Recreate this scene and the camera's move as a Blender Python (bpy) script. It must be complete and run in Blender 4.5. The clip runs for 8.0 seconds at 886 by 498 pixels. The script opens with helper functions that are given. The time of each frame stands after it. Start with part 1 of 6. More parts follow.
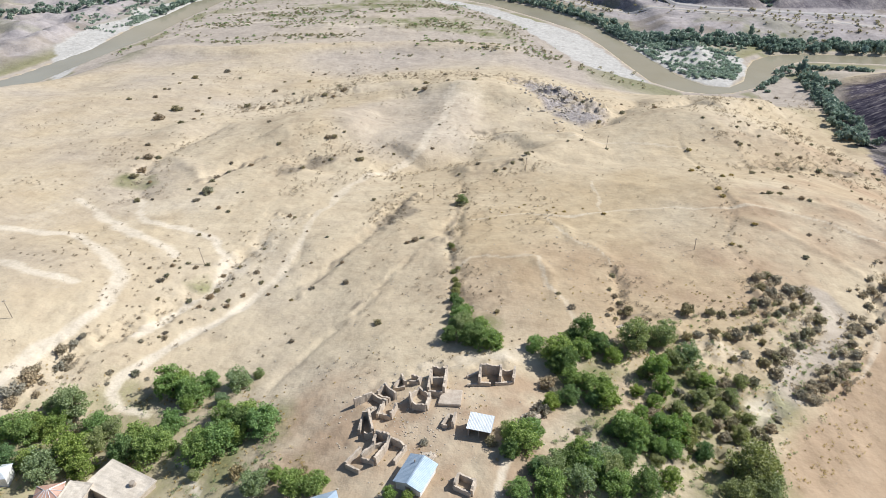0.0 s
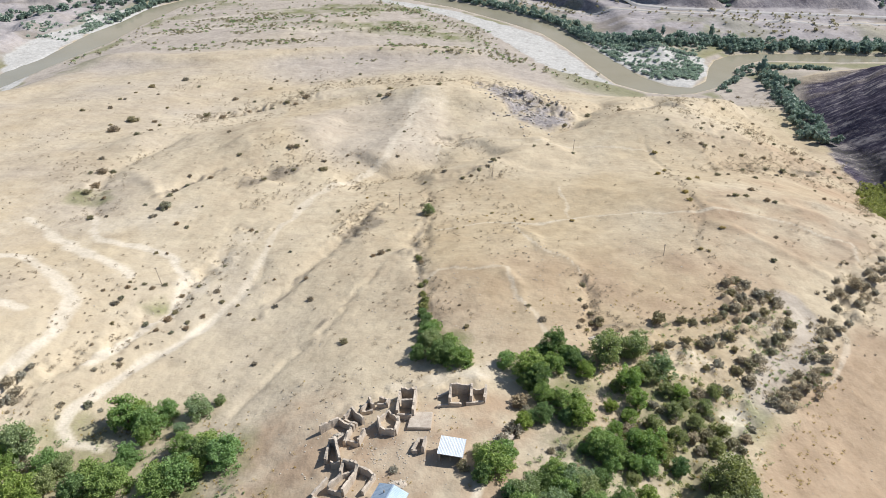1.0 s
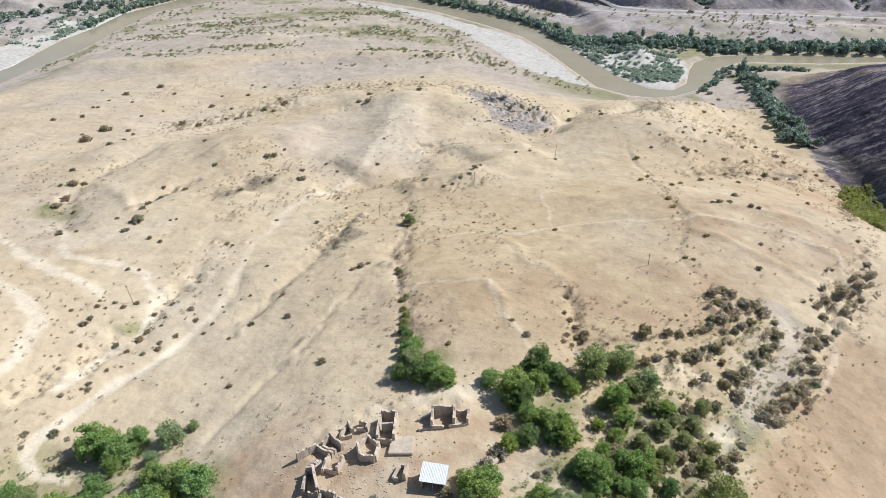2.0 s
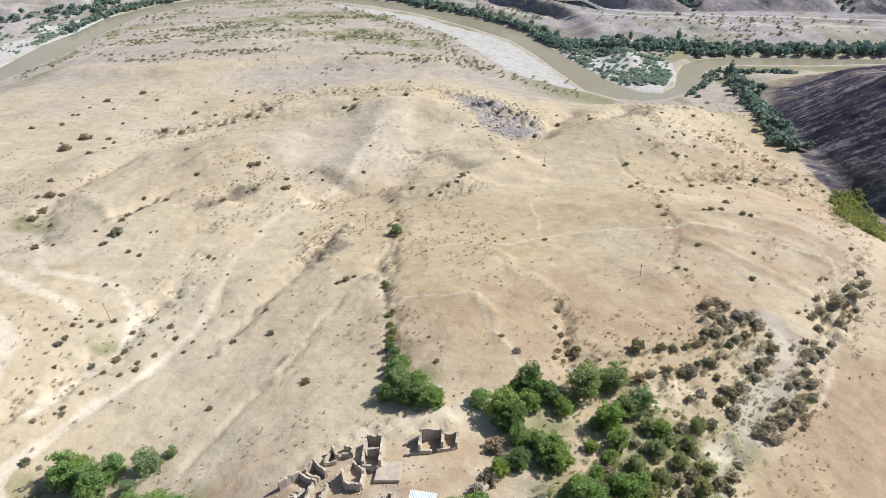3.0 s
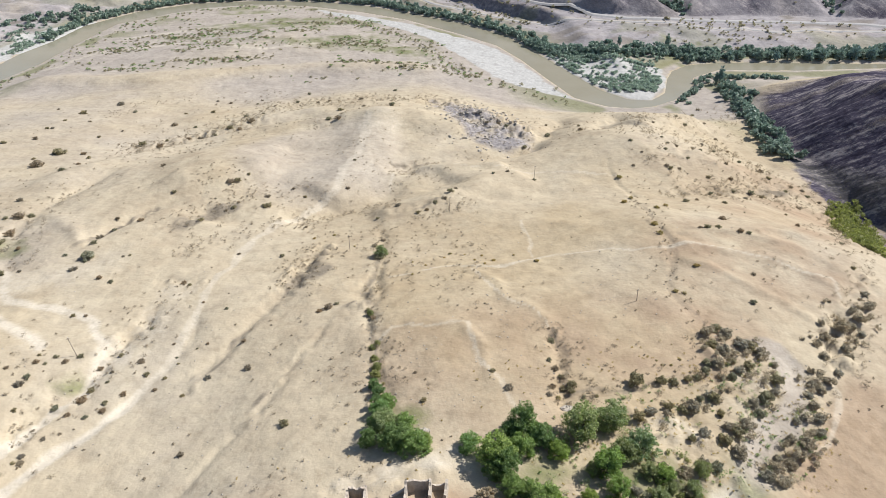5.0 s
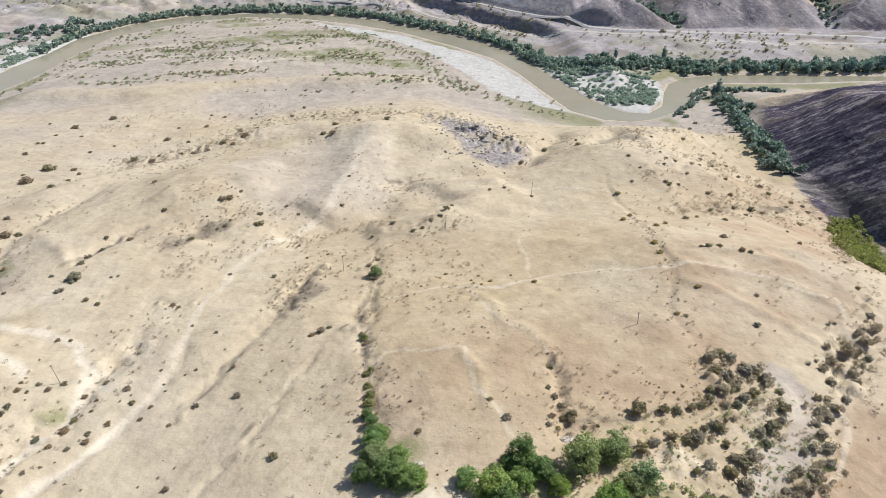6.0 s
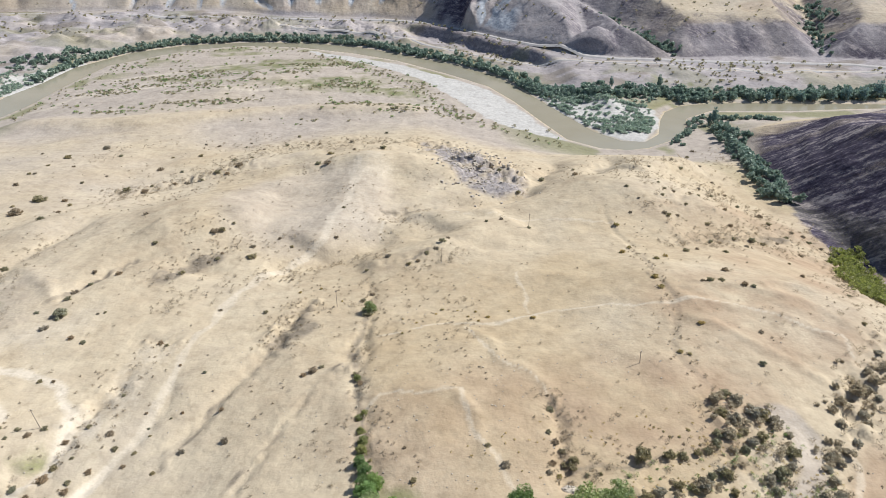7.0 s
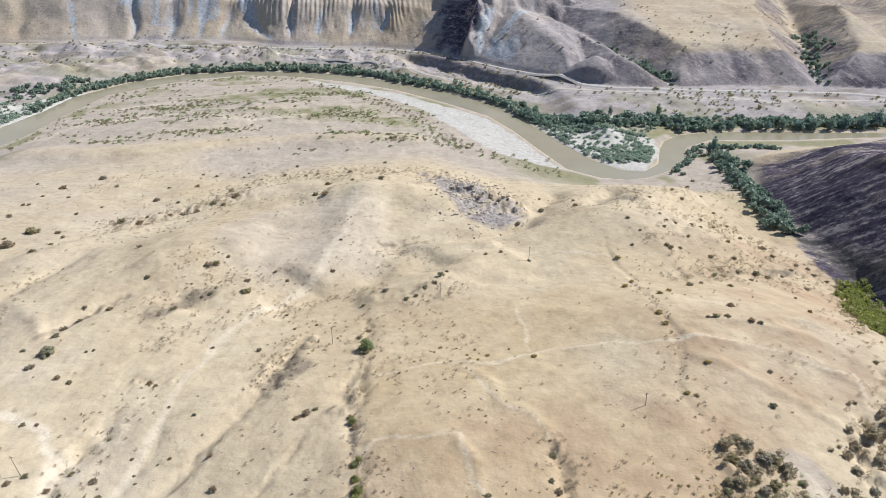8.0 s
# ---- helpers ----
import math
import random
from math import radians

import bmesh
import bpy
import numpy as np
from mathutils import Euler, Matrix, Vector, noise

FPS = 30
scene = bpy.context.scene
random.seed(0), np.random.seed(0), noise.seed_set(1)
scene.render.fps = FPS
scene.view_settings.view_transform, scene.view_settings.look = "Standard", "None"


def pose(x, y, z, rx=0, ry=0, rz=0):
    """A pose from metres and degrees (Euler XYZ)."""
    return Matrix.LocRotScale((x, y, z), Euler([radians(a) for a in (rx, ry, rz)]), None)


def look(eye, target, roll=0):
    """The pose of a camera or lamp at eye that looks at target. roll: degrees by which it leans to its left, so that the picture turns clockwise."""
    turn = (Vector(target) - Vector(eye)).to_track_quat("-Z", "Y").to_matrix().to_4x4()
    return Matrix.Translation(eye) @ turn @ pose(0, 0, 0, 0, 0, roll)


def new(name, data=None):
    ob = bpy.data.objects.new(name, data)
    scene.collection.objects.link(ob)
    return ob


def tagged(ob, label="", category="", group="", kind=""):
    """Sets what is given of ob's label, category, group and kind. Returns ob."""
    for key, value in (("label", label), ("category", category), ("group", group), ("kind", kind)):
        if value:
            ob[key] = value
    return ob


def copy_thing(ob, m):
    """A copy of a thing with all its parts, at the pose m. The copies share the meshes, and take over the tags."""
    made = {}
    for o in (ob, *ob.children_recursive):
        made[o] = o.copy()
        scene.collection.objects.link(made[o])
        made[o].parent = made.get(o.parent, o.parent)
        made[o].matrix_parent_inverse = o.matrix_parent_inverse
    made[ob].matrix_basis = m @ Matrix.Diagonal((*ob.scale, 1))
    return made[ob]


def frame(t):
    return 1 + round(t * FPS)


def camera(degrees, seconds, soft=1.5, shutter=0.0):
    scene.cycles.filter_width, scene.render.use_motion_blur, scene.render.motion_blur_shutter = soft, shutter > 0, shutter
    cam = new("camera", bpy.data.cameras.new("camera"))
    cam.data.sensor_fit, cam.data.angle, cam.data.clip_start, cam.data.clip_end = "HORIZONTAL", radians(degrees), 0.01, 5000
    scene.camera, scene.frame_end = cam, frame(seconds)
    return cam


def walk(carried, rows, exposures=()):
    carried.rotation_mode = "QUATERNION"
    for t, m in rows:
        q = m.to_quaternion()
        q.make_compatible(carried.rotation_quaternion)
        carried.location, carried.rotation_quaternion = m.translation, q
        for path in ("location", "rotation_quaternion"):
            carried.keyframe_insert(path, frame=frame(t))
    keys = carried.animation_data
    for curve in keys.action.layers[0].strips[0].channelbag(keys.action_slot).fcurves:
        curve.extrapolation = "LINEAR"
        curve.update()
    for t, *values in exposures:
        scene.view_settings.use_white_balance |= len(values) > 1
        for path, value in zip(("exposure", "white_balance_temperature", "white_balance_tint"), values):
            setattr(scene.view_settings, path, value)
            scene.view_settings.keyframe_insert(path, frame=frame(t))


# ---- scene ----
cam = camera(67.1, 8.0, soft=0.5)
METRES, EYE, TILT, LEAN, TURN = 48.0, 164.6, -33.0, 0.0, 0.0
ROWS = [
    (0.0, 0.0, 0.0, 0.0, -0.0, 0.0, 0.0),
    (0.5, 0.0109, 0.0511, 0.0349, -1.55, 0.05, 0.95),
    (1.0, 0.0246, 0.1022, 0.0687, -2.53, 0.1, 1.54),
    (1.5, 0.0389, 0.1523, 0.1031, -3.27, 0.14, 2.0),
    (3.0, 0.0768, 0.3042, 0.2049, -4.76, 0.27, 2.91),
    (3.5, 0.0878, 0.3555, 0.2399, -5.06, 0.31, 3.11),
    (4.0, 0.0993, 0.4063, 0.2754, -5.3, 0.36, 3.26),
    (5.5, 0.1297, 0.5557, 0.3795, -5.79, 0.51, 3.59),
    (6.0, 0.1408, 0.6062, 0.4158, -5.92, 1.22, 3.66),
    (6.5, 0.1504, 0.6566, 0.4527, -6.07, 2.22, 3.75),
    (7.0, 0.1622, 0.7062, 0.4886, -6.19, 3.3, 3.82),
    (7.5, 0.1716, 0.7564, 0.5245, -6.23, 4.4, 3.85),
    (8.0, 0.1833, 0.8073, 0.5604, -6.25, 5.5, 3.88),
]
walk(cam, [(t, pose(0, 0, EYE, TILT, LEAN, TURN) @ pose(METRES * x, METRES * y, METRES * z, 90 + pitch, roll, yaw)) for t, x, y, z, yaw, pitch, roll in ROWS])

# ---------------------------------------------------------------- daylight
SUN_TURN, SUN_HEIGHT = 71.0, 43.0   # degrees from +y towards +x, degrees above the horizon
world = bpy.data.worlds.new("sky")
scene.world = world
world.use_nodes = True
wn = world.node_tree.nodes
sky = wn.new("ShaderNodeTexSky")
sky.sky_type, sky.sun_disc = "NISHITA", False
sky.sun_elevation, sky.sun_rotation = radians(SUN_HEIGHT), radians(SUN_TURN)
sky.altitude, sky.air_density, sky.dust_density = 1500, 1.0, 1.6
wn["Background"].inputs["Strength"].default_value = 0.10
world.node_tree.links.new(sky.outputs["Color"], wn["Background"].inputs["Color"])
sun_data = bpy.data.lights.new("sun", "SUN")
sun_data.energy, sun_data.angle, sun_data.color = 5.0, radians(0.5), (0.965, 0.97, 0.965)
sun = new("sun", sun_data)
sa, se = radians(SUN_TURN), radians(SUN_HEIGHT)
sun.matrix_world = look((0, 0, 300), (-300 * math.sin(sa) * math.cos(se), -300 * math.cos(sa) * math.cos(se), 300 - 300 * math.sin(se)))
scene.view_settings.exposure = 0.42

# ---------------------------------------------------------------- materials
def material(name, rough=0.9, metal=0.0):
    m = bpy.data.materials.new(name)
    m.use_nodes = True
    b = m.node_tree.nodes["Principled BSDF"]
    b.inputs["Roughness"].default_value, b.inputs["Metallic"].default_value = rough, metal
    b.inputs["Specular IOR Level"].default_value = 0.25
    return m, m.node_tree.nodes, m.node_tree.links, b


def node(m, kind, **values):
    n = m.node_tree.nodes.new(kind)
    for key, v in values.items():
        if key in n.inputs:
            n.inputs[key].default_value = v
    return n


def grain(m, scale, detail=4.0, rough=0.55, object_space=False, stretch=None, turn=0.0):
    """Noise at a real-world scale (features about 1/scale metres)."""
    c = m.node_tree.nodes.new("ShaderNodeTexCoord" if object_space else "ShaderNodeNewGeometry")
    out = c.outputs["Object" if object_space else "Position"]
    if turn:
        tn = m.node_tree.nodes.new("ShaderNodeMapping")
        tn.inputs["Rotation"].default_value = (0, 0, math.radians(turn))
        m.node_tree.links.new(out, tn.inputs["Vector"])
        out = tn.outputs["Vector"]
    if stretch:
        mp = m.node_tree.nodes.new("ShaderNodeMapping")
        mp.inputs["Scale"].default_value = stretch
        m.node_tree.links.new(out, mp.inputs["Vector"])
        out = mp.outputs["Vector"]
    n = node(m, "ShaderNodeTexNoise", Scale=scale, Detail=detail, Roughness=rough)
    m.node_tree.links.new(out, n.inputs["Vector"])
    return n.outputs["Fac"]


def ramp(m, fac, stops):
    n = m.node_tree.nodes.new("ShaderNodeValToRGB")
    while len(n.color_ramp.elements) < len(stops):
        n.color_ramp.elements.new(0.5)
    for e, (p, c) in zip(n.color_ramp.elements, stops):
        e.position, e.color = p, (*c, 1) if len(c) == 3 else c
    m.node_tree.links.new(fac, n.inputs["Fac"])
    return n.outputs["Color"]


def mix(m, fac, a, b, blend="MIX"):
    n = m.node_tree.nodes.new("ShaderNodeMix")
    n.data_type, n.blend_type = "RGBA", blend
    for socket, v in ((n.inputs["Factor"], fac), (n.inputs["A"], a), (n.inputs["B"], b)):
        if isinstance(v, (int, float)):
            socket.default_value = v
        elif isinstance(v, tuple):
            socket.default_value = (*v, 1)
        else:
            m.node_tree.links.new(v, socket)
    return n.outputs["Result"]


def math_node(m, op, a, b):
    n = m.node_tree.nodes.new("ShaderNodeMath")
    n.operation = op
    for k, v in enumerate((a, b)):
        if isinstance(v, (int, float)):
            n.inputs[k].default_value = v
        else:
            m.node_tree.links.new(v, n.inputs[k])
    return n.outputs["Value"]


def bump(m, b, height, strength, distance):
    n = node(m, "ShaderNodeBump", Strength=strength, Distance=distance)
    m.node_tree.links.new(height, n.inputs["Height"])
    m.node_tree.links.new(n.outputs["Normal"], b.inputs["Normal"])


def attribute(m, name):
    n = m.node_tree.nodes.new("ShaderNodeAttribute")
    n.attribute_name = name
    return n.outputs["Fac"]


def ground_material():
    """Dry grass over loam; tracks, gravel, rock, green turf, red soil, painted shade and haze where the ground's own
    marks say so.
    """
    m, nodes, links, b = material("dry_ground", 0.95)
    b.inputs["Specular IOR Level"].default_value = 0.05
    wide, mid, fine = grain(m, 0.016, 5), grain(m, 0.11, 5, 0.6), grain(m, 1.1, 6, 0.68)
    col = ramp(m, wide, [(0.30, (0.36, 0.285, 0.195)), (0.5, (0.425, 0.345, 0.24)), (0.68, (0.40, 0.335, 0.25))])
    col = mix(m, ramp(m, mid, [(0.40, (0, 0, 0)), (0.66, (1, 1, 1))]), col, mix(m, 0.5, col, (0.49, 0.41, 0.29)))

    def lay(mark, colour, low=0.25, high=0.75, amount=1.0):
        edge = math_node(m, "ADD", attribute(m, mark), math_node(m, "MULTIPLY", math_node(m, "SUBTRACT", fine, 0.5), 0.7))
        fac = ramp(m, edge, [(low, (0, 0, 0)), (high, (amount, amount, amount))])
        return mix(m, fac, col, colour)

    col = lay("gold", ramp(m, mid, [(0.3, (0.345, 0.26, 0.158)), (0.7, (0.415, 0.325, 0.208))]), 0.1, 0.95, 0.8)
    col = lay("red", ramp(m, mid, [(0.3, (0.27, 0.188, 0.122)), (0.7, (0.365, 0.262, 0.176))]), 0.1, 0.95, 0.85)
    col = lay("grey", ramp(m, mid, [(0.3, (0.30, 0.26, 0.225)), (0.7, (0.39, 0.335, 0.285))]), 0.1, 0.95, 0.9)
    # grey soil beyond the river, with a bluish tint for distance haze
    col = lay("far", ramp(m, mid, [(0.3, (0.245, 0.222, 0.225)), (0.7, (0.365, 0.33, 0.325))]), 0.1, 0.9, 0.9)
    col = lay("rock", ramp(m, grain(m, 0.5, 6, 0.7), [(0.3, (0.135, 0.12, 0.12)), (0.5, (0.27, 0.24, 0.225)), (0.7, (0.41, 0.365, 0.335))]), 0.2, 0.8)
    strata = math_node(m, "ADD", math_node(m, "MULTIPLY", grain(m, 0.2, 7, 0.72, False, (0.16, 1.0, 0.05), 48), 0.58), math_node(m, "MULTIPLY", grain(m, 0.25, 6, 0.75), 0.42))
    # streaked dark violet rock; its darkness holds the shade of slopes facing west
    col = lay("shaded_rock", ramp(m, strata, [(0.43, (0.04, 0.033, 0.05)), (0.50, (0.078, 0.066, 0.088)), (0.53, (0.115, 0.098, 0.114)), (0.56, (0.24, 0.205, 0.20)), (0.63, (0.36, 0.31, 0.29))]), 0.1, 0.6)
    col = lay("dark", ramp(m, fine, [(0.3, (0.115, 0.095, 0.07)), (0.7, (0.235, 0.195, 0.15))]), 0.2, 0.95, 0.8)
    col = lay("green", ramp(m, fine, [(0.3, (0.085, 0.10, 0.04)), (0.7, (0.23, 0.225, 0.10))]), 0.2, 0.95, 0.85)
    col = lay("gravel", ramp(m, grain(m, 0.35, 6, 0.7), [(0.3, (0.34, 0.32, 0.29)), (0.7, (0.50, 0.475, 0.44))]), 0.25, 0.7)
    # pale scree, blued so that its colour carries haze and bluish shade
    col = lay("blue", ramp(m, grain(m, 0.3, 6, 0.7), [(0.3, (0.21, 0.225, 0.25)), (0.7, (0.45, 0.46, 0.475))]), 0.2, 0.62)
    col = lay("path", ramp(m, mid, [(0.3, (0.50, 0.43, 0.335)), (0.7, (0.57, 0.495, 0.39))]), 0.12, 0.8, 0.95)
    speck = ramp(m, grain(m, 1.3, 5, 0.72), [(0.33, (0.70, 0.67, 0.63)), (0.44, (1, 1, 1)), (0.72, (1.10, 1.09, 1.07))])
    col = mix(m, 0.32, col, speck, "MULTIPLY")
    # grazing tracks along the slope, and bare patches
    terr = grain(m, 1.0, 3, 0.5, False, (0.05, 0.05, 1.5))
    col = mix(m, 0.2, col, ramp(m, terr, [(0.40, (0.80, 0.79, 0.77)), (0.50, (1, 1, 1)), (0.60, (1.10, 1.10, 1.09))]), "MULTIPLY")
    patch = grain(m, 0.25, 5, 0.62)
    col = mix(m, 0.5, col, ramp(m, patch, [(0.33, (0.74, 0.72, 0.69)), (0.46, (1, 1, 1)), (0.7, (1.12, 1.11, 1.09))]), "MULTIPLY")
    links.new(col, b.inputs["Base Color"])
    relief = math_node(m, "ADD", math_node(m, "MULTIPLY", grain(m, 0.30, 4, 0.5), 1.0), math_node(m, "MULTIPLY", grain(m, 2.4, 4, 0.7), 0.06))
    bump(m, b, relief, 0.45, 1.1)
    return m


def leaf_material(name, dark, light, tint=(1.3, 1.4, 0.6), thin_share=0.36):
    m, nodes, links, b = material(name, 0.6)
    info = nodes.new("ShaderNodeObjectInfo").outputs["Random"]
    isle = nodes.new("ShaderNodeNewGeometry").outputs["Random Per Island"]
    col = ramp(m, isle, [(0.0, dark), (0.55, tuple((a + c) / 2 for a, c in zip(dark, light))), (1.0, light)])
    warm = mix(m, 1.0, col, (1.13, 1.0, 0.82), "MULTIPLY")
    cold = mix(m, 1.0, col, (0.84, 0.96, 1.05), "MULTIPLY")
    links.new(mix(m, info, warm, cold), b.inputs["Base Color"])
    b.inputs["Specular IOR Level"].default_value = 0.2
    thin = nodes.new("ShaderNodeBsdfTranslucent")
    links.new(mix(m, 1.0, col, tint, "MULTIPLY"), thin.inputs["Color"])
    both = node(m, "ShaderNodeMixShader", Fac=thin_share)
    links.new(b.outputs["BSDF"], both.inputs[1])
    links.new(thin.outputs["BSDF"], both.inputs[2])
    links.new(both.outputs["Shader"], nodes["Material Output"].inputs["Surface"])
    return m


def plain_material(name, low, high, scale=1.5, rough=0.9, metal=0.0, relief=0.03, strength=0.6, stretch=None, object_space=False):
    """A surface that varies between two colours, with relief."""
    m, nodes, links, b = material(name, rough, metal)
    wide, fine = grain(m, scale, 5, 0.6, object_space, stretch), grain(m, scale * 7, 4, 0.7, object_space, stretch)
    col = ramp(m, wide, [(0.3, low), (0.7, high)])
    col = mix(m, 0.5, col, ramp(m, fine, [(0.3, (0.65, 0.63, 0.6)), (0.6, (1, 1, 1))]), "MULTIPLY")
    links.new(col, b.inputs["Base Color"])
    bump(m, b, math_node(m, "ADD", wide, math_node(m, "MULTIPLY", fine, 0.5)), strength, relief)
    return m


def water_material():
    m, nodes, links, b = material("silty_water", 0.12)
    b.inputs["Specular IOR Level"].default_value = 0.5
    links.new(ramp(m, grain(m, 0.02, 4, 0.6, False, (1, 1, 1)), [(0.3, (0.255, 0.225, 0.155)), (0.7, (0.30, 0.27, 0.195))]), b.inputs["Base Color"])
    bump(m, b, grain(m, 0.6, 4, 0.6), 0.25, 0.25)
    return m


GROUND, WATER = ground_material(), water_material()
LEAVES = {
    "b": leaf_material("walnut_leaves", (0.13, 0.205, 0.072), (0.365, 0.46, 0.175)),
    "d": leaf_material("dark_leaves", (0.088, 0.145, 0.063), (0.26, 0.35, 0.15)),
    "y": leaf_material("bright_leaves", (0.14, 0.21, 0.06), (0.365, 0.455, 0.155)),
    "g": leaf_material("grey_leaves", (0.162, 0.209, 0.115), (0.384, 0.442, 0.256)),
    "o": leaf_material("olive_leaves", (0.155, 0.175, 0.085), (0.37, 0.39, 0.20)),
}
DRY = {
    "olive": leaf_material("olive_twigs", (0.22, 0.20, 0.135), (0.47, 0.42, 0.285), (1.1, 1.1, 0.85), 0.4),
    "brown": leaf_material("brown_twigs", (0.225, 0.18, 0.135), (0.48, 0.39, 0.29), (1.1, 1.1, 0.9), 0.4),
    "grey": leaf_material("grey_twigs", (0.29, 0.25, 0.19), (0.58, 0.51, 0.40), (1.1, 1.1, 1.0), 0.45),
    "straw": leaf_material("straw", (0.27, 0.203, 0.101), (0.563, 0.442, 0.243)),
}
# foliage by the river: distance haze is mixed into these pale bluish greens
FAR_LEAVES = leaf_material("riverside_leaves", (0.155, 0.215, 0.20), (0.33, 0.42, 0.37), (1.0, 1.1, 0.95), 0.25)
BAR_LEAVES = leaf_material("bar_leaves", (0.25, 0.32, 0.275), (0.48, 0.57, 0.50), (1.0, 1.05, 0.9), 0.35)
LEAVES["f"] = FAR_LEAVES
BARK = plain_material("bark", (0.10, 0.075, 0.055), (0.20, 0.16, 0.125), 3.0)
# ---------------------------------------------------------------- the lie of the land
# River level is z = 0. Swells and hollows are soft mounds (x, y, height).
LOCAL = [(216, 255, -7.6), (111, 87, -8.6), (-57, 150, -6.0), (342, 339, 9.3), (216, 339, -11.1), (111, 213, 8.3), (-57, 234, -2.0),
         (-78, 87, -9.1), (216, 171, -7.5), (132, 318, 11.5), (-57, 318, 8.1), (27, 171, 4.7), (27, 381, 7.1), (174, 381, 8.0),
         (237, 171, -6.4), (174, 108, -5.7), (90, 150, 4.6), (6, 108, 3.6), (174, 192, 7.0), (-120, 150, 5.9), (-246, 423, -5.1),
         (48, 276, 2.9), (342, 423, 7.4), (279, 339, 6.7), (237, 276, -7.4), (216, 213, -7.5), (153, 45, -5.8), (-120, 213, -4.0),
         (-15, 276, -3.1), (-99, 381, -5.6), (216, 150, -6.9)]
BROAD = [(230, 430, -11.2), (230, 115, -7.8), (335, 325, 12.7), (-120, 430, -4.8), (160, 10, -5.9), (125, 465, -8.1), (335, 360, 12.4),
         (335, 290, 9.6), (-50, 500, -5.9), (-190, 325, -5.1), (-225, 500, -6.6), (335, 255, 5.6)]
# banks of the river, from downstream to upstream
NEAR_BANK = [(-900, 150), (-420, 360), (-325, 430), (-296, 480), (-278, 540), (-256, 605), (-248, 658), (-232, 729), (-188, 770), (-161, 789), (-113, 802), (-52, 787), (3, 755),
             (48, 718), (92, 661), (121, 617), (134, 571), (143, 522), (152, 478), (170, 458), (188, 452), (204, 454), (224, 465), (245, 486),
             (259, 512), (286, 527), (349, 519), (430, 517), (600, 500), (1200, 420)]
FAR_BANK = [(-900, 185), (-430, 385), (-345, 450), (-318, 500), (-296, 560), (-287, 633), (-273, 674), (-263, 728), (-226, 784), (-175, 815), (-103, 821), (-34, 807), (15, 782), (61, 740),
            (102, 700), (138, 649), (152, 596), (168, 532), (178, 493), (191, 472), (206, 468), (221, 481), (235, 511), (247, 530),
            (266, 544), (297, 548), (340, 544), (438, 528), (600, 522), (1200, 450)]
# foot of the mountains beyond the river
FOOT = [(-1500, 900), (-700, 950), (-429, 970), (-360, 962), (-294, 966), (-223, 958), (-152, 950), (-78, 903), (25, 884), (83, 849), (118, 812),
        (167, 736), (211, 681), (284, 647), (368, 646), (446, 633), (560, 600), (900, 540), (1500, 480)]


def smooth(a, b, v):
    u = np.clip((v - a) / (b - a), 0.0, 1.0)
    return u * u * (3 - 2 * u)


def lattice(ix, iy, seed):
    n = (ix.astype(np.int64) * 374761393 + iy.astype(np.int64) * 668265263 + seed * 1442695041) & 0xFFFFFFFF
    n = ((n ^ (n >> 13)) * 1274126177) & 0xFFFFFFFF
    return ((n ^ (n >> 16)) & 0xFFFF) / 65535.0


def vnoise(x, y, seed=0):
    """Smooth noise of cell size 1, from -1 to 1."""
    ix, iy = np.floor(x), np.floor(y)
    fx, fy = x - ix, y - iy
    fx, fy = fx * fx * (3 - 2 * fx), fy * fy * (3 - 2 * fy)
    a, b = lattice(ix, iy, seed), lattice(ix + 1, iy, seed)
    c, d = lattice(ix, iy + 1, seed), lattice(ix + 1, iy + 1, seed)
    return 2 * (a + (b - a) * fx + (c - a) * fy + (a - b - c + d) * fx * fy) - 1


def fbm(x, y, size, octaves=4, seed=0, gain=0.5):
    total, amp = 0.0, 1.0
    for k in range(octaves):
        total = total + amp * vnoise(x / size + 17.3 * k, y / size - 9.1 * k, seed + k)
        size, amp = size / 2.03, amp * gain
    return total


def to_line(x, y, line):
    """Distance to a bent line, and how far along it (0 to 1 by pieces) the nearest place lies."""
    best, where = np.full(np.shape(x), 1e9), np.zeros(np.shape(x))
    for k, ((ax, ay), (bx, by)) in enumerate(zip(line[:-1], line[1:])):
        ux, uy = bx - ax, by - ay
        s = np.clip(((x - ax) * ux + (y - ay) * uy) / (ux * ux + uy * uy), 0, 1)
        d = np.hypot(x - ax - s * ux, y - ay - s * uy)
        where = np.where(d < best, (k + s) / (len(line) - 1), where)
        best = np.minimum(best, d)
    return best, where


def inside(x, y, ring):
    hit = np.zeros(np.shape(x), bool)
    for (ax, ay), (bx, by) in zip(ring, ring[1:] + ring[:1]):
        if ay != by:
            hit ^= ((ay > y) != (by > y)) & (x < (bx - ax) * (y - ay) / (by - ay) + ax)
    return hit


def mounds(x, y, some, spread):
    total = 0.0
    for cx, cy, h in some:
        total = total + h * np.exp(-((x - cx) ** 2 + (y - cy) ** 2) / (2 * spread * spread))
    return total


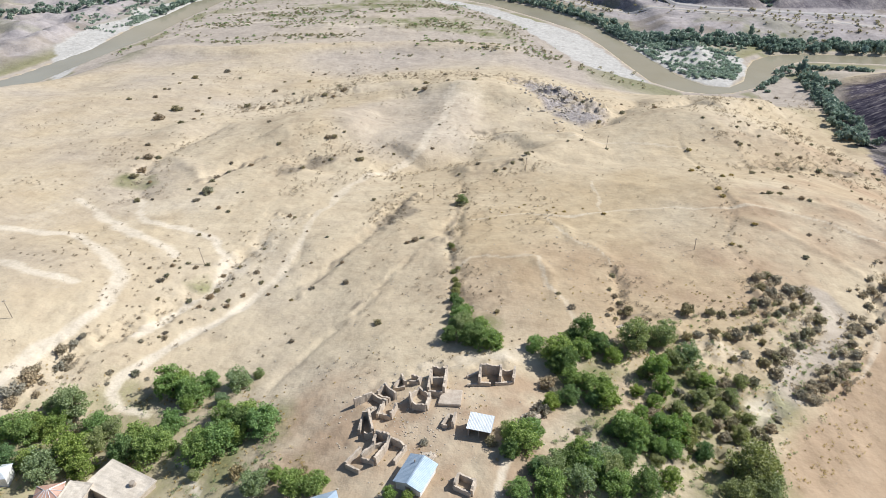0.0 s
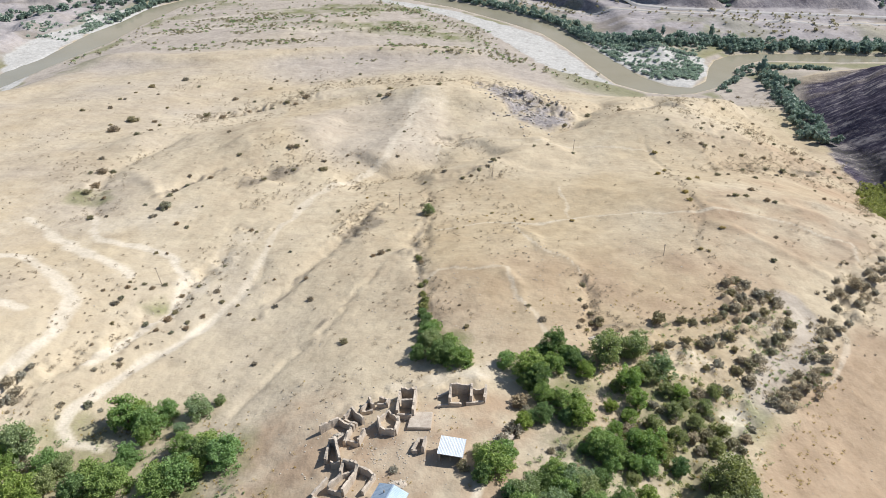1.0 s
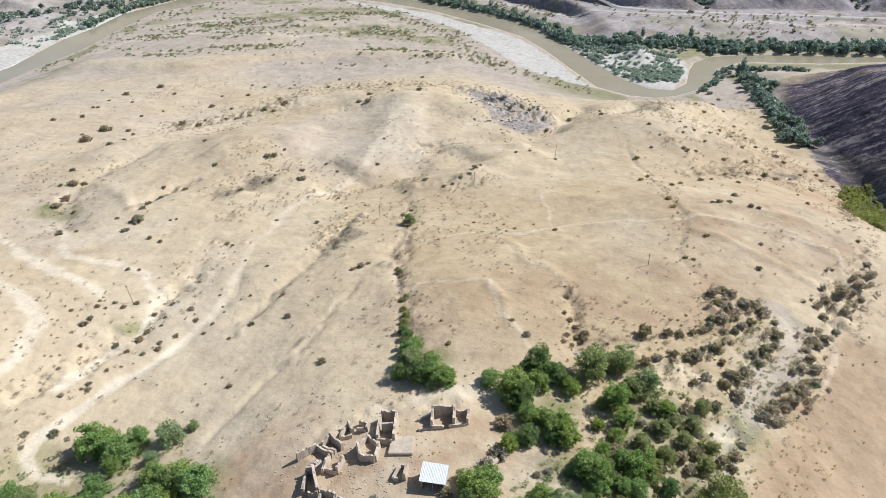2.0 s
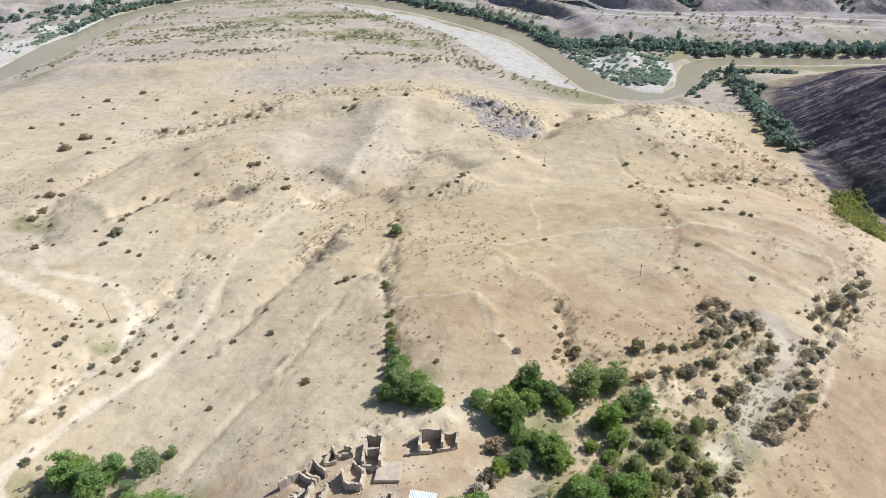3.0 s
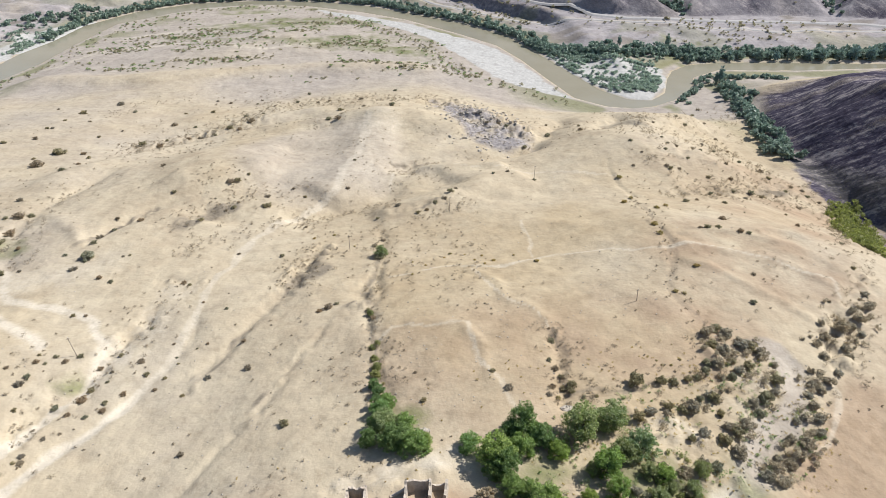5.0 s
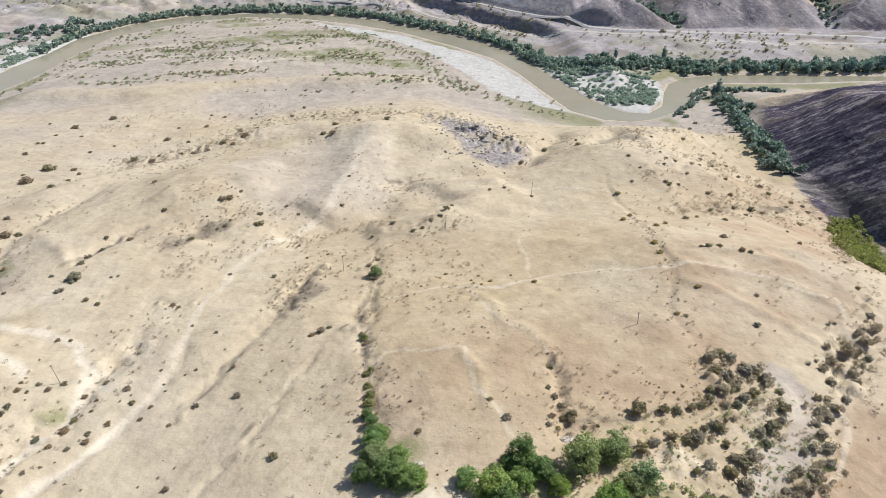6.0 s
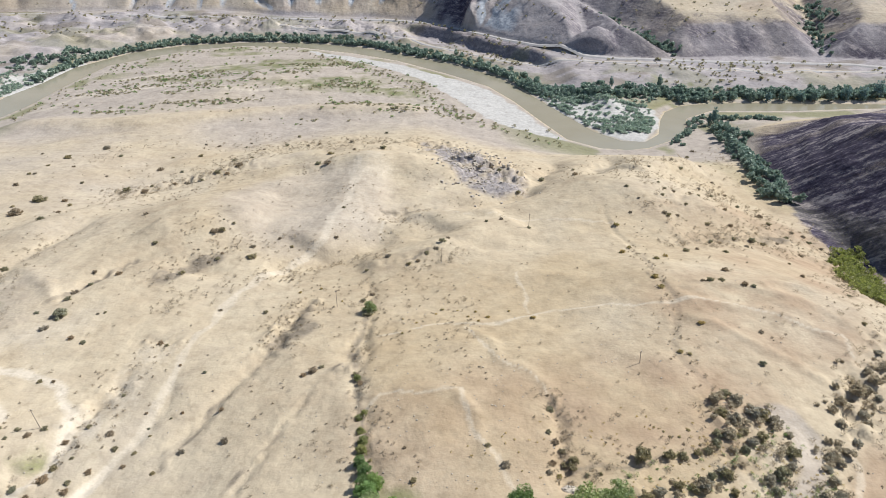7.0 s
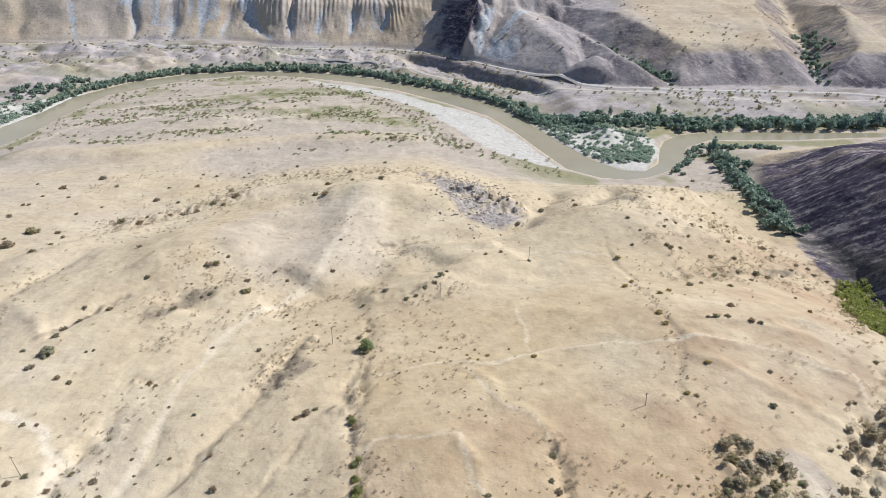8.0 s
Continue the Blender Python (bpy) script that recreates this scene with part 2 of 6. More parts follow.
def near_hill(x, y):
    h = 65.36 - 0.0155 * x - 0.1098 * y + mounds(x, y, LOCAL, 30) + mounds(x, y, BROAD, 50)
    h = h + mounds(x, y, [(-78, 696, 8.2), (-330, 192, 5.1), (-15, 696, 6.3)], 90)
    # the steep far wall of the side ravine
    rx = np.interp(y, [p[1] for p in RAVINE], [p[0] for p in RAVINE])
    floor = np.interp(y, [p[1] for p in RAVINE], RAVINE_FLOOR)
    over = x - rx
    wall = floor + np.interp(y, [350, 400, 440], [0.84, 0.62, 0.4]) * np.maximum(over, 0)
    top = np.interp(y, [300, 340, 380, 410, 440, 470], [72, 54, 40, 33, 20, 9]) + 0.05 * np.maximum(over - 60, 0)
    wall = np.minimum(wall, top + 0.12 * (wall - top))
    wall = wall + smooth(4, 30, over) * (1.0 * fbm(x * 0.8 + y * 0.25, y * 0.35, 16, 4, 66) + 0.6 * fbm(wall, y * 0.08, 3.5, 3, 67))
    gate = smooth(-3, 9, over) * smooth(60, 140, y) * smooth(490, 440, y)
    return h + gate * (wall - h)


# dry gullies and ditches: bent line, depth, half width
GULLIES = [
    ([(8, 130), (4.5, 150), (4, 178), (5, 205), (7, 226), (9, 250)], 1.1, 2.2),
    ([(0, 187), (-8, 185), (-14, 170), (-22, 155), (-30, 142), (-38, 126), (-42, 112)], 0.6, 1.5),
    ([(-14, 236), (-18, 216), (-24, 200), (-34, 182), (-44, 160)], 1.6, 3.2),
    ([(-60, 205), (-64, 190), (-66, 176), (-72, 160), (-80, 145), (-90, 130), (-100, 112)], 1.9, 4.3),
    ([(-46, 200), (-50, 178), (-57, 160), (-68, 142), (-78, 128)], 0.86, 2.2),
    ([(106.8, 252), (104.8, 226.3), (100.3, 202.7), (91.7, 179.1), (91.1, 161.2), (90.6, 155)], 0.3, 0.8),
    ([(52, 166), (51, 152), (48, 140), (46, 132)], 1, 2.2),
    ([(38, 76), (48.2, 86.6), (54.7, 93.4), (62, 99), (72, 106), (79, 113), (88, 120.5), (95.6, 127.4), (102, 135), (107, 143), (108, 150)], 1.5, 4.0),
    ([(52, 86), (56, 91), (60, 96)], 1.6, 3.0),
    ([(122, 146), (124, 153), (130, 158), (140, 163)], 1.0, 2.4),
    ([(-118, 228), (-127, 250), (-130, 272), (-124, 300), (-112, 330)], 2.2, 5),
    ([(-96, 250), (-84, 270), (-70, 285), (-52, 292), (-36, 300)], 1.9, 5),
    ([(12, 302), (24, 312), (40, 318), (62, 322), (88, 334), (110, 372), (126, 425)], 5.5, 9),
    ([(20, 290), (45, 268), (62, 262), (85, 270)], 1.6, 5),
    ([(120, 330), (130, 350), (148, 372), (150, 400)], 1.8, 5.8),
    ([(150, 300), (165, 320), (172, 345), (190, 380)], 1.8, 5.8),
    ([(170, 260), (180, 285), (200, 310), (215, 330)], 1.6, 5),
    ([(-26, 356), (-34, 324), (-38, 300), (-50, 278), (-62, 258)], 3.8, 17),
    ([(-118, 374), (-94, 398), (-64, 410), (-36, 412), (-6, 408), (22, 408), (44, 404)], 3.2, 8),
    ([(-34, 262), (-16, 270), (4, 280), (18, 288), (30, 291), (44, 298)], 4.6, 10),
    ([(13, 315), (22, 317), (30, 318), (39, 320)], 1.2, 2.4),
    ([(122, 338), (130, 362), (142, 376), (158, 384)], 2.8, 7),
    ([(-66, 214), (-60, 215.5), (-54, 215), (-48, 216)], 0.7, 1.6),
    ([(-101, 246), (-96, 253), (-87, 267), (-80, 275)], 1.1, 2.6),
    ([(126, 258), (145, 262), (166, 266), (193, 277)], 1.6, 5),
    ([(1, 186), (-2, 196), (2, 206), (6, 214)], 1.2, 3.0),
    ([(110, 252), (109, 268), (110, 282), (112, 294)], 0.7, 1.4),
    ([(226, 300), (232, 345), (247, 395), (256, 430)], 3.0, 7),
]
# low benches on the hillside: bent line, rise, half width
# broken, washed-out ground: bent line, half width, roughness
BROKEN = [
    ([(-62, 196), (-66, 184), (-70, 172), (-73, 160), (-80, 146), (-92, 130), (-100, 116)], 5.5, 1.0), ([(-66, 215), (-56, 215), (-48, 216)], 2.5, 0.8), ([(-44, 160), (-36, 178), (-28, 194), (-20, 212)], 3.0, 0.7),
    ([(-24, 204), (-20, 218), (-13, 232)], 6.0, 1.1), ([(0, 186), (1, 200), (6, 214)], 4.0, 1.1), ([(4, 140), (4, 160), (4, 180)], 2.2, 0.8), ([(-100, 246), (-94, 256), (-82, 272)], 3.0, 0.8), ([(-70, 256), (-60, 272), (-46, 282)], 5.0, 0.8),
    ([(-124, 380), (-100, 396), (-76, 408), (-54, 428)], 9.0, 1.0), ([(14, 258), (26, 258), (38, 270)], 2.5, 0.8), ([(14, 316), (26, 318), (38, 320)], 2.5, 1.0), ([(60, 446), (72, 400), (84, 356)], 12.0, 1.6),
    ([(62, 127), (70, 126), (74, 118), (72, 108)], 6.0, 1.0), ([(52, 88), (60, 96), (70, 104)], 4.0, 1.0), ([(47, 134), (50, 150), (51, 164)], 1.8, 0.9), ([(88, 154), (92, 146), (84, 136)], 4.0, 0.8), ([(114, 142), (106, 128), (92, 116)], 3.5, 0.7),
    ([(122, 146), (128, 156), (142, 166), (152, 182)], 5.0, 1.2), ([(134, 262), (160, 268), (190, 280)], 6.0, 1.2), ([(150, 300), (172, 330), (190, 360)], 16.0, 0.9), ([(172, 214), (192, 246), (208, 278)], 7.0, 1.2), ([(107, 250), (104, 226), (99, 204), (91, 178)], 1.2, 0.6),
    ([(-14, 112), (-2, 116), (14, 118)], 5.0, 0.6), ([(-16, 90), (-14, 102), (-6, 110)], 6.0, 0.5), ([(-130, 262), (-122, 236)], 7.0, 0.9), ([(118, 372), (134, 372), (154, 382)], 6.0, 0.8), ([(-30, 142), (-20, 158), (-10, 178)], 2.0, 0.6),
]
BENCHES = [
    ([(100, 204), (111, 200), (124, 194), (134, 187), (141, 180), (142, 168)], 0.65, 2.2),
    ([(98, 196), (110, 184), (120, 172), (128, 160)], 0.65, 2.2),
    ([(108, 216), (126, 210), (142, 198), (152, 184)], 0.6, 2.2),
    ([(11, 171), (17, 172.5), (28, 168.5), (31, 159), (31.5, 149), (33, 142)], 0.5, 1.6),
    ([(34, 203), (41, 190), (42, 181), (47, 175), (50, 165)], 0.5, 1.6),
    ([(10, 205), (28, 205), (46, 204), (66, 206), (85, 205)], 0.5, 1.8),
    ([(-14, 388), (8, 388), (30, 378), (44, 366), (56, 352)], 4.0, 15.0),
    ([(14, 386), (8, 366), (5, 345), (2, 318), (-6, 296), (-18, 280)], 3.4, 12.0),
    ([(4, 258), (22, 262), (38, 270), (56, 284), (76, 292)], 2.6, 9.0),
    ([(12, 306), (30, 307), (50, 306), (70, 304)], 2.0, 5.0),
    ([(-128, 276), (-120, 272), (-113, 266), (-107, 258), (-102, 246)], 0.9, 2.4),
    ([(150, 300), (166, 290), (182, 290), (200, 296)], 2.4, 8.0),
    ([(140, 340), (150, 352), (166, 360), (184, 372), (196, 392)], 3.0, 9.0),
    ([(-84, 300), (-70, 292), (-52, 300), (-34, 322)], 1.6, 8.0),
    ([(-146, 304), (-125, 334), (-108, 356), (-85, 379), (-58, 389), (-32, 389), (-6, 384)], 3.0, 9.0),
    ([(-270, 540), (-216, 540), (-174, 530), (-95, 538), (-28, 550), (33, 546), (70, 528)], 3.0, 13.0),
    ([(104, 208), (118, 211.5), (138, 214), (154, 208)], 0.8, 2.0),
    ([(28, 232), (46, 236), (66, 236), (84, 230)], 0.7, 4.0),
    ([(-66, 420), (-30, 430), (0, 432), (24, 430), (46, 446)], 2.0, 7.0),
    ([(-120, 388), (-98, 400), (-72, 412), (-46, 418)], 1.8, 6.0),
]
RAVINE = [(240, 120), (226, 200), (217, 262), (224, 300), (233, 345), (247, 395), (258, 435)]
RAVINE_FLOOR = [30, 26, 21, 17, 11, 5, 2]


def relief(x, y):
    """Gullies, benches and fine folds of the near hill."""
    total = 0.0
    wx, wy = x + 2.0 * vnoise(x / 13, y / 13, 21), y + 2.0 * vnoise(x / 13, y / 13, 22)
    for line, depth, width in GULLIES:
        d, u = to_line(wx, wy, line)
        ends = smooth(0, 0.12, u) * smooth(1, 0.88, u)
        total = total - depth * ends * (0.75 + 0.35 * vnoise(x / 11, y / 11, 23)) / (1 + (d / width) ** 2) ** 1.6
    for line, rise, width in BENCHES:
        d, u = to_line(wx, wy, line)
        total = total + rise * smooth(0, 0.1, u) * smooth(1, 0.9, u) * np.exp(-((d / width) ** 2))
    mask = np.zeros(np.shape(x))
    for line, width, rough in BROKEN:
        mask = np.maximum(mask, rough * smooth(1.3, 0.4, to_line(wx, wy, line)[0] / width))
    total = total + mask * 1.3 * (np.abs(fbm(x, y, 4.6, 3, 27, 0.6)) - 0.45)
    folds = 1 - np.abs(vnoise(x / 24 + 0.3 * vnoise(x / 50, y / 50, 26), y / 40, 24))
    folds = folds + 0.45 * (1 - np.abs(vnoise(x / 11, y / 17, 25)))
    return total + 0.6 * (folds - 0.9)


def river_side(x, y):
    """Distance to the water's edge, minus inside the river; whether a place is on the near side; distance behind the mountains' foot."""
    d = np.minimum(to_line(x, y, NEAR_BANK)[0], to_line(x, y, FAR_BANK)[0])
    wet = inside(x, y, NEAR_BANK + FAR_BANK[::-1])
    near = inside(x, y, NEAR_BANK + [(6000, 420), (6000, -6000), (-6000, -6000), (-6000, 150)])
    f = to_line(x, y, FOOT)[0]
    back = inside(x, y, FOOT + [(6000, 480), (6000, 9000), (-6000, 9000), (-6000, 900)])
    return np.where(wet, -d, d), near, np.where(back, f, -f)


# clefts in the tawny slopes: place at the foot, way uphill, half width, depth, and the length of the pale scree below
CLEFTS = [(-404, 952, -0.15, 1, 9, 7, 0), (-338, 950, -0.22, 1, 3, 2.5, 70), (-300, 948, -0.1, 1, 12, 6, 0), (-267, 944, -0.1, 1, 5, 9, 30), (-218, 940, -0.12, 1, 9, 10, 34), (-188, 938, 0.1, 1, 6, 4, 80),
          (-160, 936, 0.12, 1, 8, 7, 40), (-85, 908, -0.5, 1, 6, 5, 90), (-70, 898, 0.05, 1, 6, 9, 30), (-36, 894, 0.12, 1, 9, 6, 26), (2, 886, 0.16, 1, 6, 8, 30), (36, 880, 0.3, 1, 8, 5, 20)]
# side valleys of the eastern slopes: mouth, way uphill, rise of the floor, steepness of the sides
SIDE_VALLEYS = [(309, 651, -0.34, 1, 0.16, 0.62), (450, 636, 0.42, 1, 0.15, 0.60), (232, 676, 0.16, 1, 0.26, 0.5), (566, 600, 0.25, 1, 0.14, 0.55)]


def cleft_lines(x, y):
    """For every cleft: distance across and way along."""
    for cx, cy, ux, uy, w, depth, scree in CLEFTS:
        n = math.hypot(ux, uy)
        sway = 3.0 * vnoise(y / 22, x * 0 + cx, 5)
        yield ((x - cx) * uy - (y - cy) * ux) / n + sway, ((x - cx) * ux + (y - cy) * uy) / n, w, depth, scree


def mountains(x, y, f):
    """Height above the foot of the slopes, f metres behind it."""
    f = np.maximum(f, 0)
    west = smooth(120, 60, x)
    h_west = 0.44 * f + 0.004 * np.minimum(f, 60) ** 2 + 1.6 * fbm(x, y * 0.5, 44, 3, 6) * smooth(6, 40, f)
    for across, up, w, depth, scree in cleft_lines(x, y):
        d = np.abs(across)
        h_west = h_west - 0.62 * depth * smooth(4, 46, up) * np.maximum(1 - d / (w * (1 + 0.012 * np.maximum(up, 0))), 0) ** 1.2
    flutes = np.abs(2 * ((x + 5 * vnoise(x / 18, y / 40, 7)) / 6.0 % 1.0) - 1)
    high = smooth(34, 58, f + 16 * vnoise(x / 30, y / 60, 9))
    h_west = h_west - high * 1.3 * flutes + high * 4.0 + smooth(4, 20, f) * 0.8 * (1 - np.abs(fbm(x, y * 0.45, 13, 4, 17)))
    step = 22 + 0.17 * f + 34 * smooth(230, 150, x)
    steep = 0.62 * f
    h_east = np.minimum(steep, step) - 1.6 * np.exp(-(((steep - step) / 3.0) ** 2))
    for vx, vy, ux, uy, rise, side in SIDE_VALLEYS:
        n = math.hypot(ux, uy)
        across, up = ((x - vx) * uy - (y - vy) * ux) / n, ((x - vx) * ux + (y - vy) * uy) / n
        cut = 1.0 + rise * np.maximum(up, 0) + side * np.maximum(np.abs(across + 3 * vnoise(y / 25, x / 60, 14)) - 3, 0)
        h_east = np.minimum(h_east, np.where(up > -30, cut, h_east))
    for vx, w, cut in ((376, 2.5, 2.4), (408, 5, 2.0), (345, 7, 1.6), (330, 3, 1.2)):
        h_east = h_east - cut * smooth(2, 12, f) * smooth(60, 36, f) * np.exp(-(((x - vx - 0.05 * (y - 650)) / w) ** 2))
    cone = np.maximum(1 - np.hypot((x - 244) / 1.2, y - 692) / 34, 0)
    h_east = np.maximum(h_east, 21 * cone * (1.35 - 0.35 * cone) * smooth(0, 8, f))
    # the rocky spur: a sharp crest with a steep western side
    crest = (x - 126) * 0.40 + (y - 800) * 0.917
    across = (x - 132) * 0.917 - (y - 800) * 0.40 + 5 * vnoise(x / 16, y / 16, 33)
    rock = 0.70 * np.maximum(crest + 12, 0) + 9 - np.where(across < 0, 2.0 * -across, 0.50 * across)
    rock = rock + 3.4 * fbm(x, y, 13, 4, 34)
    body = west * h_west + (1 - west) * np.maximum(h_east, 0)
    body = np.maximum(body, rock * smooth(0, 8, f))
    rough = fbm(x, y, 40, 5, 31, 0.6) * np.minimum(0.05 * f, 1.3)
    rocky = np.exp(-(((x - 140) / 50) ** 2)) * smooth(5, 25, f)
    return smooth(0, 8, f) * np.maximum(body + rough + rocky * 2.2 * np.abs(fbm(x, y, 15, 4, 77)), 0)


def land(x, y):
    """Height of the ground."""
    x, y = np.asarray(x, float), np.asarray(y, float)
    d, near, f = river_side(x, y)
    away = np.maximum(d, 0)
    low = 0.35 + 0.03 * np.minimum(away, 60) + 0.15 * smooth(0, 8, away) + 0.1 * fbm(x, y, 25, 3, 3)
    hill = near_hill(x, y) + relief(x, y) + 0.4 * fbm(x, y, 34, 4, 11) * smooth(5, 60, away) + 0.12 * fbm(x, y, 7, 3, 12)
    crag = np.exp(-(((x - 70) * 0.85 + (y - 385) * 0.5) / 15) ** 2) * smooth(50, 25, np.abs((y - 385) * 0.85 - (x - 70) * 0.5))
    hill = hill + crag * 4.4 * np.abs(fbm(x, y, 11, 4, 19))
    h_near = low + (np.maximum(hill, low) - low) * smooth(6, 55, away)
    reach = away / (away + np.maximum(-f, 0) + 1e-6)
    bank = smooth(50, 80, x) * smooth(205, 180, x) * smooth(6, 16, away)
    broken = (1 - 0.7 * bank) * smooth(18, 50, away) * smooth(5, 40, np.maximum(-f, 0)) * (1.0 + 1.8 * smooth(160, 60, x))
    rise = np.where(f > 0, 1, reach**1.3)
    rise = rise + bank * (smooth(-24, -12, f) - rise) + bank * 0.16 * fbm(x, y, 14, 3, 28) * smooth(-40, -20, f) * (f < -6)
    h_far = low + 10 * rise + mountains(x, y, f) + broken * np.abs(fbm(x, y, 34, 5, 29)) * 2.6
    h = np.where(near, h_near, h_far)
    h = np.where(d < 0, -2.0 * smooth(0, 7, -d) + 0.35 * (1 - smooth(0, 2, -d)), h)
    return np.minimum(h, 260 + 12 * fbm(x, y, 200, 2, 8))


# ---------------------------------------------------------------- marks on the ground
TRACKS = {   # bent lines and the width of the pale, trodden strip
    "cart": ([(-71, 110.6), (-76.9, 112.8), (-81.6, 117.2), (-81.5, 122.1), (-74.6, 131.8), (-65.6, 145.3), (-56.6, 160.2), (-50.9, 173.9), (-47.4, 199.8), (-41.3, 236)], 1.5),
    "saddle": ([(-41.3, 235.9), (-34, 255), (-23.4, 269), (-11.5, 285), (-2.8, 312), (1.7, 338), (5.3, 373)], 2.0),
    "west": ([(-139, 225.9), (-118, 205.4), (-94.2, 186), (-87.8, 178.5)], 2.0),
    "bend": ([(-119.8, 228.6), (-107.1, 209.2), (-90, 199.9), (-75.9, 192.2), (-70.2, 182.2), (-70, 169.2), (-72.3, 157.7), (-77.1, 147.5), (-82.7, 138.4)], 1.7),
    "loop": ([(-151.3, 195.7), (-125.9, 193.5), (-105.5, 174.8), (-96.7, 162.5), (-94.5, 150), (-98.5, 138.8), (-101, 123.2), (-104.1, 113.7)], 2.2),
    "short": ([(-133.2, 166.6), (-115.7, 159.3), (-105.7, 154.8)], 2.2),
    "field": ([(10.2, 205), (27.7, 204.5), (46.3, 203.8), (65.8, 206), (84.5, 205), (99.3, 203.8), (111.4, 200.3), (123.9, 194.3), (133.8, 187.6), (141.1, 180.5), (140.7, 171)], 0.7),
    "ring": ([(6.1, 167.2), (11, 170.9), (17.4, 171.7), (27.9, 167.6), (30.5, 159.1), (31, 149.3), (32.6, 142.4), (35, 134)], 0.8),
    "slant": ([(36.8, 202.7), (40.2, 191.4), (41.7, 181.2), (47, 174.7), (49.6, 164.4)], 0.7),
    "upright": ([(60, 239.8), (58.5, 219.5), (55.5, 206.9)], 0.6),
    "bank": ([(117.6, 141.7), (112.8, 132.2), (102.1, 121.3), (89, 114)], 0.7),
    "crest": ([(11.4, 292), (19.4, 310), (32.1, 311), (46.2, 304), (63.1, 301), (78, 290), (106.7, 281), (109.6, 279)], 0.9),
    "lane": ([(-56, 94), (-53, 89), (-49.2, 84.3), (-46, 78)], 0.8),
    "yard": ([(14, 92), (12, 84), (9, 76)], 0.8),
    "terrace": ([(-241, 581), (-219, 627), (-175.2, 634), (-140, 645), (-90.4, 605), (-35.8, 614)], 3.5),
    "flat": ([(-208.4, 668), (-149.5, 691), (-106.4, 714)], 3.0),
}
STREAM = [(64, 98), (72, 106), (79, 113), (88, 120.5), (95.6, 127.4), (102, 135), (107, 143), (105, 151)]
DITCH = [(106.8, 252), (104.8, 226.3), (100.3, 202.7), (91.7, 179.1), (91.1, 161.2), (90.6, 155)]
SHINGLE = [
    [(-44.6, 770), (2.7, 737), (46.6, 702), (89.7, 647), (118.9, 606), (131.4, 561), (140.4, 513), (150.9, 475), (127, 494), (103.2, 522), (85.5, 580), (67.6, 635), (39.7, 679), (2.6, 717), (-32, 750)],
    [(157.2, 579), (183.9, 571), (220.4, 552), (241.1, 531), (226.7, 492), (205.9, 468), (190.7, 471), (175.2, 499), (163.1, 547)],
    [(-307, 679), (-284, 718), (-256, 741), (-253, 698), (-270, 654), (-288, 632)],
    [(-279, 459), (-326, 564), (-322, 621), (-295, 672), (-287, 636), (-294, 589), (-290, 538)],
]
BARE = [(18, 119, 9, 4.5, 0.5), (4, 118, 12, 4, 0.4), (93, 140, 5, 5, 0.3), (87, 132, 6, 4, 0.3), (68, 125, 8, 4.5, 0.42), (74, 110, 5, 4.5, 0.5),
        (-66, 112, 5, 3.5, 0.4), (-60, 190, 6, 16, 0.3), (-56, 208, 8, 8, 0.3), (-68, 176, 5, 12, 0.42)]   # trodden and washed-out places: middle, half widths, amount
FURROWS = [([(1, 188), (0, 198), (4, 208), (7, 218)], 1.6), ([(-44, 160), (-36, 178), (-28, 194), (-22, 206)], 1.0), ([(-30, 142), (-22, 155), (-14, 170), (-9, 182)], 0.8), ([(-14, 183), (-9, 187), (-4, 189)], 1.2),
           ([(-100, 246), (-96, 253), (-87, 267), (-80, 275)], 1.6), ([(-98, 236), (-90, 235)], 2.0), ([(4, 150), (4, 165), (5, 180)], 0.7), ([(14, 316), (24, 318), (38, 320)], 0.9), ([(15, 255), (26, 257), (38, 270)], 1.0),
           ([(130, 260), (148, 265), (168, 268), (192, 279)], 2.4), ([(47, 138), (60, 139), (82, 141)], 0.6), ([(50, 140), (50, 150), (51, 164)], 1.0)]   # dark broken ground: bent line, half width
CRAG = [(46.9, 450), (63.9, 428), (77.6, 389), (91.6, 354), (89.6, 330), (64.8, 337), (55.7, 350), (50.3, 376)]
SCREES = [[(-71.2, 251), (-68.8, 264), (-59.6, 277), (-48.5, 279), (-48.3, 271), (-62.3, 261)], [(-24.3, 204), (-23.5, 217), (-19.7, 229.9), (-11.2, 233.4), (-12, 211), (-13.5, 199.6)]]
CHALK = [(-4, 398), (15, 402), (22.8, 369), (18.5, 342), (9.4, 304), (-9.4, 290), (-2.9, 318), (0.9, 352)]
FAR_ROAD = [(-700, 950), (-424, 954), (-340, 944), (-255, 926), (-195, 920), (-146, 911), (-77, 895), (-9, 880), (45, 870), (90, 842), (119, 812), (145, 774), (168, 740), (192, 711), (210, 694), (227, 670), (255, 655),
            (310, 641), (362, 633), (413, 624), (463, 613), (492, 600), (700, 560)]
LOW_ROAD = [(-78, 866), (-35, 848), (29, 819), (65, 793), (99, 758), (125, 729), (158, 691), (187, 674), (235, 648), (288, 636), (326, 616), (374, 604), (427, 600), (484, 588), (700, 540)]


def within(x, y, ring, soft):
    d = to_line(x, y, ring + ring[:1])[0]
    return smooth(-soft, soft, np.where(inside(x, y, ring), d, -d))


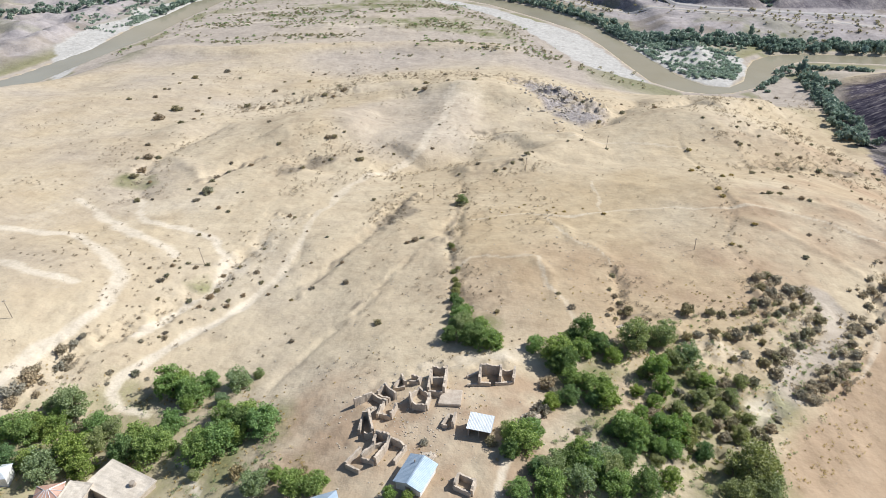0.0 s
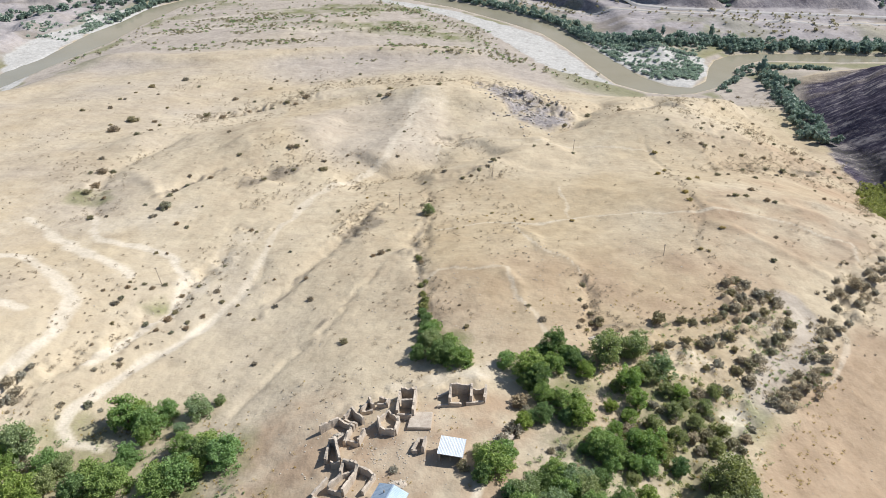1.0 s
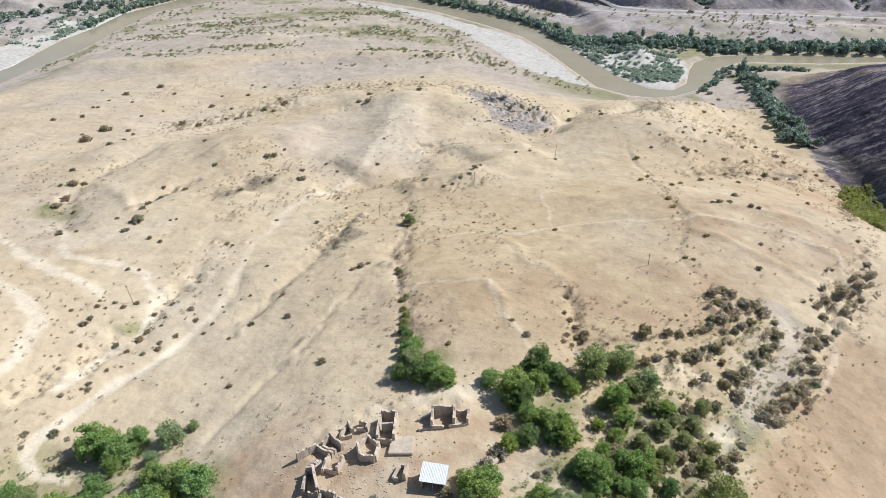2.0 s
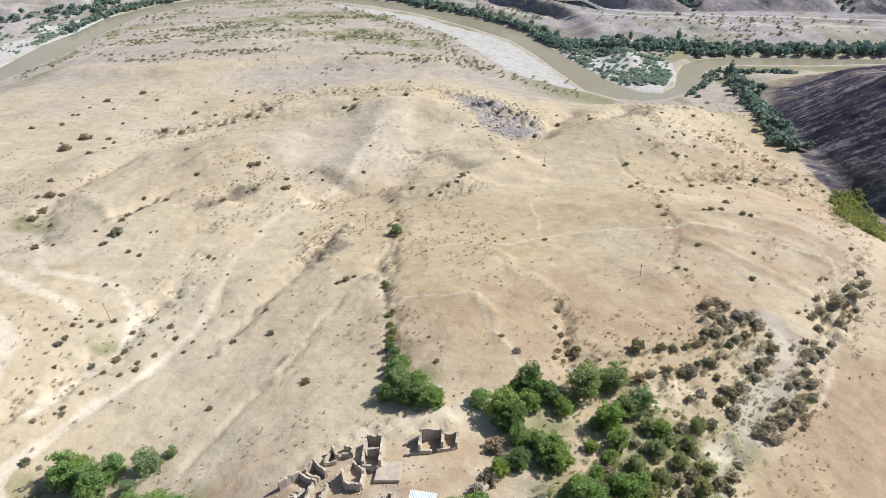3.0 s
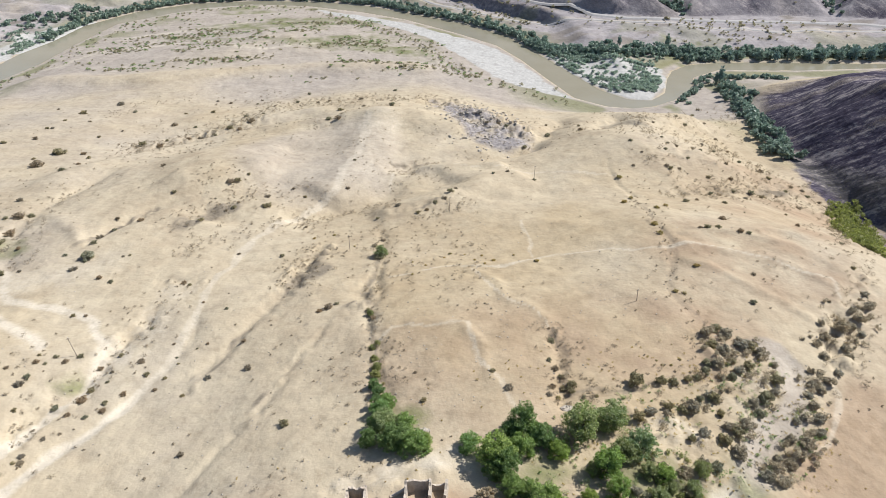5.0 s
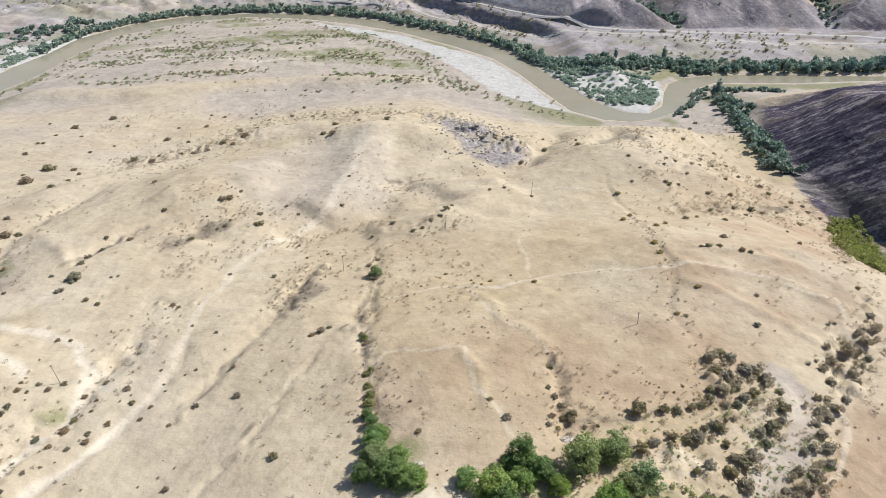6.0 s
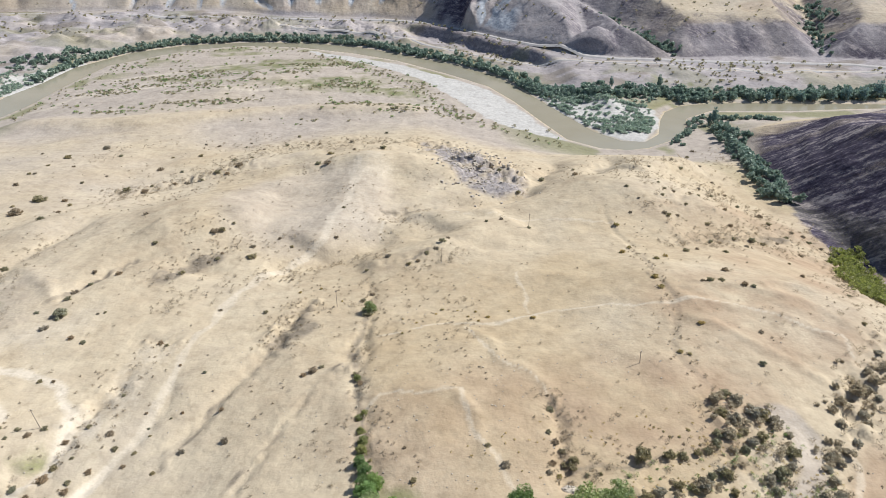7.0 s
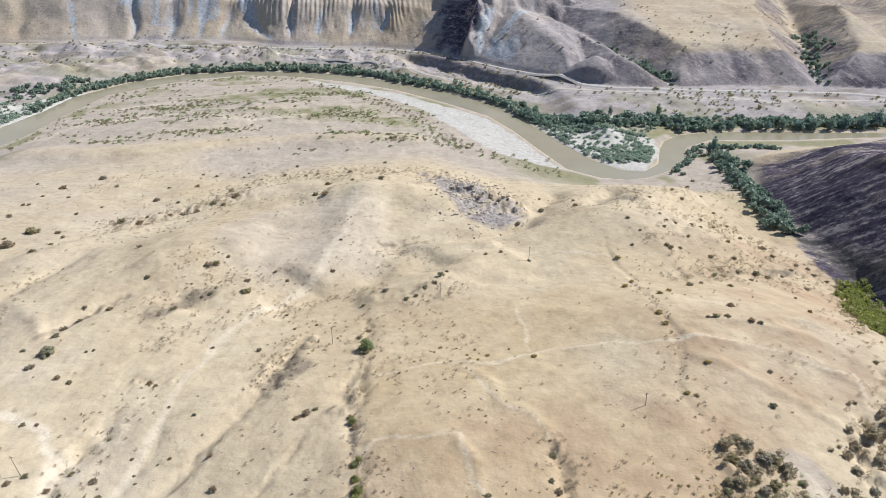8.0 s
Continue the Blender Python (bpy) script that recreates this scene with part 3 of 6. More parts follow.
def ground_marks(x, y, z):
    wob = 0.5 * fbm(x, y, 6, 3, 41)
    wx, wy = x + 2.2 * vnoise(x / 9, y / 9, 51), y + 2.2 * vnoise(x / 9, y / 9, 52)
    d, near, f = river_side(x, y)
    marks = {}
    path = np.zeros(x.shape)
    worn = {"cart": 0.46, "saddle": 0.5, "field": 0.5, "ring": 0.42, "slant": 0.42}
    for name, (line, width) in TRACKS.items():
        faint = 0.42 if name in ("upright", "crest", "terrace", "flat", "bank") else worn.get(name, 0.75)
        path = np.maximum(path, (faint + (0.32 * smooth(175, 150, y) if name == "cart" else 0.0)) * smooth(1.5, 0.5, to_line(wx, wy, line)[0] / width + 0.5 * wob))
    path = np.maximum(path, 0.36 * within(wx, wy, CHALK, 6) * (0.75 + 0.6 * fbm(x, y, 14, 3, 44)))
    pale = smooth(-66, -92, x) * smooth(100, 120, y) * smooth(300, 220, y)
    path = np.maximum(path, pale * (0.1 + 0.24 * fbm(x, y, 16, 4, 46)))
    path = np.maximum(path, 0.5 * smooth(6, 2, to_line(wx, wy, LOW_ROAD)[0]))
    for cx, cy, rx, ry, amount in BARE:
        path = np.maximum(path, amount * smooth(1.25, 0.6, np.hypot((wx - cx) / rx, (wy - cy) / ry)) * (0.9 + 0.5 * fbm(x, y, 5, 3, 47)))
    bed = smooth(5.4, 2.6, to_line(wx, wy, STREAM)[0] / (0.5 + 0.5 * smooth(95, 112, y)) + 2 * wob)
    path = np.maximum(path, 0.18 * bed)
    marks["path"] = path
    gravel = 0.05 * bed
    for ring in SHINGLE:
        gravel = np.maximum(gravel, within(wx, wy, ring, 4))
    marks["gravel"] = gravel
    rock = within(wx, wy, CRAG, 6) * (0.72 + 0.5 * fbm(x, y, 9, 4, 49))
    # purple: shade on the ravine's far wall, put into dark streaked rock colour
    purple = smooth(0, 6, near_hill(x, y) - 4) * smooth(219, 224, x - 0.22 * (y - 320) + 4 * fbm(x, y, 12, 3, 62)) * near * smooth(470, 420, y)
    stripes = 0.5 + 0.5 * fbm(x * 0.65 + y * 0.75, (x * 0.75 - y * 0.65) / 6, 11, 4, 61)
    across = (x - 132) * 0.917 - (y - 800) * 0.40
    # spur, shelf: shade of the crest's west side and road bank, coloured in
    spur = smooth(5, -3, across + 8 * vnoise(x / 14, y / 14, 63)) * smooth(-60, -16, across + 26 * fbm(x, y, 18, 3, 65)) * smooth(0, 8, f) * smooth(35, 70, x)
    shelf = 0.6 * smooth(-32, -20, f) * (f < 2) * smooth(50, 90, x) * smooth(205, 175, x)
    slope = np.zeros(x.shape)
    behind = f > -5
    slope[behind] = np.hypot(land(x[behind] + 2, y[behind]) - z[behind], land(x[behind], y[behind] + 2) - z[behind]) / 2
    # steep eastern faces darkened in colour to carry their shade
    steep_shade = 0.6 * smooth(0.30, 0.5, slope) * smooth(190, 230, x) * (0.8 + 0.4 * fbm(x, y, 20, 3, 64))
    marks["shaded_rock"] = np.clip(np.maximum(np.maximum(purple * (0.34 + 0.75 * stripes), np.maximum(0.6 * spur, 0.6 * shelf)), 0.7 * steep_shade), 0, 1)
    rocky_far = np.exp(-(((x - 120) / 80) ** 2)) * smooth(6, 30, f) * (0.45 + 0.9 * fbm((x + y) * 0.9, (y - x) * 0.25, 16, 4, 71))
    marks["rock"] = np.clip(np.maximum(rock, rocky_far), 0, 1)
    dark = np.zeros(x.shape)
    for ring in SCREES:
        dark = np.maximum(dark, within(wx, wy, ring, 3.5) * (1.0 + 1.0 * fbm(x, y, 5, 3, 48)))
    dark = np.maximum(dark, (~near) * (f < 2) * (d > 12) * 0.75 * smooth(0.15, 0.7, fbm(x * 0.6, y, 22, 5, 84)))
    dark = np.maximum(dark, 0.45 * smooth(1.8, 0.4, to_line(wx, wy, DITCH)[0]))
    for line, wide in FURROWS:
        dark = np.maximum(dark, (0.55 + 0.5 * fbm(x, y, 6, 3, 50)) * smooth(1.4, 0.4, to_line(wx, wy, line)[0] / wide))
    dark = np.maximum(dark, smooth(0.5, 0.95, fbm(x, y, 26, 4, 83)) * 0.3 * near)
    dark = np.maximum(dark, 0.6 * smooth(1.15, 0.6, np.hypot((wx - 46) / 30, (wy - 103) / 20)) * smooth(-0.1, 0.5, fbm(x, y, 6, 4, 85)))
    dark = np.maximum(dark, 0.5 * smooth(1.15, 0.6, np.hypot((wx + 66) / 34, (wy - 100) / 16)) * smooth(-0.1, 0.5, fbm(x, y, 6, 4, 86)))
    marks["dark"] = dark
    flat = near * smooth(70, 10, d) * smooth(0, 6, d) * smooth(14, 6, z)
    green = flat * smooth(-0.1, 0.5, fbm(x, y, 30, 4, 91)) * 0.8
    bands = within(x, y, [(-190, 640), (-140, 770), (-60, 775), (20, 715), (70, 630), (60, 560), (-20, 590), (-100, 640)], 22)
    green = np.maximum(green, (0.66 + 0.35 * fbm(x, y, 7, 3, 94)) * bands * smooth(-0.4, 0.4, fbm(x * 0.35, y, 20, 4, 92)))
    green = np.maximum(green, 0.55 * within(wx, wy, SHINGLE[1], 12) * smooth(-0.3, 0.4, fbm(x, y, 12, 3, 93)))
    glen = smooth(16, 4, np.abs(x - 226 + 0.05 * (y - 300))) * smooth(190, 240, y) * smooth(460, 400, y)
    green = np.maximum(green, 0.35 * glen)
    for cx, cy, r in ((-72, 96, 34), (-45, 96, 22), (38, 105, 17), (55, 92, 20), (8, 134, 9), (-76, 166, 6), (-126, 250, 12), (210, 545, 46), (270, 575, 50), (60, 104, 22), (72, 112, 14)):
        green = np.maximum(green, 0.75 * smooth(1.15, 0.5, np.hypot(wx - cx, wy - cy) / r) * (0.6 + 0.6 * fbm(x, y, 9, 3, 95)))
    green = np.maximum(green, (~near) * smooth(45, 10, d) * smooth(3, 9, d) * 0.8)
    green = np.maximum(green, (~near) * (f < 0) * (d > 0) * 0.5 * smooth(0.1, 0.7, fbm(x * 0.5, y, 26, 4, 96)))
    marks["green"] = green
    red = 0.62 * smooth(1.2, 0.55, np.hypot((wx - 30) / 34, (wy - 152) / 34)) * (0.7 + 0.4 * fbm(x, y, 14, 3, 101))
    red = np.maximum(red, 0.9 * smooth(3, 9, (wx - 78.3) * 0.68 - (wy - 112.2) * 0.73 - 1) * smooth(60, 45, np.hypot(wx - 105, wy - 95)) * smooth(62, 70, wx))
    red = np.maximum(red, 0.9 * smooth(1.2, 0.5, np.hypot((wx + 25) / 16, (wy - 98) / 24)) * (0.75 + 0.5 * fbm(x, y, 8, 3, 102)))
    red = np.maximum(red, 0.8 * smooth(1.2, 0.6, np.hypot((wx - 2) / 26, (wy - 84) / 17)) * (0.7 + 0.5 * fbm(x, y, 6, 3, 103)))
    red = np.maximum(red, 1.0 * smooth(1.2, 0.5, np.hypot((wx - 12) / 18, (wy - 104) / 10)) * (0.7 + 0.5 * fbm(x, y, 5, 3, 104)))
    red = np.maximum(red, 0.8 * smooth(1.2, 0.5, np.hypot((wx + 10) / 24, (wy - 97) / 18)) * (0.6 + 0.6 * fbm(x, y, 5, 3, 106)))
    red = np.maximum(red, 0.7 * smooth(1.2, 0.5, np.hypot((wx - 122) / 40, (wy - 194) / 36)) * (0.8 + 0.5 * fbm(x, y, 10, 3, 110)))
    red = np.maximum(red, 0.8 * smooth(1.2, 0.5, np.hypot((wx - 76) / 36, (wy - 160) / 26)) * (0.7 + 0.4 * fbm(x, y, 12, 3, 107)))
    red = np.maximum(red, 0.5 * smooth(1.2, 0.5, np.hypot((wx - 40) / 12, (wy - 105) / 14)) * (0.6 + 0.6 * fbm(x, y, 5, 3, 108)))
    red = np.maximum(red, 0.7 * near * smooth(110, 150, x) * smooth(340, 280, y) * (0.75 + 0.5 * fbm(x, y, 18, 4, 109)))
    red = np.maximum(red, 0.5 * (f > 0) * smooth(0.0, 0.6, fbm(x, y, 60, 3, 105)))
    red = np.maximum(red, 0.3 * smooth(0, 14, f) * smooth(130, 90, x) * (0.8 + 0.4 * fbm(x, y, 30, 3, 112)))
    marks["red"] = np.clip(red, 0, 1)
    grey = np.maximum(0.9 * (f > -30) * smooth(150, 240, x), 0.5 * smooth(-60, -130, x) * smooth(120, 180, y) * (0.6 + 0.5 * fbm(x, y, 40, 3, 111)))
    grey = np.maximum(grey, 0.95 * near * smooth(12, 5, z) * (d > 0))
    grey = np.maximum(grey, 0.55 * smooth(1.2, 0.65, np.hypot((wx + 18) / 44, (wy - 328) / 54)))
    grey = np.maximum(grey, 0.95 * smooth(12, 4, d) * (d > 0))
    grey = np.maximum(grey, 0.75 * bed)
    marks["far"] = np.clip((~near) * smooth(0, 30, d) * (0.85 + 0.4 * fbm(x, y, 60, 3, 115)) * (1 - 0.75 * smooth(300, 340, x) * smooth(34, 46, f)) * (1 - 0.5 * smooth(2, 12, f) * smooth(130, 90, x)), 0, 1)
    field = smooth(1.15, 0.75, np.hypot((wx - 52) / 56, (wy - 195) / 72)) * smooth(3, 8, x)
    marks["gold"] = np.clip(field * (0.7 + 0.5 * fbm(x, y, 45, 4, 118)) + 0.5 * near * smooth(0.0, 0.7, fbm(x, y, 55, 4, 119)) * smooth(5, 15, z), 0, 1)
    marks["grey"] = np.clip(grey * (1 - 0.8 * ((f > 40) & (x > 300))), 0, 1)
    # pale scree streaks, marked for the blue that stands in for haze
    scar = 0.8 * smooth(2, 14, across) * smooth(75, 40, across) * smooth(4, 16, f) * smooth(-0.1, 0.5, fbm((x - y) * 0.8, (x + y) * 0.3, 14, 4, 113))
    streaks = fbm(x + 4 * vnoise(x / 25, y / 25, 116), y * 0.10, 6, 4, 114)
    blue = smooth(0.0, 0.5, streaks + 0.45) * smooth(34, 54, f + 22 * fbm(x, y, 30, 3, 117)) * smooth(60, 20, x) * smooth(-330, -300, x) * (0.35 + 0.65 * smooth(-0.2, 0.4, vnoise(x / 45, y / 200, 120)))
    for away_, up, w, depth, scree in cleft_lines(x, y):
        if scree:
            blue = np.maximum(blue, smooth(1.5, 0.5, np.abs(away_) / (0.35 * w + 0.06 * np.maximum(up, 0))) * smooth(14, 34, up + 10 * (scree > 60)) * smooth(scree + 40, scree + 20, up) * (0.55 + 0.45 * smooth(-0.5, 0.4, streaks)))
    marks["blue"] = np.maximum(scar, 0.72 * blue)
    return marks


def steps(*stretches):
    """Grid lines: (from, to, step) one after another, with the step easing between them."""
    out = []
    for a, b, s in stretches:
        out.append(np.linspace(a, b, max(int(round((b - a) / s)), 1), endpoint=False))
    return np.concatenate(out + [[stretches[-1][1]]])


XS = steps((-5000, -1200, 380), (-1200, -500, 50), (-500, -300, 5), (-300, -150, 2.6), (-150, -110, 1.4), (-110, 140, 0.85), (140, 200, 1.4), (200, 320, 2.2), (320, 560, 4), (560, 1200, 40), (1200, 5000, 380))
YS = steps((-5000, -300, 470), (-300, 60, 20), (60, 160, 0.85), (160, 260, 1.15), (260, 360, 1.7), (360, 560, 2.3), (560, 830, 3), (830, 1080, 2.6), (1080, 1300, 12), (1300, 2000, 70), (2000, 5000, 500))


GX, GY = np.meshgrid(XS, YS)
HEIGHTS = land(GX.ravel(), GY.ravel()).reshape(GX.shape)


def sheet():
    gx, gy, gz = GX.ravel(), GY.ravel(), HEIGHTS.ravel()
    nx, ny = len(XS), len(YS)
    me = bpy.data.meshes.new("ground")
    me.vertices.add(nx * ny)
    me.vertices.foreach_set("co", np.column_stack([gx, gy, gz]).astype(np.float32).ravel())
    k = (np.arange(ny - 1)[:, None] * nx + np.arange(nx - 1)[None]).ravel()
    quads = np.column_stack([k, k + 1, k + nx + 1, k + nx]).astype(np.int32)
    me.loops.add(quads.size)
    me.loops.foreach_set("vertex_index", quads.ravel())
    me.polygons.add(len(quads))
    me.polygons.foreach_set("loop_start", np.arange(0, quads.size, 4, dtype=np.int32))
    me.polygons.foreach_set("use_smooth", np.ones(len(quads), bool))
    me.update(calc_edges=True)
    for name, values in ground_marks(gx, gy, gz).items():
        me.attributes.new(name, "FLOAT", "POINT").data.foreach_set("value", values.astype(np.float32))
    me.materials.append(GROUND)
    return me


ground = tagged(new("ground", sheet()), "dry straw-coloured hill country with bare tracks and gullies", "ground", kind="structure")


def resampled(line, n):
    p = np.array(line, float)
    s = np.r_[0, np.cumsum(np.hypot(*np.diff(p, axis=0).T))]
    u = np.linspace(0, s[-1], n)
    return np.column_stack([np.interp(u, s, p[:, 0]), np.interp(u, s, p[:, 1])])


def river():
    """The water's level sheet, hidden under the land everywhere but in the river's bed."""
    xs, ys = np.linspace(-1300, 1300, 53), np.linspace(120, 860, 17)
    verts = [(x, y, 0.0) for y in ys for x in xs]
    n = len(xs)
    faces = [(j * n + i, j * n + i + 1, (j + 1) * n + i + 1, (j + 1) * n + i) for j in range(len(ys) - 1) for i in range(n - 1)]
    me = bpy.data.meshes.new("water")
    me.from_pydata(verts, [], faces)
    me.materials.append(WATER)
    return me


water = tagged(new("water", river()), "muddy brown river winding between pale shingle banks", "river", kind="structure")


# ---------------------------------------------------------------- roads beyond the river
def ribbon(name, line, half, lift, mat, n=420):
    """A made-up road bed: crowned top with sloping shoulders that dip into the ground."""
    p = resampled(line, n)
    way = np.gradient(p, axis=0)
    side = np.column_stack([-way[:, 1], way[:, 0]]) / np.hypot(way[:, 0], way[:, 1])[:, None]
    z = land(p[:, 0], p[:, 1])
    z = np.convolve(np.pad(z, 3, "edge"), np.ones(7) / 7, "valid") + lift
    offs = [(-half - 2.5, -1.4), (-half, -0.1), (0, 0.05), (half, -0.1), (half + 2.5, -1.4)]
    verts, faces = [], []
    for k in range(n):
        for o, dz in offs:
            verts.append((*(p[k] + side[k] * o), z[k] + dz))
    for k in range(n - 1):
        for j in range(4):
            a = k * 5 + j
            faces.append((a, a + 5, a + 6, a + 1))
    me = bpy.data.meshes.new(name)
    me.from_pydata(verts, [], faces)
    me.materials.append(mat)
    if me.polygons and me.polygons[len(me.polygons) // 2].normal.z < 0:
        me.flip_normals()
    return me


ROAD_DUST = plain_material("road_dust", (0.33, 0.305, 0.285), (0.43, 0.40, 0.375), 0.15, relief=0.05)
tagged(new("road", ribbon("road", FAR_ROAD, 2.8, 0.5, ROAD_DUST)), "pale grey gravel road along the foot of the slopes", "road", kind="structure")
tagged(new("road", ribbon("road", LOW_ROAD, 1.6, 0.3, ROAD_DUST)), "narrow pale dirt road above the river woods", "road", kind="structure")
# where the shrubs and trees stand: x, y, width (and kind)
HILLSIDE_SHRUBS = [(-187.9, 384.7, 4), (-175.3, 392.6, 4), (-177.6, 413.4, 3.4), (-174.4, 413.1, 2.9), (-152.7, 366, 8.2), (-140.6, 364.1, 4.4),
    (-135.4, 356.4, 2.9), (-155.4, 345, 8.5), (-161.8, 357, 2.6), (-140, 292.7, 3.7), (-173.5, 429.2, 3), (-188.5, 458.3, 2.8), (-169.2, 447.1, 5.8),
    (-158.6, 426.3, 2.6), (-136.8, 273, 2.9), (-132.5, 274.3, 6.4), (-129.2, 276.5, 4.1), (-129.8, 260, 5.6), (-129.5, 252, 4.9),
    (-121.4, 247.2, 2.7), (-119, 228.1, 4), (-113.3, 229, 2), (-137.6, 329.9, 4.1), (-136.2, 345.3, 2.8), (-144.1, 397.4, 2.8), (-153.1, 466.6, 6.4),
    (-139.1, 448.7, 3.5), (-136.1, 411.4, 2), (-75.3, 284.7, 2.8), (-92.6, 265.9, 3)]
RIDGE_SHRUBS = [(-119, 387.9, 5.4), (-109.9, 388.6, 5.3), (-107.5, 394.6, 2.3), (-110, 423.1, 5.7), (-108.5, 447.3, 2.6), (-96.3, 397.5, 3.9),
    (-96.6, 417.9, 2.8), (-90.7, 401.9, 3.9), (-91.5, 447.4, 3.8), (-93.6, 474, 2.7), (-82.2, 400, 3.1), (-84.4, 469.4, 3.6), (-75, 408.4, 4.7),
    (-69.1, 406.4, 3.5), (-69.1, 432.7, 4.1), (-63.7, 416.1, 5.5), (-66.5, 465.9, 2.2), (-64.8, 476.3, 2.7), (-59, 436.2, 2.5), (-54, 455.3, 2.6),
    (-47.8, 407.7, 1.9), (-87.5, 317.1, 2.8), (-39.9, 461.9, 3.5), (-26.4, 455.7, 3.4), (-33.7, 483.9, 3.6), (-19.1, 459, 2.6), (-10.6, 421.2, 4.7),
    (1.7, 453.8, 4.2), (20.8, 422.7, 5.5), (3.4, 423.7, 2.4), (25.3, 477.8, 3.1)]
SADDLE_SHRUBS = [(-91.2, 257.3, 2.4), (-95.1, 252.8, 3.6), (-95.2, 246.9, 3.1), (-53.9, 292.4, 4.5), (-51.2, 293.8, 3.9), (-38, 283.4, 3.3),
    (-37.2, 274.6, 4.8), (-53.5, 272.7, 2.1), (-50.4, 274.7, 2.7), (-49.3, 279, 1.6), (-60.7, 262, 3.1), (-58.5, 280.8, 1.4), (-47, 298.1, 2),
    (-83.4, 263.7, 3.2), (-51, 299.8, 1.4), (-28, 290.5, 2.2), (-22.9, 284.2, 2.2), (-4.8, 287.5, 2.2), (-1.8, 313.8, 2.1), (-10.9, 380.7, 5),
    (-16, 384.7, 4.3), (77.7, 376.6, 3.2), (79.3, 363.7, 3.5), (69.5, 367.2, 3.5), (83.4, 336.5, 3.3), (108, 386.8, 2.6), (100.8, 357.1, 4.2),
    (113.3, 341.3, 4), (119, 361.5, 2.8), (37, 313.4, 2.4)]
VALLEY_SHRUBS = [(-93.8, 235.9, 6.4), (-95.6, 227.7, 3.4), (-102.3, 238.7, 2), (-84.7, 220.2, 2.8), (-80.3, 217.4, 2.3), (-56.7, 214.1, 2.6),
    (-54.4, 211.9, 1.9), (-81.7, 235.1, 1.5), (-79.6, 235.7, 1.5), (-47.7, 200.2, 1.4), (-39.8, 194.8, 1.4), (-42.3, 233.4, 1.6),
    (-26.7, 228.3, 2.2), (-32.5, 178.2, 2.2), (-84.5, 197.1, 1.9), (-80.9, 196.8, 1.7), (-80.7, 175.3, 2), (-77.8, 173.1, 2.7), (-74.8, 175.7, 2.3),
    (-90.6, 170, 1.8), (-83.9, 166, 2.7), (-84.7, 163.1, 3.4), (-65.2, 176.9, 1.9), (-69.1, 172, 2.3), (-65.3, 165.5, 1.5), (-65.2, 169.5, 1.5),
    (-56.1, 167.9, 2.2), (-58.8, 173.2, 2.3), (-60.3, 189.3, 1.8), (-51.9, 180.1, 1.3), (-50.2, 174.8, 1.1)]
GULLY_SHRUBS = [(-49, 171.8, 1.1), (-60, 160.7, 2.2), (-68.4, 162.8, 2.6), (-69.3, 158.8, 4), (-63.5, 157.5, 2.1), (-63.2, 154.9, 2.5),
    (-51.2, 166, 1.6), (-52.8, 162, 1.8), (-45.2, 158.6, 1.7), (-39.8, 164.4, 2.1), (-45.1, 177.2, 1.1), (-42.5, 178.8, 1.3), (-85.1, 175.8, 1.4),
    (-84.6, 172.5, 2.3), (-82.3, 172.1, 1.6), (-29.5, 165.2, 3.1), (-74.5, 156.3, 2.5), (-75.7, 140.5, 2.1), (-17.6, 139.5, 3.3), (-40.6, 137, 2.2),
    (-82.3, 154.2, 1.8), (-70.9, 153.8, 2.1), (-66.5, 152.6, 1.8), (-73.3, 145.9, 1.6), (-76.7, 138.6, 1.4), (-84.2, 144.8, 1.4)]
PLATEAU_SHRUBS = [(57.8, 286.1, 2.2), (64.5, 288.2, 2.2), (75.2, 282.2, 2.2), (15.2, 261.4, 3), (22.6, 253.8, 2.4), (26.1, 255.4, 2.5),
    (29.9, 260.1, 3), (33.7, 262.5, 2.5), (36.6, 267.5, 3.6), (39.5, 271.3, 2.1), (7, 255.1, 2), (-20.8, 256.4, 2), (5.3, 230.8, 2.7),
    (8.5, 235.7, 2.3), (6.6, 219.9, 5.1), (3.6, 179.2, 2.5), (2.5, 183.7, 2.2), (-9.3, 188.1, 3.8), (-6.8, 189.7, 1.9), (-11.8, 186.8, 2.3),
    (31.6, 146.9, 1.9), (34.4, 140.9, 2.7), (14.4, 139.4, 2.1), (13.3, 150, 1.3), (49.3, 159.1, 2.7), (49.9, 163.5, 1.2), (46.5, 150.3, 1.9),
    (47.1, 146.8, 2.2), (47.9, 144.2, 2.2), (44.8, 140.7, 2.2), (47.6, 140.3, 2.2), (43.4, 138.1, 1.8)]
FIELD_TUFTS = [(21.3, 209.1, 1), (27.9, 213.8, 1.1), (30.2, 216.6, 1.3), (34.9, 214.9, 0.8), (40.3, 212.7, 1.1), (37.5, 209.7, 1.2), (40, 205.4, 1),
    (43.4, 208.1, 1.7), (16.5, 202.9, 1), (56.8, 204.5, 1.7), (50.7, 211.1, 1.1), (45.3, 137.1, 1.5), (17.3, 212.7, 1), (5.4, 148.6, 1.3),
    (-9.4, 244.4, 1.4), (-16.7, 242.6, 1.4), (-1.9, 232.3, 1.1), (102.1, 247.8, 3), (106.5, 252.3, 2.1), (110.8, 237.7, 2.5), (115.6, 240.8, 2),
    (110.8, 276.9, 2.8), (102.1, 219.9, 2.8), (100.9, 212.2, 2.2), (102.9, 189.3, 2.1), (91.3, 177.6, 1.9), (93.4, 176.4, 1.6), (71.7, 149.6, 0.7),
    (73.3, 147.9, 0.8), (74.1, 146.1, 0.8), (76.3, 145.9, 1), (79.2, 147.6, 1)]
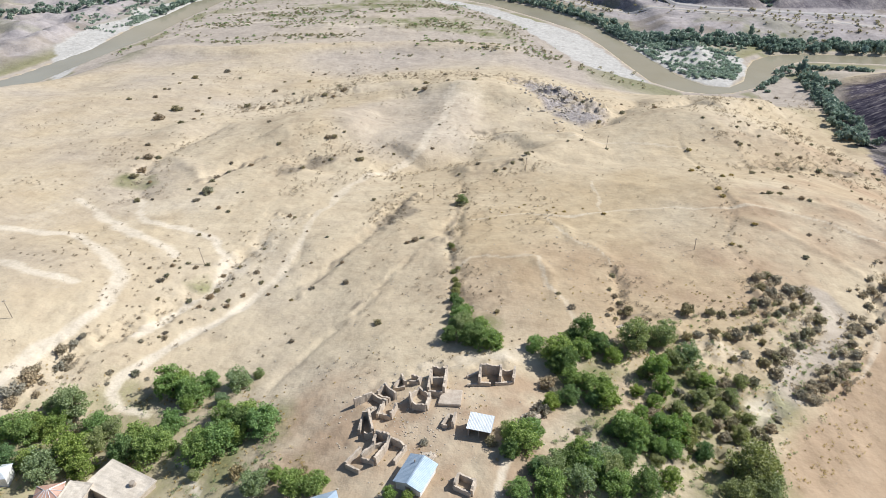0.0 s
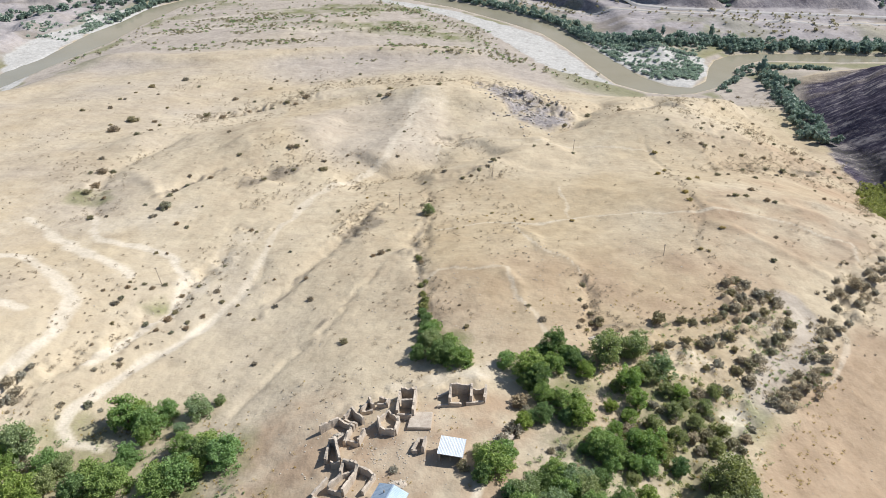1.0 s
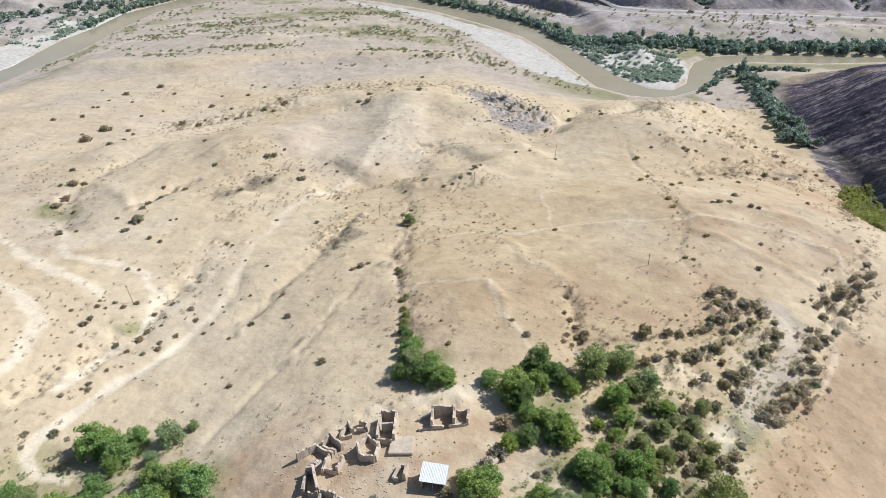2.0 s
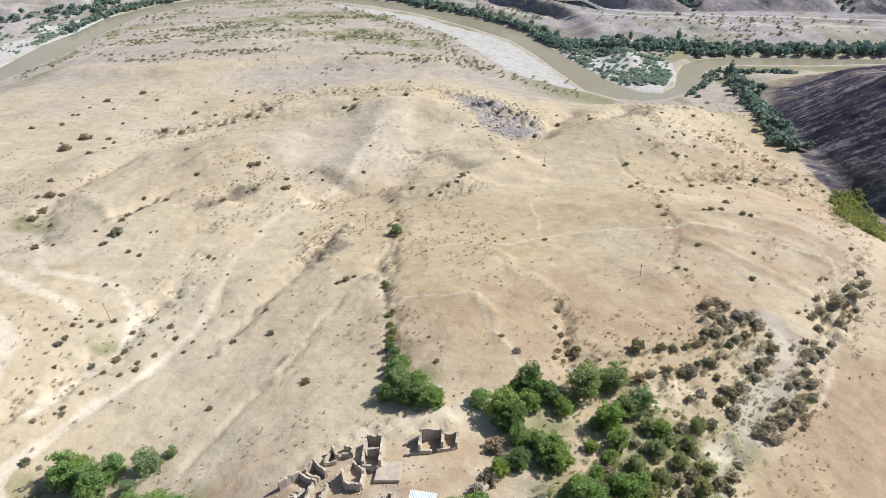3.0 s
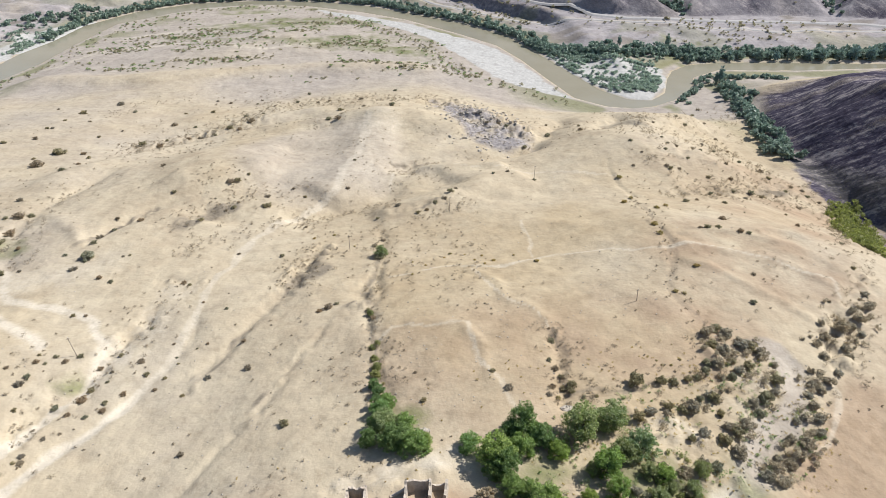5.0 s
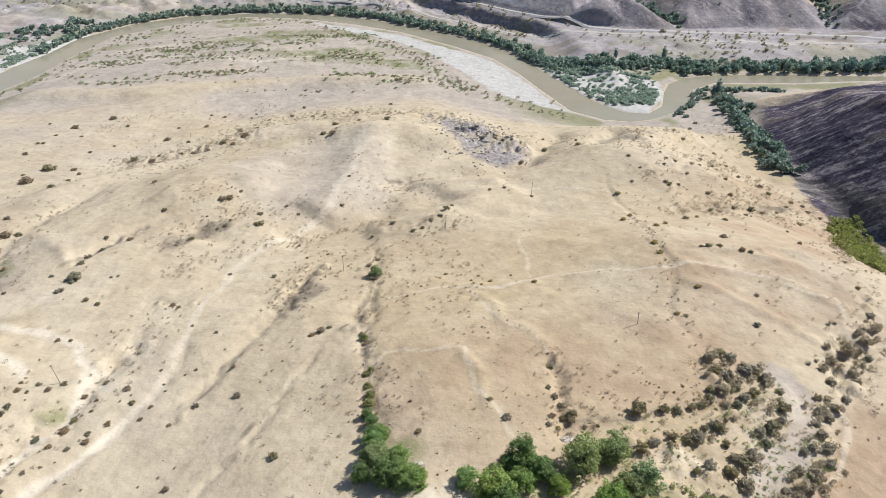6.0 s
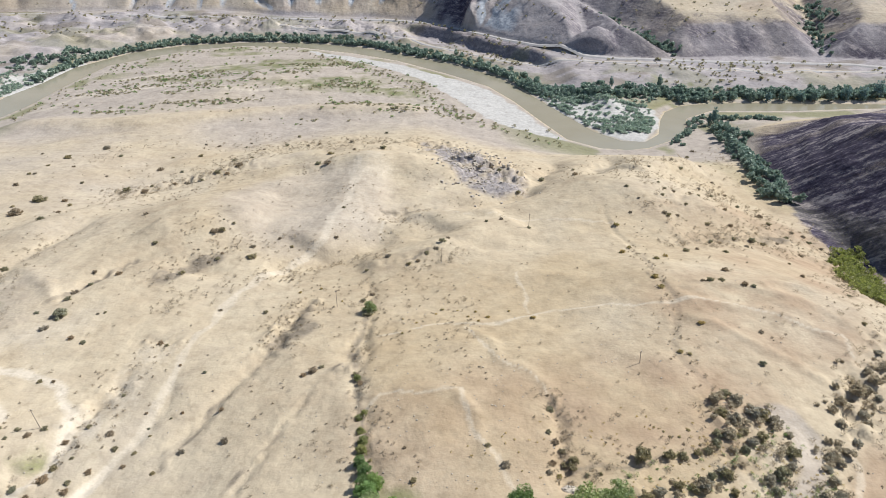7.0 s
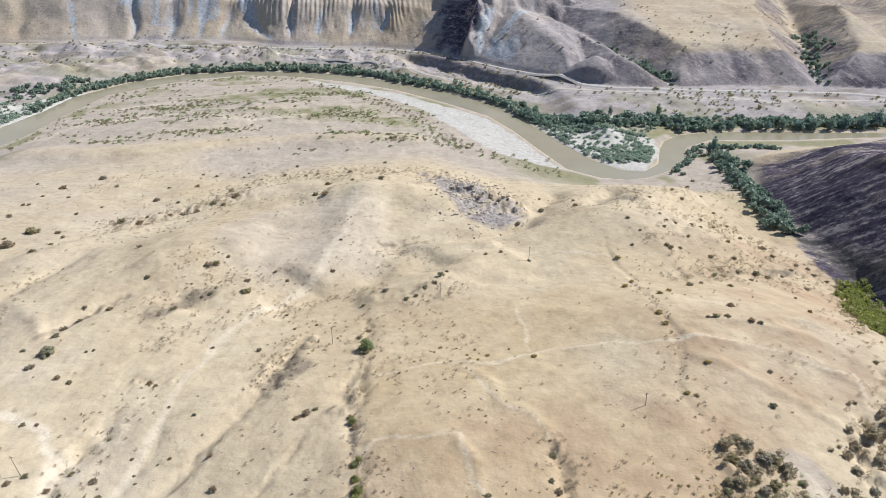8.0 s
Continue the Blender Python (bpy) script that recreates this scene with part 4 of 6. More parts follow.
SPUR_SHRUBS = [(127, 247.5, 3.2), (133, 250.1, 2.1), (143.6, 247.9, 2.7), (129.3, 224, 3.4), (117.7, 212.7, 3.2), (115.4, 213.2, 1.8),
    (121.2, 212.4, 2.8), (128.2, 210, 3.7), (130.4, 208.4, 2.3), (158.8, 258.1, 2.6), (170.7, 264.8, 3), (181.7, 271.1, 2.5), (144.9, 235.4, 1),
    (158.9, 223.3, 2.6), (167.3, 242.3, 1.7), (184.8, 259, 2.4), (165.6, 208.3, 2), (188.8, 242.1, 2.3), (154.8, 187.7, 2.3), (118.6, 183.9, 2.1),
    (111, 169.7, 2.4), (135.4, 170.8, 1.5), (203.2, 279.1, 3.3), (204.2, 285.3, 3), (192, 280.2, 3.2), (198.5, 285.9, 3), (188.1, 288.6, 3.3),
    (191.8, 302.2, 4.7), (165.9, 266.1, 3.6), (206.8, 275.3, 2.6)]
SLOPE_SHRUBS = [(141.5, 301.3, 2.5), (135.1, 284.6, 2.9), (136.1, 282.3, 3.5), (140.5, 283.1, 2.4), (148.5, 292.4, 2.5), (160.8, 313.3, 2.6),
    (158.9, 302.2, 2.6), (200.6, 378.6, 2.8), (175.6, 319.3, 2.7), (175.5, 331.5, 2.8), (151.5, 277.4, 3), (195.5, 339.6, 2.9), (186.8, 313, 2.7),
    (162.9, 278.2, 3), (158.3, 267.1, 2.9), (149, 261.8, 2.8), (145, 261.4, 2.8), (149.7, 308.1, 3.2), (145.5, 308.8, 2.5), (128.2, 296.9, 1.8),
    (126.6, 308.1, 2.5), (120.7, 286.7, 2), (218.8, 428.6, 3.6), (228.7, 441.1, 3.7), (180.3, 362.2, 3.4), (154.5, 347, 2.5), (146, 316.9, 1.9),
    (197.1, 356.7, 2.7), (181.3, 376.4, 2.7), (166.9, 291.4, 2.8)]
STREAM_SHRUBS = [(90.3, 156.5, 4.3), (93.6, 158.2, 4.3), (95.5, 155.8, 5.1), (89.3, 151.7, 4.5), (91.3, 149.5, 4.5), (92.1, 145.8, 3.7), (87.6, 144.5, 4.8),
    (85.4, 145.1, 3.6), (97.9, 151.2, 5.8), (99.8, 150.1, 5.1), (101.1, 147.7, 4.6), (95.1, 143.6, 4.1), (92.2, 142.3, 3.3), (89.3, 140.3, 3.3),
    (102.9, 144.5, 3.1), (100.5, 138.7, 4.5), (98, 135.5, 3.6), (94.4, 133.4, 5.1), (90.9, 132.3, 4), (90.8, 129.6, 3.9), (86.2, 126.6, 4.2),
    (83.1, 124.7, 4.8), (81.6, 126.3, 3.7), (79.3, 122.6, 4.4), (80.9, 119.4, 5.7), (81.6, 130, 3.1), (81.5, 135.1, 3.9), (78.4, 133.8, 3.1),
    (75.7, 131.8, 4.5), (73.3, 131.4, 3.7), (81.8, 141.5, 3.2), (83.7, 142.5, 3.6)]
BANK_SHRUBS = [(107.3, 135.2, 2.9), (106.3, 131.9, 3.9), (104.9, 127.9, 4.2), (103.4, 124.3, 3.8), (109.9, 138.5, 3.7), (111.3, 136.6, 3.3), (114.9, 140.1, 3.8),
    (99.5, 127.6, 2.7), (101.5, 128.6, 2.4), (98.4, 121.2, 4.4), (94.9, 118.5, 4), (91.9, 116.7, 3.9), (95.3, 123, 4), (90.2, 118.9, 3.3),
    (87.5, 116.2, 3.6), (85.1, 114.2, 4.1), (87.6, 112.3, 4.1), (114.1, 141.9, 2.2), (112.2, 142.9, 2.6), (119.8, 142.5, 3.5), (126.3, 160.9, 2.8),
    (124.6, 156, 4), (130.8, 158.7, 6.2), (134.7, 159.6, 4.6), (128.1, 151.5, 3.6), (127.3, 148.8, 3.2), (139.3, 166.1, 3), (138.7, 162, 5),
    (136.2, 156.9, 3.4), (146.2, 168.3, 4), (149, 174.2, 4), (119.3, 148.2, 3.9), (120, 152.7, 3.2)]
FENCE_SHRUBS = [(48.9, 138.8, 1.8), (51.2, 136.5, 1.5), (54.2, 136.7, 1.2), (65, 139.9, 5), (71.2, 140.1, 3.2), (74.3, 140.1, 2.9), (78.2, 140.4, 2.3),
    (80.7, 140.9, 2.3), (49.3, 140.6, 2.8)]
GREY_SHRUBS = [(23.7, 110.2, 4.4), (21.2, 101.6, 4.2), (18.4, 98.2, 4.3), (24.7, 108.3, 2.3), (30.4, 96.7, 2.4), (27.9, 95.9, 1.9)]
HAMLET_SHRUBS = [(61.3, 128.8, 3.3), (64.8, 130.4, 3), (69.6, 131.3, 2.8), (75, 131.9, 4.7), (81.8, 134, 3.2), (71.2, 116.7, 3.5), (73.4, 115.2, 3.8),
    (74.8, 124.1, 3.3), (71.6, 123.1, 2.1), (66.2, 114.6, 3.7), (62.3, 111.5, 3.1), (61.9, 115.9, 2.8), (65, 109.4, 3.4), (66.5, 108.1, 2.5),
    (60.9, 104.2, 3), (57.1, 106.1, 2.7), (55.9, 108.5, 3.3), (53.9, 110.1, 2.7), (51.4, 104.4, 3.2), (52.5, 102, 3.4), (54.8, 101.3, 2.9),
    (59.9, 101.2, 3.8), (63.7, 102.6, 3.8), (60.8, 98.5, 3.2), (68.5, 100.3, 4.1), (72.7, 102.4, 3.4), (69.8, 98.9, 3), (45.8, 102.4, 3.4),
    (44.1, 103.2, 2.6), (75.7, 106, 2.9), (9.8, 91.6, 3.1), (-3.9, 92, 2.2), (-41.9, 88.5, 4.2), (-35.9, 88.3, 4.2), (-27.3, 86.1, 3.4), (-72, 125.7, 2),
    (-77.3, 123.6, 2.4)]
WEST_SHRUBS = [(-100.8, 113.3, 6), (-99.6, 117.3, 6.9), (-100.2, 119.9, 6.1), (-99.9, 110.1, 4.8), (-96, 113.5, 2.5), (-96.9, 128.5, 5), (-94.8, 126.9, 4.1),
    (-95.9, 123.9, 4.1), (-94.3, 124.1, 2.6), (-95.2, 131, 4.2), (-93.6, 133.5, 2.4), (-96.9, 117.8, 1.9), (-94.1, 120.8, 1.6), (-83.1, 123.1, 2.2),
    (-82.4, 119.5, 1.6), (-77.2, 123.4, 2.2), (-71.7, 125.3, 1.6), (-74.1, 122.5, 1.6), (-75.3, 138.7, 2.3), (-80.3, 135.7, 2)]
GROVE_FILL = [(33, 81, 7, "b"), (26, 81, 7, "g"), (20, 80, 7.5, "b"), (38, 81, 6.5, "d"), (14, 79, 5.5, "b"), (57, 82, 7, "o"), (63, 83, 8, "o"), (44, 84, 5, "b"),
    (36, 88, 4.5, "d")]
ORCHARD_FILL = [(-68.3, 102.3, 7.6, "b"), (-89.8, 103.5, 6.7, "b"), (-44.2, 105.9, 6.6, "b"), (-57.3, 120, 5.9, "b"), (-89, 113.2, 3.8, "g"),
    (-63.6, 119.5, 6.7, "y"), (-75, 104.9, 5.8, "g")]
HEDGE_FILL = [(3.2, 164.2, 2.2, "o"), (3.9, 154.8, 2.9, "o"), (3.1, 147.3, 3.4, "d"), (6.1, 140.4, 4.3, "b"), (3.6, 139.7, 4, "d"),
    (3.2, 132.3, 4.8, "d"), (9.5, 130.9, 5.4, "b"), (6.2, 125.7, 6.2, "d"), (1.6, 127.7, 4.7, "d"), (13.3, 124.8, 4, "b")]
ORCHARD_TREES = [(-66.1, 118.2, 10, "y"), (-60.2, 115.7, 8.1, "b"), (-60.2, 112.1, 4.8, "y"), (-49.9, 119, 7.3, "g"), (-52.5, 113.7, 3.8, "g"),
    (-39.2, 101.7, 8.7, "b"), (-45.4, 103.1, 7.4, "d"), (-45.7, 122.5, 3.3, "g"), (-61.9, 106.8, 5.7, "b"), (-84.9, 108.8, 10, "g"),
    (-86.7, 104.8, 6.6, "y"), (-93.1, 101.7, 8.3, "b"), (-80.9, 97.2, 9.6, "y"), (-77, 94.2, 7.2, "y"), (-83.9, 92.3, 8.7, "g"),
    (-87.8, 94.6, 6.4, "b"), (-62.8, 98.4, 9.5, "b"), (-69.4, 97.5, 7.2, "d"), (-51.6, 95.8, 8.8, "b"), (-47.8, 97.8, 8.8, "b"),
    (-44.9, 99.3, 5.8, "y")]
VILLAGE_TREES = [(-97.1, 101.6, 5.7, "b"), (-62.4, 104.6, 4.7, "b"), (-53.5, 100, 6, "b"), (-36.6, 84, 6.7, "g"), (-29, 83, 6.5, "b"),
    (-24.5, 82.8, 5.7, "b"), (-33.2, 86.6, 4, "y"), (-9.9, 78.9, 3.2, "y"), (-6.5, 78.3, 2.9, "b"), (-51.2, 89.6, 2.9, "g"),
    (-77.2, 100.8, 7.4, "g"), (-90, 109.4, 5.8, "g"), (-78.5, 105.6, 6.6, "b"), (-50, 107.5, 6.1, "b"), (-92.5, 93.8, 6.5, "d")]
HEDGEROW_TREES = [(4.3, 143.9, 4.1, "d"), (4.6, 136.7, 5.5, "b"), (5.2, 131.2, 7, "g"), (7.6, 126.7, 7.7, "d"), (11.2, 124.1, 6.4, "b"),
    (3.5, 151.7, 3.2, "o"), (3.5, 158.9, 2.5, "o"), (7.3, 221.5, 5.2, "o"), (2.9, 181.2, 2.4, "o"), (4.4, 165.4, 2.2, "o")]
GROVE_TREES = [(22.4, 123.7, 5.4, "b"), (27.1, 119.4, 9.6, "b"), (31.7, 126.4, 5, "d"), (34.6, 127.3, 7.6, "d"), (36.8, 124.2, 5, "b"), (38, 123.3, 6.2, "d"),
    (40.6, 119.6, 5.4, "y"), (46.7, 124.9, 10.2, "g"), (54.6, 128, 8.3, "g"), (32.8, 121.2, 6.1, "b"), (28.6, 116.4, 6.7, "d"), (25.8, 115.6, 4.8, "d"),
    (29, 111.8, 5, "b"), (32.1, 110.9, 4.6, "b"), (34.5, 107.4, 7.7, "b"), (35.8, 105, 6.8, "y"), (27.9, 105.5, 5.2, "d"), (25.3, 104.9, 3.7, "d"),
    (23.3, 103.3, 4.5, "y"), (32.7, 104.8, 3.7, "d"), (37.9, 96.3, 7.3, "b"), (15.3, 91.5, 8.1, "b"), (17.8, 93.7, 6.2, "b"), (13.3, 88.7, 4.5, "d"),
    (12.9, 95.3, 3.5, "g"), (39.7, 94.2, 6.6, "b"), (29.5, 87.4, 6, "g"), (34.9, 96.2, 2.9, "b"), (27, 88.8, 6, "b"), (24.5, 86.9, 5.9, "d"),
    (20.9, 85, 6.8, "g"), (28.4, 84.9, 6.8, "b"), (32.6, 84.6, 6.8, "g"), (18.2, 84.9, 5, "d"), (41.9, 93.6, 4.5, "d"), (43.9, 92.3, 4.5, "b")]
RAVINE_TREES = [(49.5, 115.3, 7.6, "y"), (49.9, 110, 5.6, "y"), (46.8, 115.3, 3.7, "o"), (60.9, 113.1, 5.1, "y"), (61.3, 110.5, 3.4, "o"), (54.7, 119, 6.7, "o"),
    (58.5, 120.1, 7.8, "g"), (49, 97, 7.7, "y"), (57.7, 107.8, 4.8, "o"), (38.4, 97.9, 6.2, "b"), (42.4, 101.4, 4.3, "y"), (39.1, 92, 4.9, "b"),
    (62.1, 87.7, 10.6, "o"), (59, 88.8, 5.3, "o"), (66, 89.5, 6.1, "o"), (32.2, 87.3, 5.8, "g"), (43, 89.4, 3.3, "o"), (47, 106, 4.2, "y"),
    (52, 104, 4.5, "o"), (56, 100, 5, "o"), (62, 105, 4.6, "o"), (66, 110, 4.4, "o"), (70, 114.5, 4, "o"), (44, 109, 3.6, "y"), (58, 114, 4.4, "o"),
    (64, 99, 5, "o"), (46, 99, 4.4, "b"), (52, 97, 5, "o"), (42, 97, 4.4, "d"), (68, 104, 3.8, "o"), (54, 93, 4.6, "d"), (47, 92, 4.6, "b")]


# ---------------------------------------------------------------- plants
def floor_at(x, y):
    """Height of the ground's sheet at a place."""
    i, j = int(np.clip(np.searchsorted(XS, x) - 1, 0, len(XS) - 2)), int(np.clip(np.searchsorted(YS, y) - 1, 0, len(YS) - 2))
    u, v = (x - XS[i]) / (XS[i + 1] - XS[i]), (y - YS[j]) / (YS[j + 1] - YS[j])
    a, b = HEIGHTS[j, i] * (1 - u) + HEIGHTS[j, i + 1] * u, HEIGHTS[j + 1, i] * (1 - u) + HEIGHTS[j + 1, i + 1] * u
    return float(a * (1 - v) + b * v)


def mesh_from(name, verts, faces, mat, smooth_faces=False):
    me = bpy.data.meshes.new(name)
    me.from_pydata([tuple(v) for v in np.asarray(verts, float)], [], [tuple(f) for f in faces])
    if smooth_faces:
        me.polygons.foreach_set("use_smooth", np.ones(len(me.polygons), bool))
    me.materials.append(mat)
    me.update()
    return me


def part(name, data, parent, label=""):
    if isinstance(data, bmesh.types.BMesh):
        me = bpy.data.meshes.new(name)
        data.to_mesh(me)
        data.free()
        data = me
    ob = new(name, data)
    ob.parent = parent
    return tagged(ob, label)


def leaf_quads(rng, centres, radii, per, size, flat=0.75):
    """Leaf sprays: small bent quads about each clump's centre, most of them near its outside."""
    n = len(centres)
    c = np.repeat(np.asarray(centres, float), per, axis=0)
    r = np.repeat(np.asarray(radii, float), per)
    out = rng.normal(size=(n * per, 3))
    out /= np.linalg.norm(out, axis=1)[:, None]
    p = c + out * (r * rng.uniform(0.35, 1.0, n * per) ** 0.6)[:, None] * np.array([1, 1, flat])
    a = rng.normal(size=(n * per, 3)) + 0.8 * out
    a /= np.linalg.norm(a, axis=1)[:, None]
    b = np.cross(a, rng.normal(size=(n * per, 3)))
    b /= np.linalg.norm(b, axis=1)[:, None] + 1e-9
    s = size * rng.uniform(0.6, 1.35, n * per)[:, None]
    verts = np.stack([p - a * s * 0.6, p + b * s * 0.42, p + a * s * 0.75, p - b * s * 0.42], 1).reshape(-1, 3)
    faces = np.arange(len(verts)).reshape(-1, 4)
    return verts, faces


def tube(verts, faces, path, radii, sides=6):
    """A tapering limb along a path, added to the lists."""
    path = [Vector(p) for p in path]
    start = len(verts)
    for k, (p, r) in enumerate(zip(path, radii)):
        way = (path[min(k + 1, len(path) - 1)] - path[max(k - 1, 0)]).normalized()
        side = way.cross(Vector((0.31, 0.95, 0.05))).normalized()
        up = side.cross(way)
        for s in range(sides):
            an = 2 * math.pi * s / sides
            verts.append(p + side * (r * math.cos(an)) + up * (r * math.sin(an)))
    for k in range(len(path) - 1):
        for s in range(sides):
            a, b = start + k * sides + s, start + k * sides + (s + 1) % sides
            faces.append((a, b, b + sides, a + sides))


def make_tree(name, kind, seed, height=1.0, spread=0.5, clumps=80, per=26, leaf=0.05, open_low=0.07):
    """A tree about 1 m wide at the crown, to be scaled: trunk with limbs, and a crown of many leaf sprays in uneven clumps."""
    rng = np.random.default_rng(seed)
    tree = new(name)
    lobes = []
    for k in range(13):
        an, rise = k * 2.4 + rng.uniform(-0.5, 0.5), (0.12 + 0.83 * k / 12)
        wide = spread * (0.70 - 1.1 * max(rise - 0.35, 0) ** 2)
        lobes.append((wide * math.cos(an) * rng.uniform(0.5, 0.95), wide * math.sin(an) * rng.uniform(0.5, 0.95), height * (open_low + (0.94 - open_low) * rise), rng.uniform(0.19, 0.31) * 2 * spread))
    centres, radii = [], []
    for k in range(clumps):
        lx, ly, lz, lr = lobes[k % len(lobes)]
        o = rng.normal(size=3)
        o /= np.linalg.norm(o)
        centres.append((lx + o[0] * lr * 0.75, ly + o[1] * lr * 0.75, max(lz + o[2] * lr * 0.7, height * open_low * 0.8)))
        radii.append(rng.uniform(0.06, 0.13) * 2 * spread)
    v, f = leaf_quads(rng, centres, radii, per, leaf)
    part("crown", mesh_from("crown", v, f, LEAVES[kind]), tree)
    verts, faces = [], []
    lean = rng.uniform(-0.05, 0.05, 2)
    fork = height * (open_low + 0.12)
    tube(verts, faces, [(0, 0, -0.06), (lean[0] * 0.5, lean[1] * 0.5, fork * 0.5), (lean[0], lean[1], fork), (lean[0] * 1.4, lean[1] * 1.4, height * 0.75)], [0.045, 0.034, 0.028, 0.008], 7)
    for lx, ly, lz, lr in lobes:
        tube(verts, faces, [(lean[0], lean[1], fork * rng.uniform(0.7, 1.1)), (lx * 0.5, ly * 0.5, (fork + lz) / 2), (lx, ly, lz)], [0.02, 0.012, 0.004], 5)
    part("trunk", mesh_from("trunk", verts, faces, BARK, True), tree, "grey-brown forked trunk")
    return tree


def make_shrub(name, mat, seed, clumps=34, per=30, leaf=0.085, tall=0.62, gaps=0.2):
    """A low bush about 1 m wide, to be scaled: a mesh of twigs and leaves with stems below."""
    rng = np.random.default_rng(seed)
    centres, radii = [], []
    for k in range(clumps):
        an, r = rng.uniform(0, 2 * math.pi), 0.40 * math.sqrt(rng.uniform(0, 1)) * (1 + gaps * math.sin(3 * k))
        centres.append((r * math.cos(an), r * math.sin(an), tall * rng.uniform(0.15, 0.85) * (1 - 1.3 * r * r)))
        radii.append(rng.uniform(0.08, 0.17))
    v, f = leaf_quads(rng, centres, radii, per, leaf, 0.85)
    v[:, 2] = np.maximum(v[:, 2], -0.02)
    shrub = new(name, mesh_from("foliage", v, f, mat))
    verts, faces = [], []
    for k in range(6):
        an = k * 1.05 + rng.uniform(-0.3, 0.3)
        tube(verts, faces, [(0.03 * math.cos(an), 0.03 * math.sin(an), -0.05), (0.14 * math.cos(an), 0.14 * math.sin(an), tall * 0.4), (0.28 * math.cos(an), 0.28 * math.sin(an), tall * 0.8)], [0.018, 0.012, 0.004], 4)
    part("stems", mesh_from("stems", verts, faces, BARK), shrub)
    return shrub


TREE_KINDS = {
    "b": ("walnut_tree", "leafy green broad-crowned walnut tree on the dry slope", [(1, 0.86, 0.5), (2, 0.95, 0.48), (3, 0.8, 0.52)]),
    "d": ("apricot_tree", "dark green dense-crowned fruit tree on dry ground", [(11, 0.9, 0.48), (12, 1.0, 0.46)]),
    "y": ("mulberry_tree", "bright yellow-green leafy mulberry tree", [(21, 0.85, 0.5), (22, 0.95, 0.46)]),
    "g": ("willow_tree", "grey-green loose-crowned willow tree", [(31, 0.8, 0.5), (32, 0.95, 0.48)]),
    "o": ("oleaster_tree", "dull olive-green spreading tree beside the stream bed", [(41, 0.72, 0.52), (42, 0.85, 0.5)]),
}
place_rng = random.Random(7)
TREE_STOCK, FIRST_SPOT, used = {}, {}, set()   # each first plant goes to its own spot once the copies are made
for kind, (name, label, variants) in TREE_KINDS.items():
    TREE_STOCK[kind] = [tagged(make_tree(name, kind, seed, h, s, clumps=150 if kind in "bd" else 130, per=50, leaf=0.035), label, "tree", "trees of the hamlet") for seed, h, s in variants]
for x, y, wide, kind in ORCHARD_TREES + ORCHARD_FILL + VILLAGE_TREES + HEDGEROW_TREES + HEDGE_FILL + GROVE_TREES + GROVE_FILL + RAVINE_TREES:
    stock = place_rng.choice(TREE_STOCK[kind])
    m = pose(x, y, floor_at(x, y) - 0.05, 0, 0, place_rng.uniform(0, 360)) @ Matrix.Diagonal((wide, wide, wide * place_rng.uniform(0.68, 0.92), 1))
    if stock in used:
        copy_thing(stock, m)
    else:
        used.add(stock)
        FIRST_SPOT[stock] = m
for kind in TREE_STOCK:
    for stock in TREE_STOCK[kind]:
        if stock not in used:
            for ob in (*stock.children, stock):
                bpy.data.objects.remove(ob)

SHRUB_KINDS = [("shrub", "olive", "dusty olive-green rounded shrub on the dry slope"), ("thorn_bush", "brown", "brown leafless-looking thorn bush on dry grass"),
               ("scrub_bush", "grey", "grey-brown dry bush with bare twigs"), ("grass_tuft", "straw", "bleached tuft of dry grass and stalks")]
SHRUB_STOCK = {}
for name, mat, label in SHRUB_KINDS:
    SHRUB_STOCK[name] = [tagged(make_shrub(name, DRY[mat], 60 + k + 7 * len(name), tall=0.55 + 0.1 * k), label, "bush", name.replace("_", " ") + "s on the hill") for k in range(2)]


def plant(name, spots, squat=1.0):
    for x, y, wide in spots:
        stock = place_rng.choice(SHRUB_STOCK[name])
        m = pose(x, y, floor_at(x, y) - 0.03, 0, 0, place_rng.uniform(0, 360)) @ Matrix.Diagonal((wide, wide * place_rng.uniform(0.7, 1), wide * squat * place_rng.uniform(0.8, 1.1), 1))
        if stock in used:
            copy_thing(stock, m)
        else:
            used.add(stock)
            FIRST_SPOT[stock] = m


for k, spots in enumerate((HILLSIDE_SHRUBS, RIDGE_SHRUBS, SADDLE_SHRUBS, VALLEY_SHRUBS, GULLY_SHRUBS, PLATEAU_SHRUBS, SPUR_SHRUBS, SLOPE_SHRUBS)):
    plant("shrub", [(x, y, 0.9 * w) for x, y, w in spots[0::2]], 0.72)
    plant("thorn_bush", [(x, y, 0.9 * w) for x, y, w in spots[1::2]], 0.72)
plant("scrub_bush", [(x, y, 0.85 * w) for x, y, w in STREAM_SHRUBS[0::2] + BANK_SHRUBS] + GREY_SHRUBS, 0.95)
plant("shrub", [(x, y, 0.85 * w) for x, y, w in STREAM_SHRUBS[1::2]] + FENCE_SHRUBS, 0.95)
plant("scrub_bush", WEST_SHRUBS, 0.6)
plant("shrub", HAMLET_SHRUBS[0::2], 1.0)
plant("scrub_bush", HAMLET_SHRUBS[1::2], 1.0)
plant("grass_tuft", FIELD_TUFTS, 0.7)
for stock, m in FIRST_SPOT.items():
    stock.matrix_basis = m


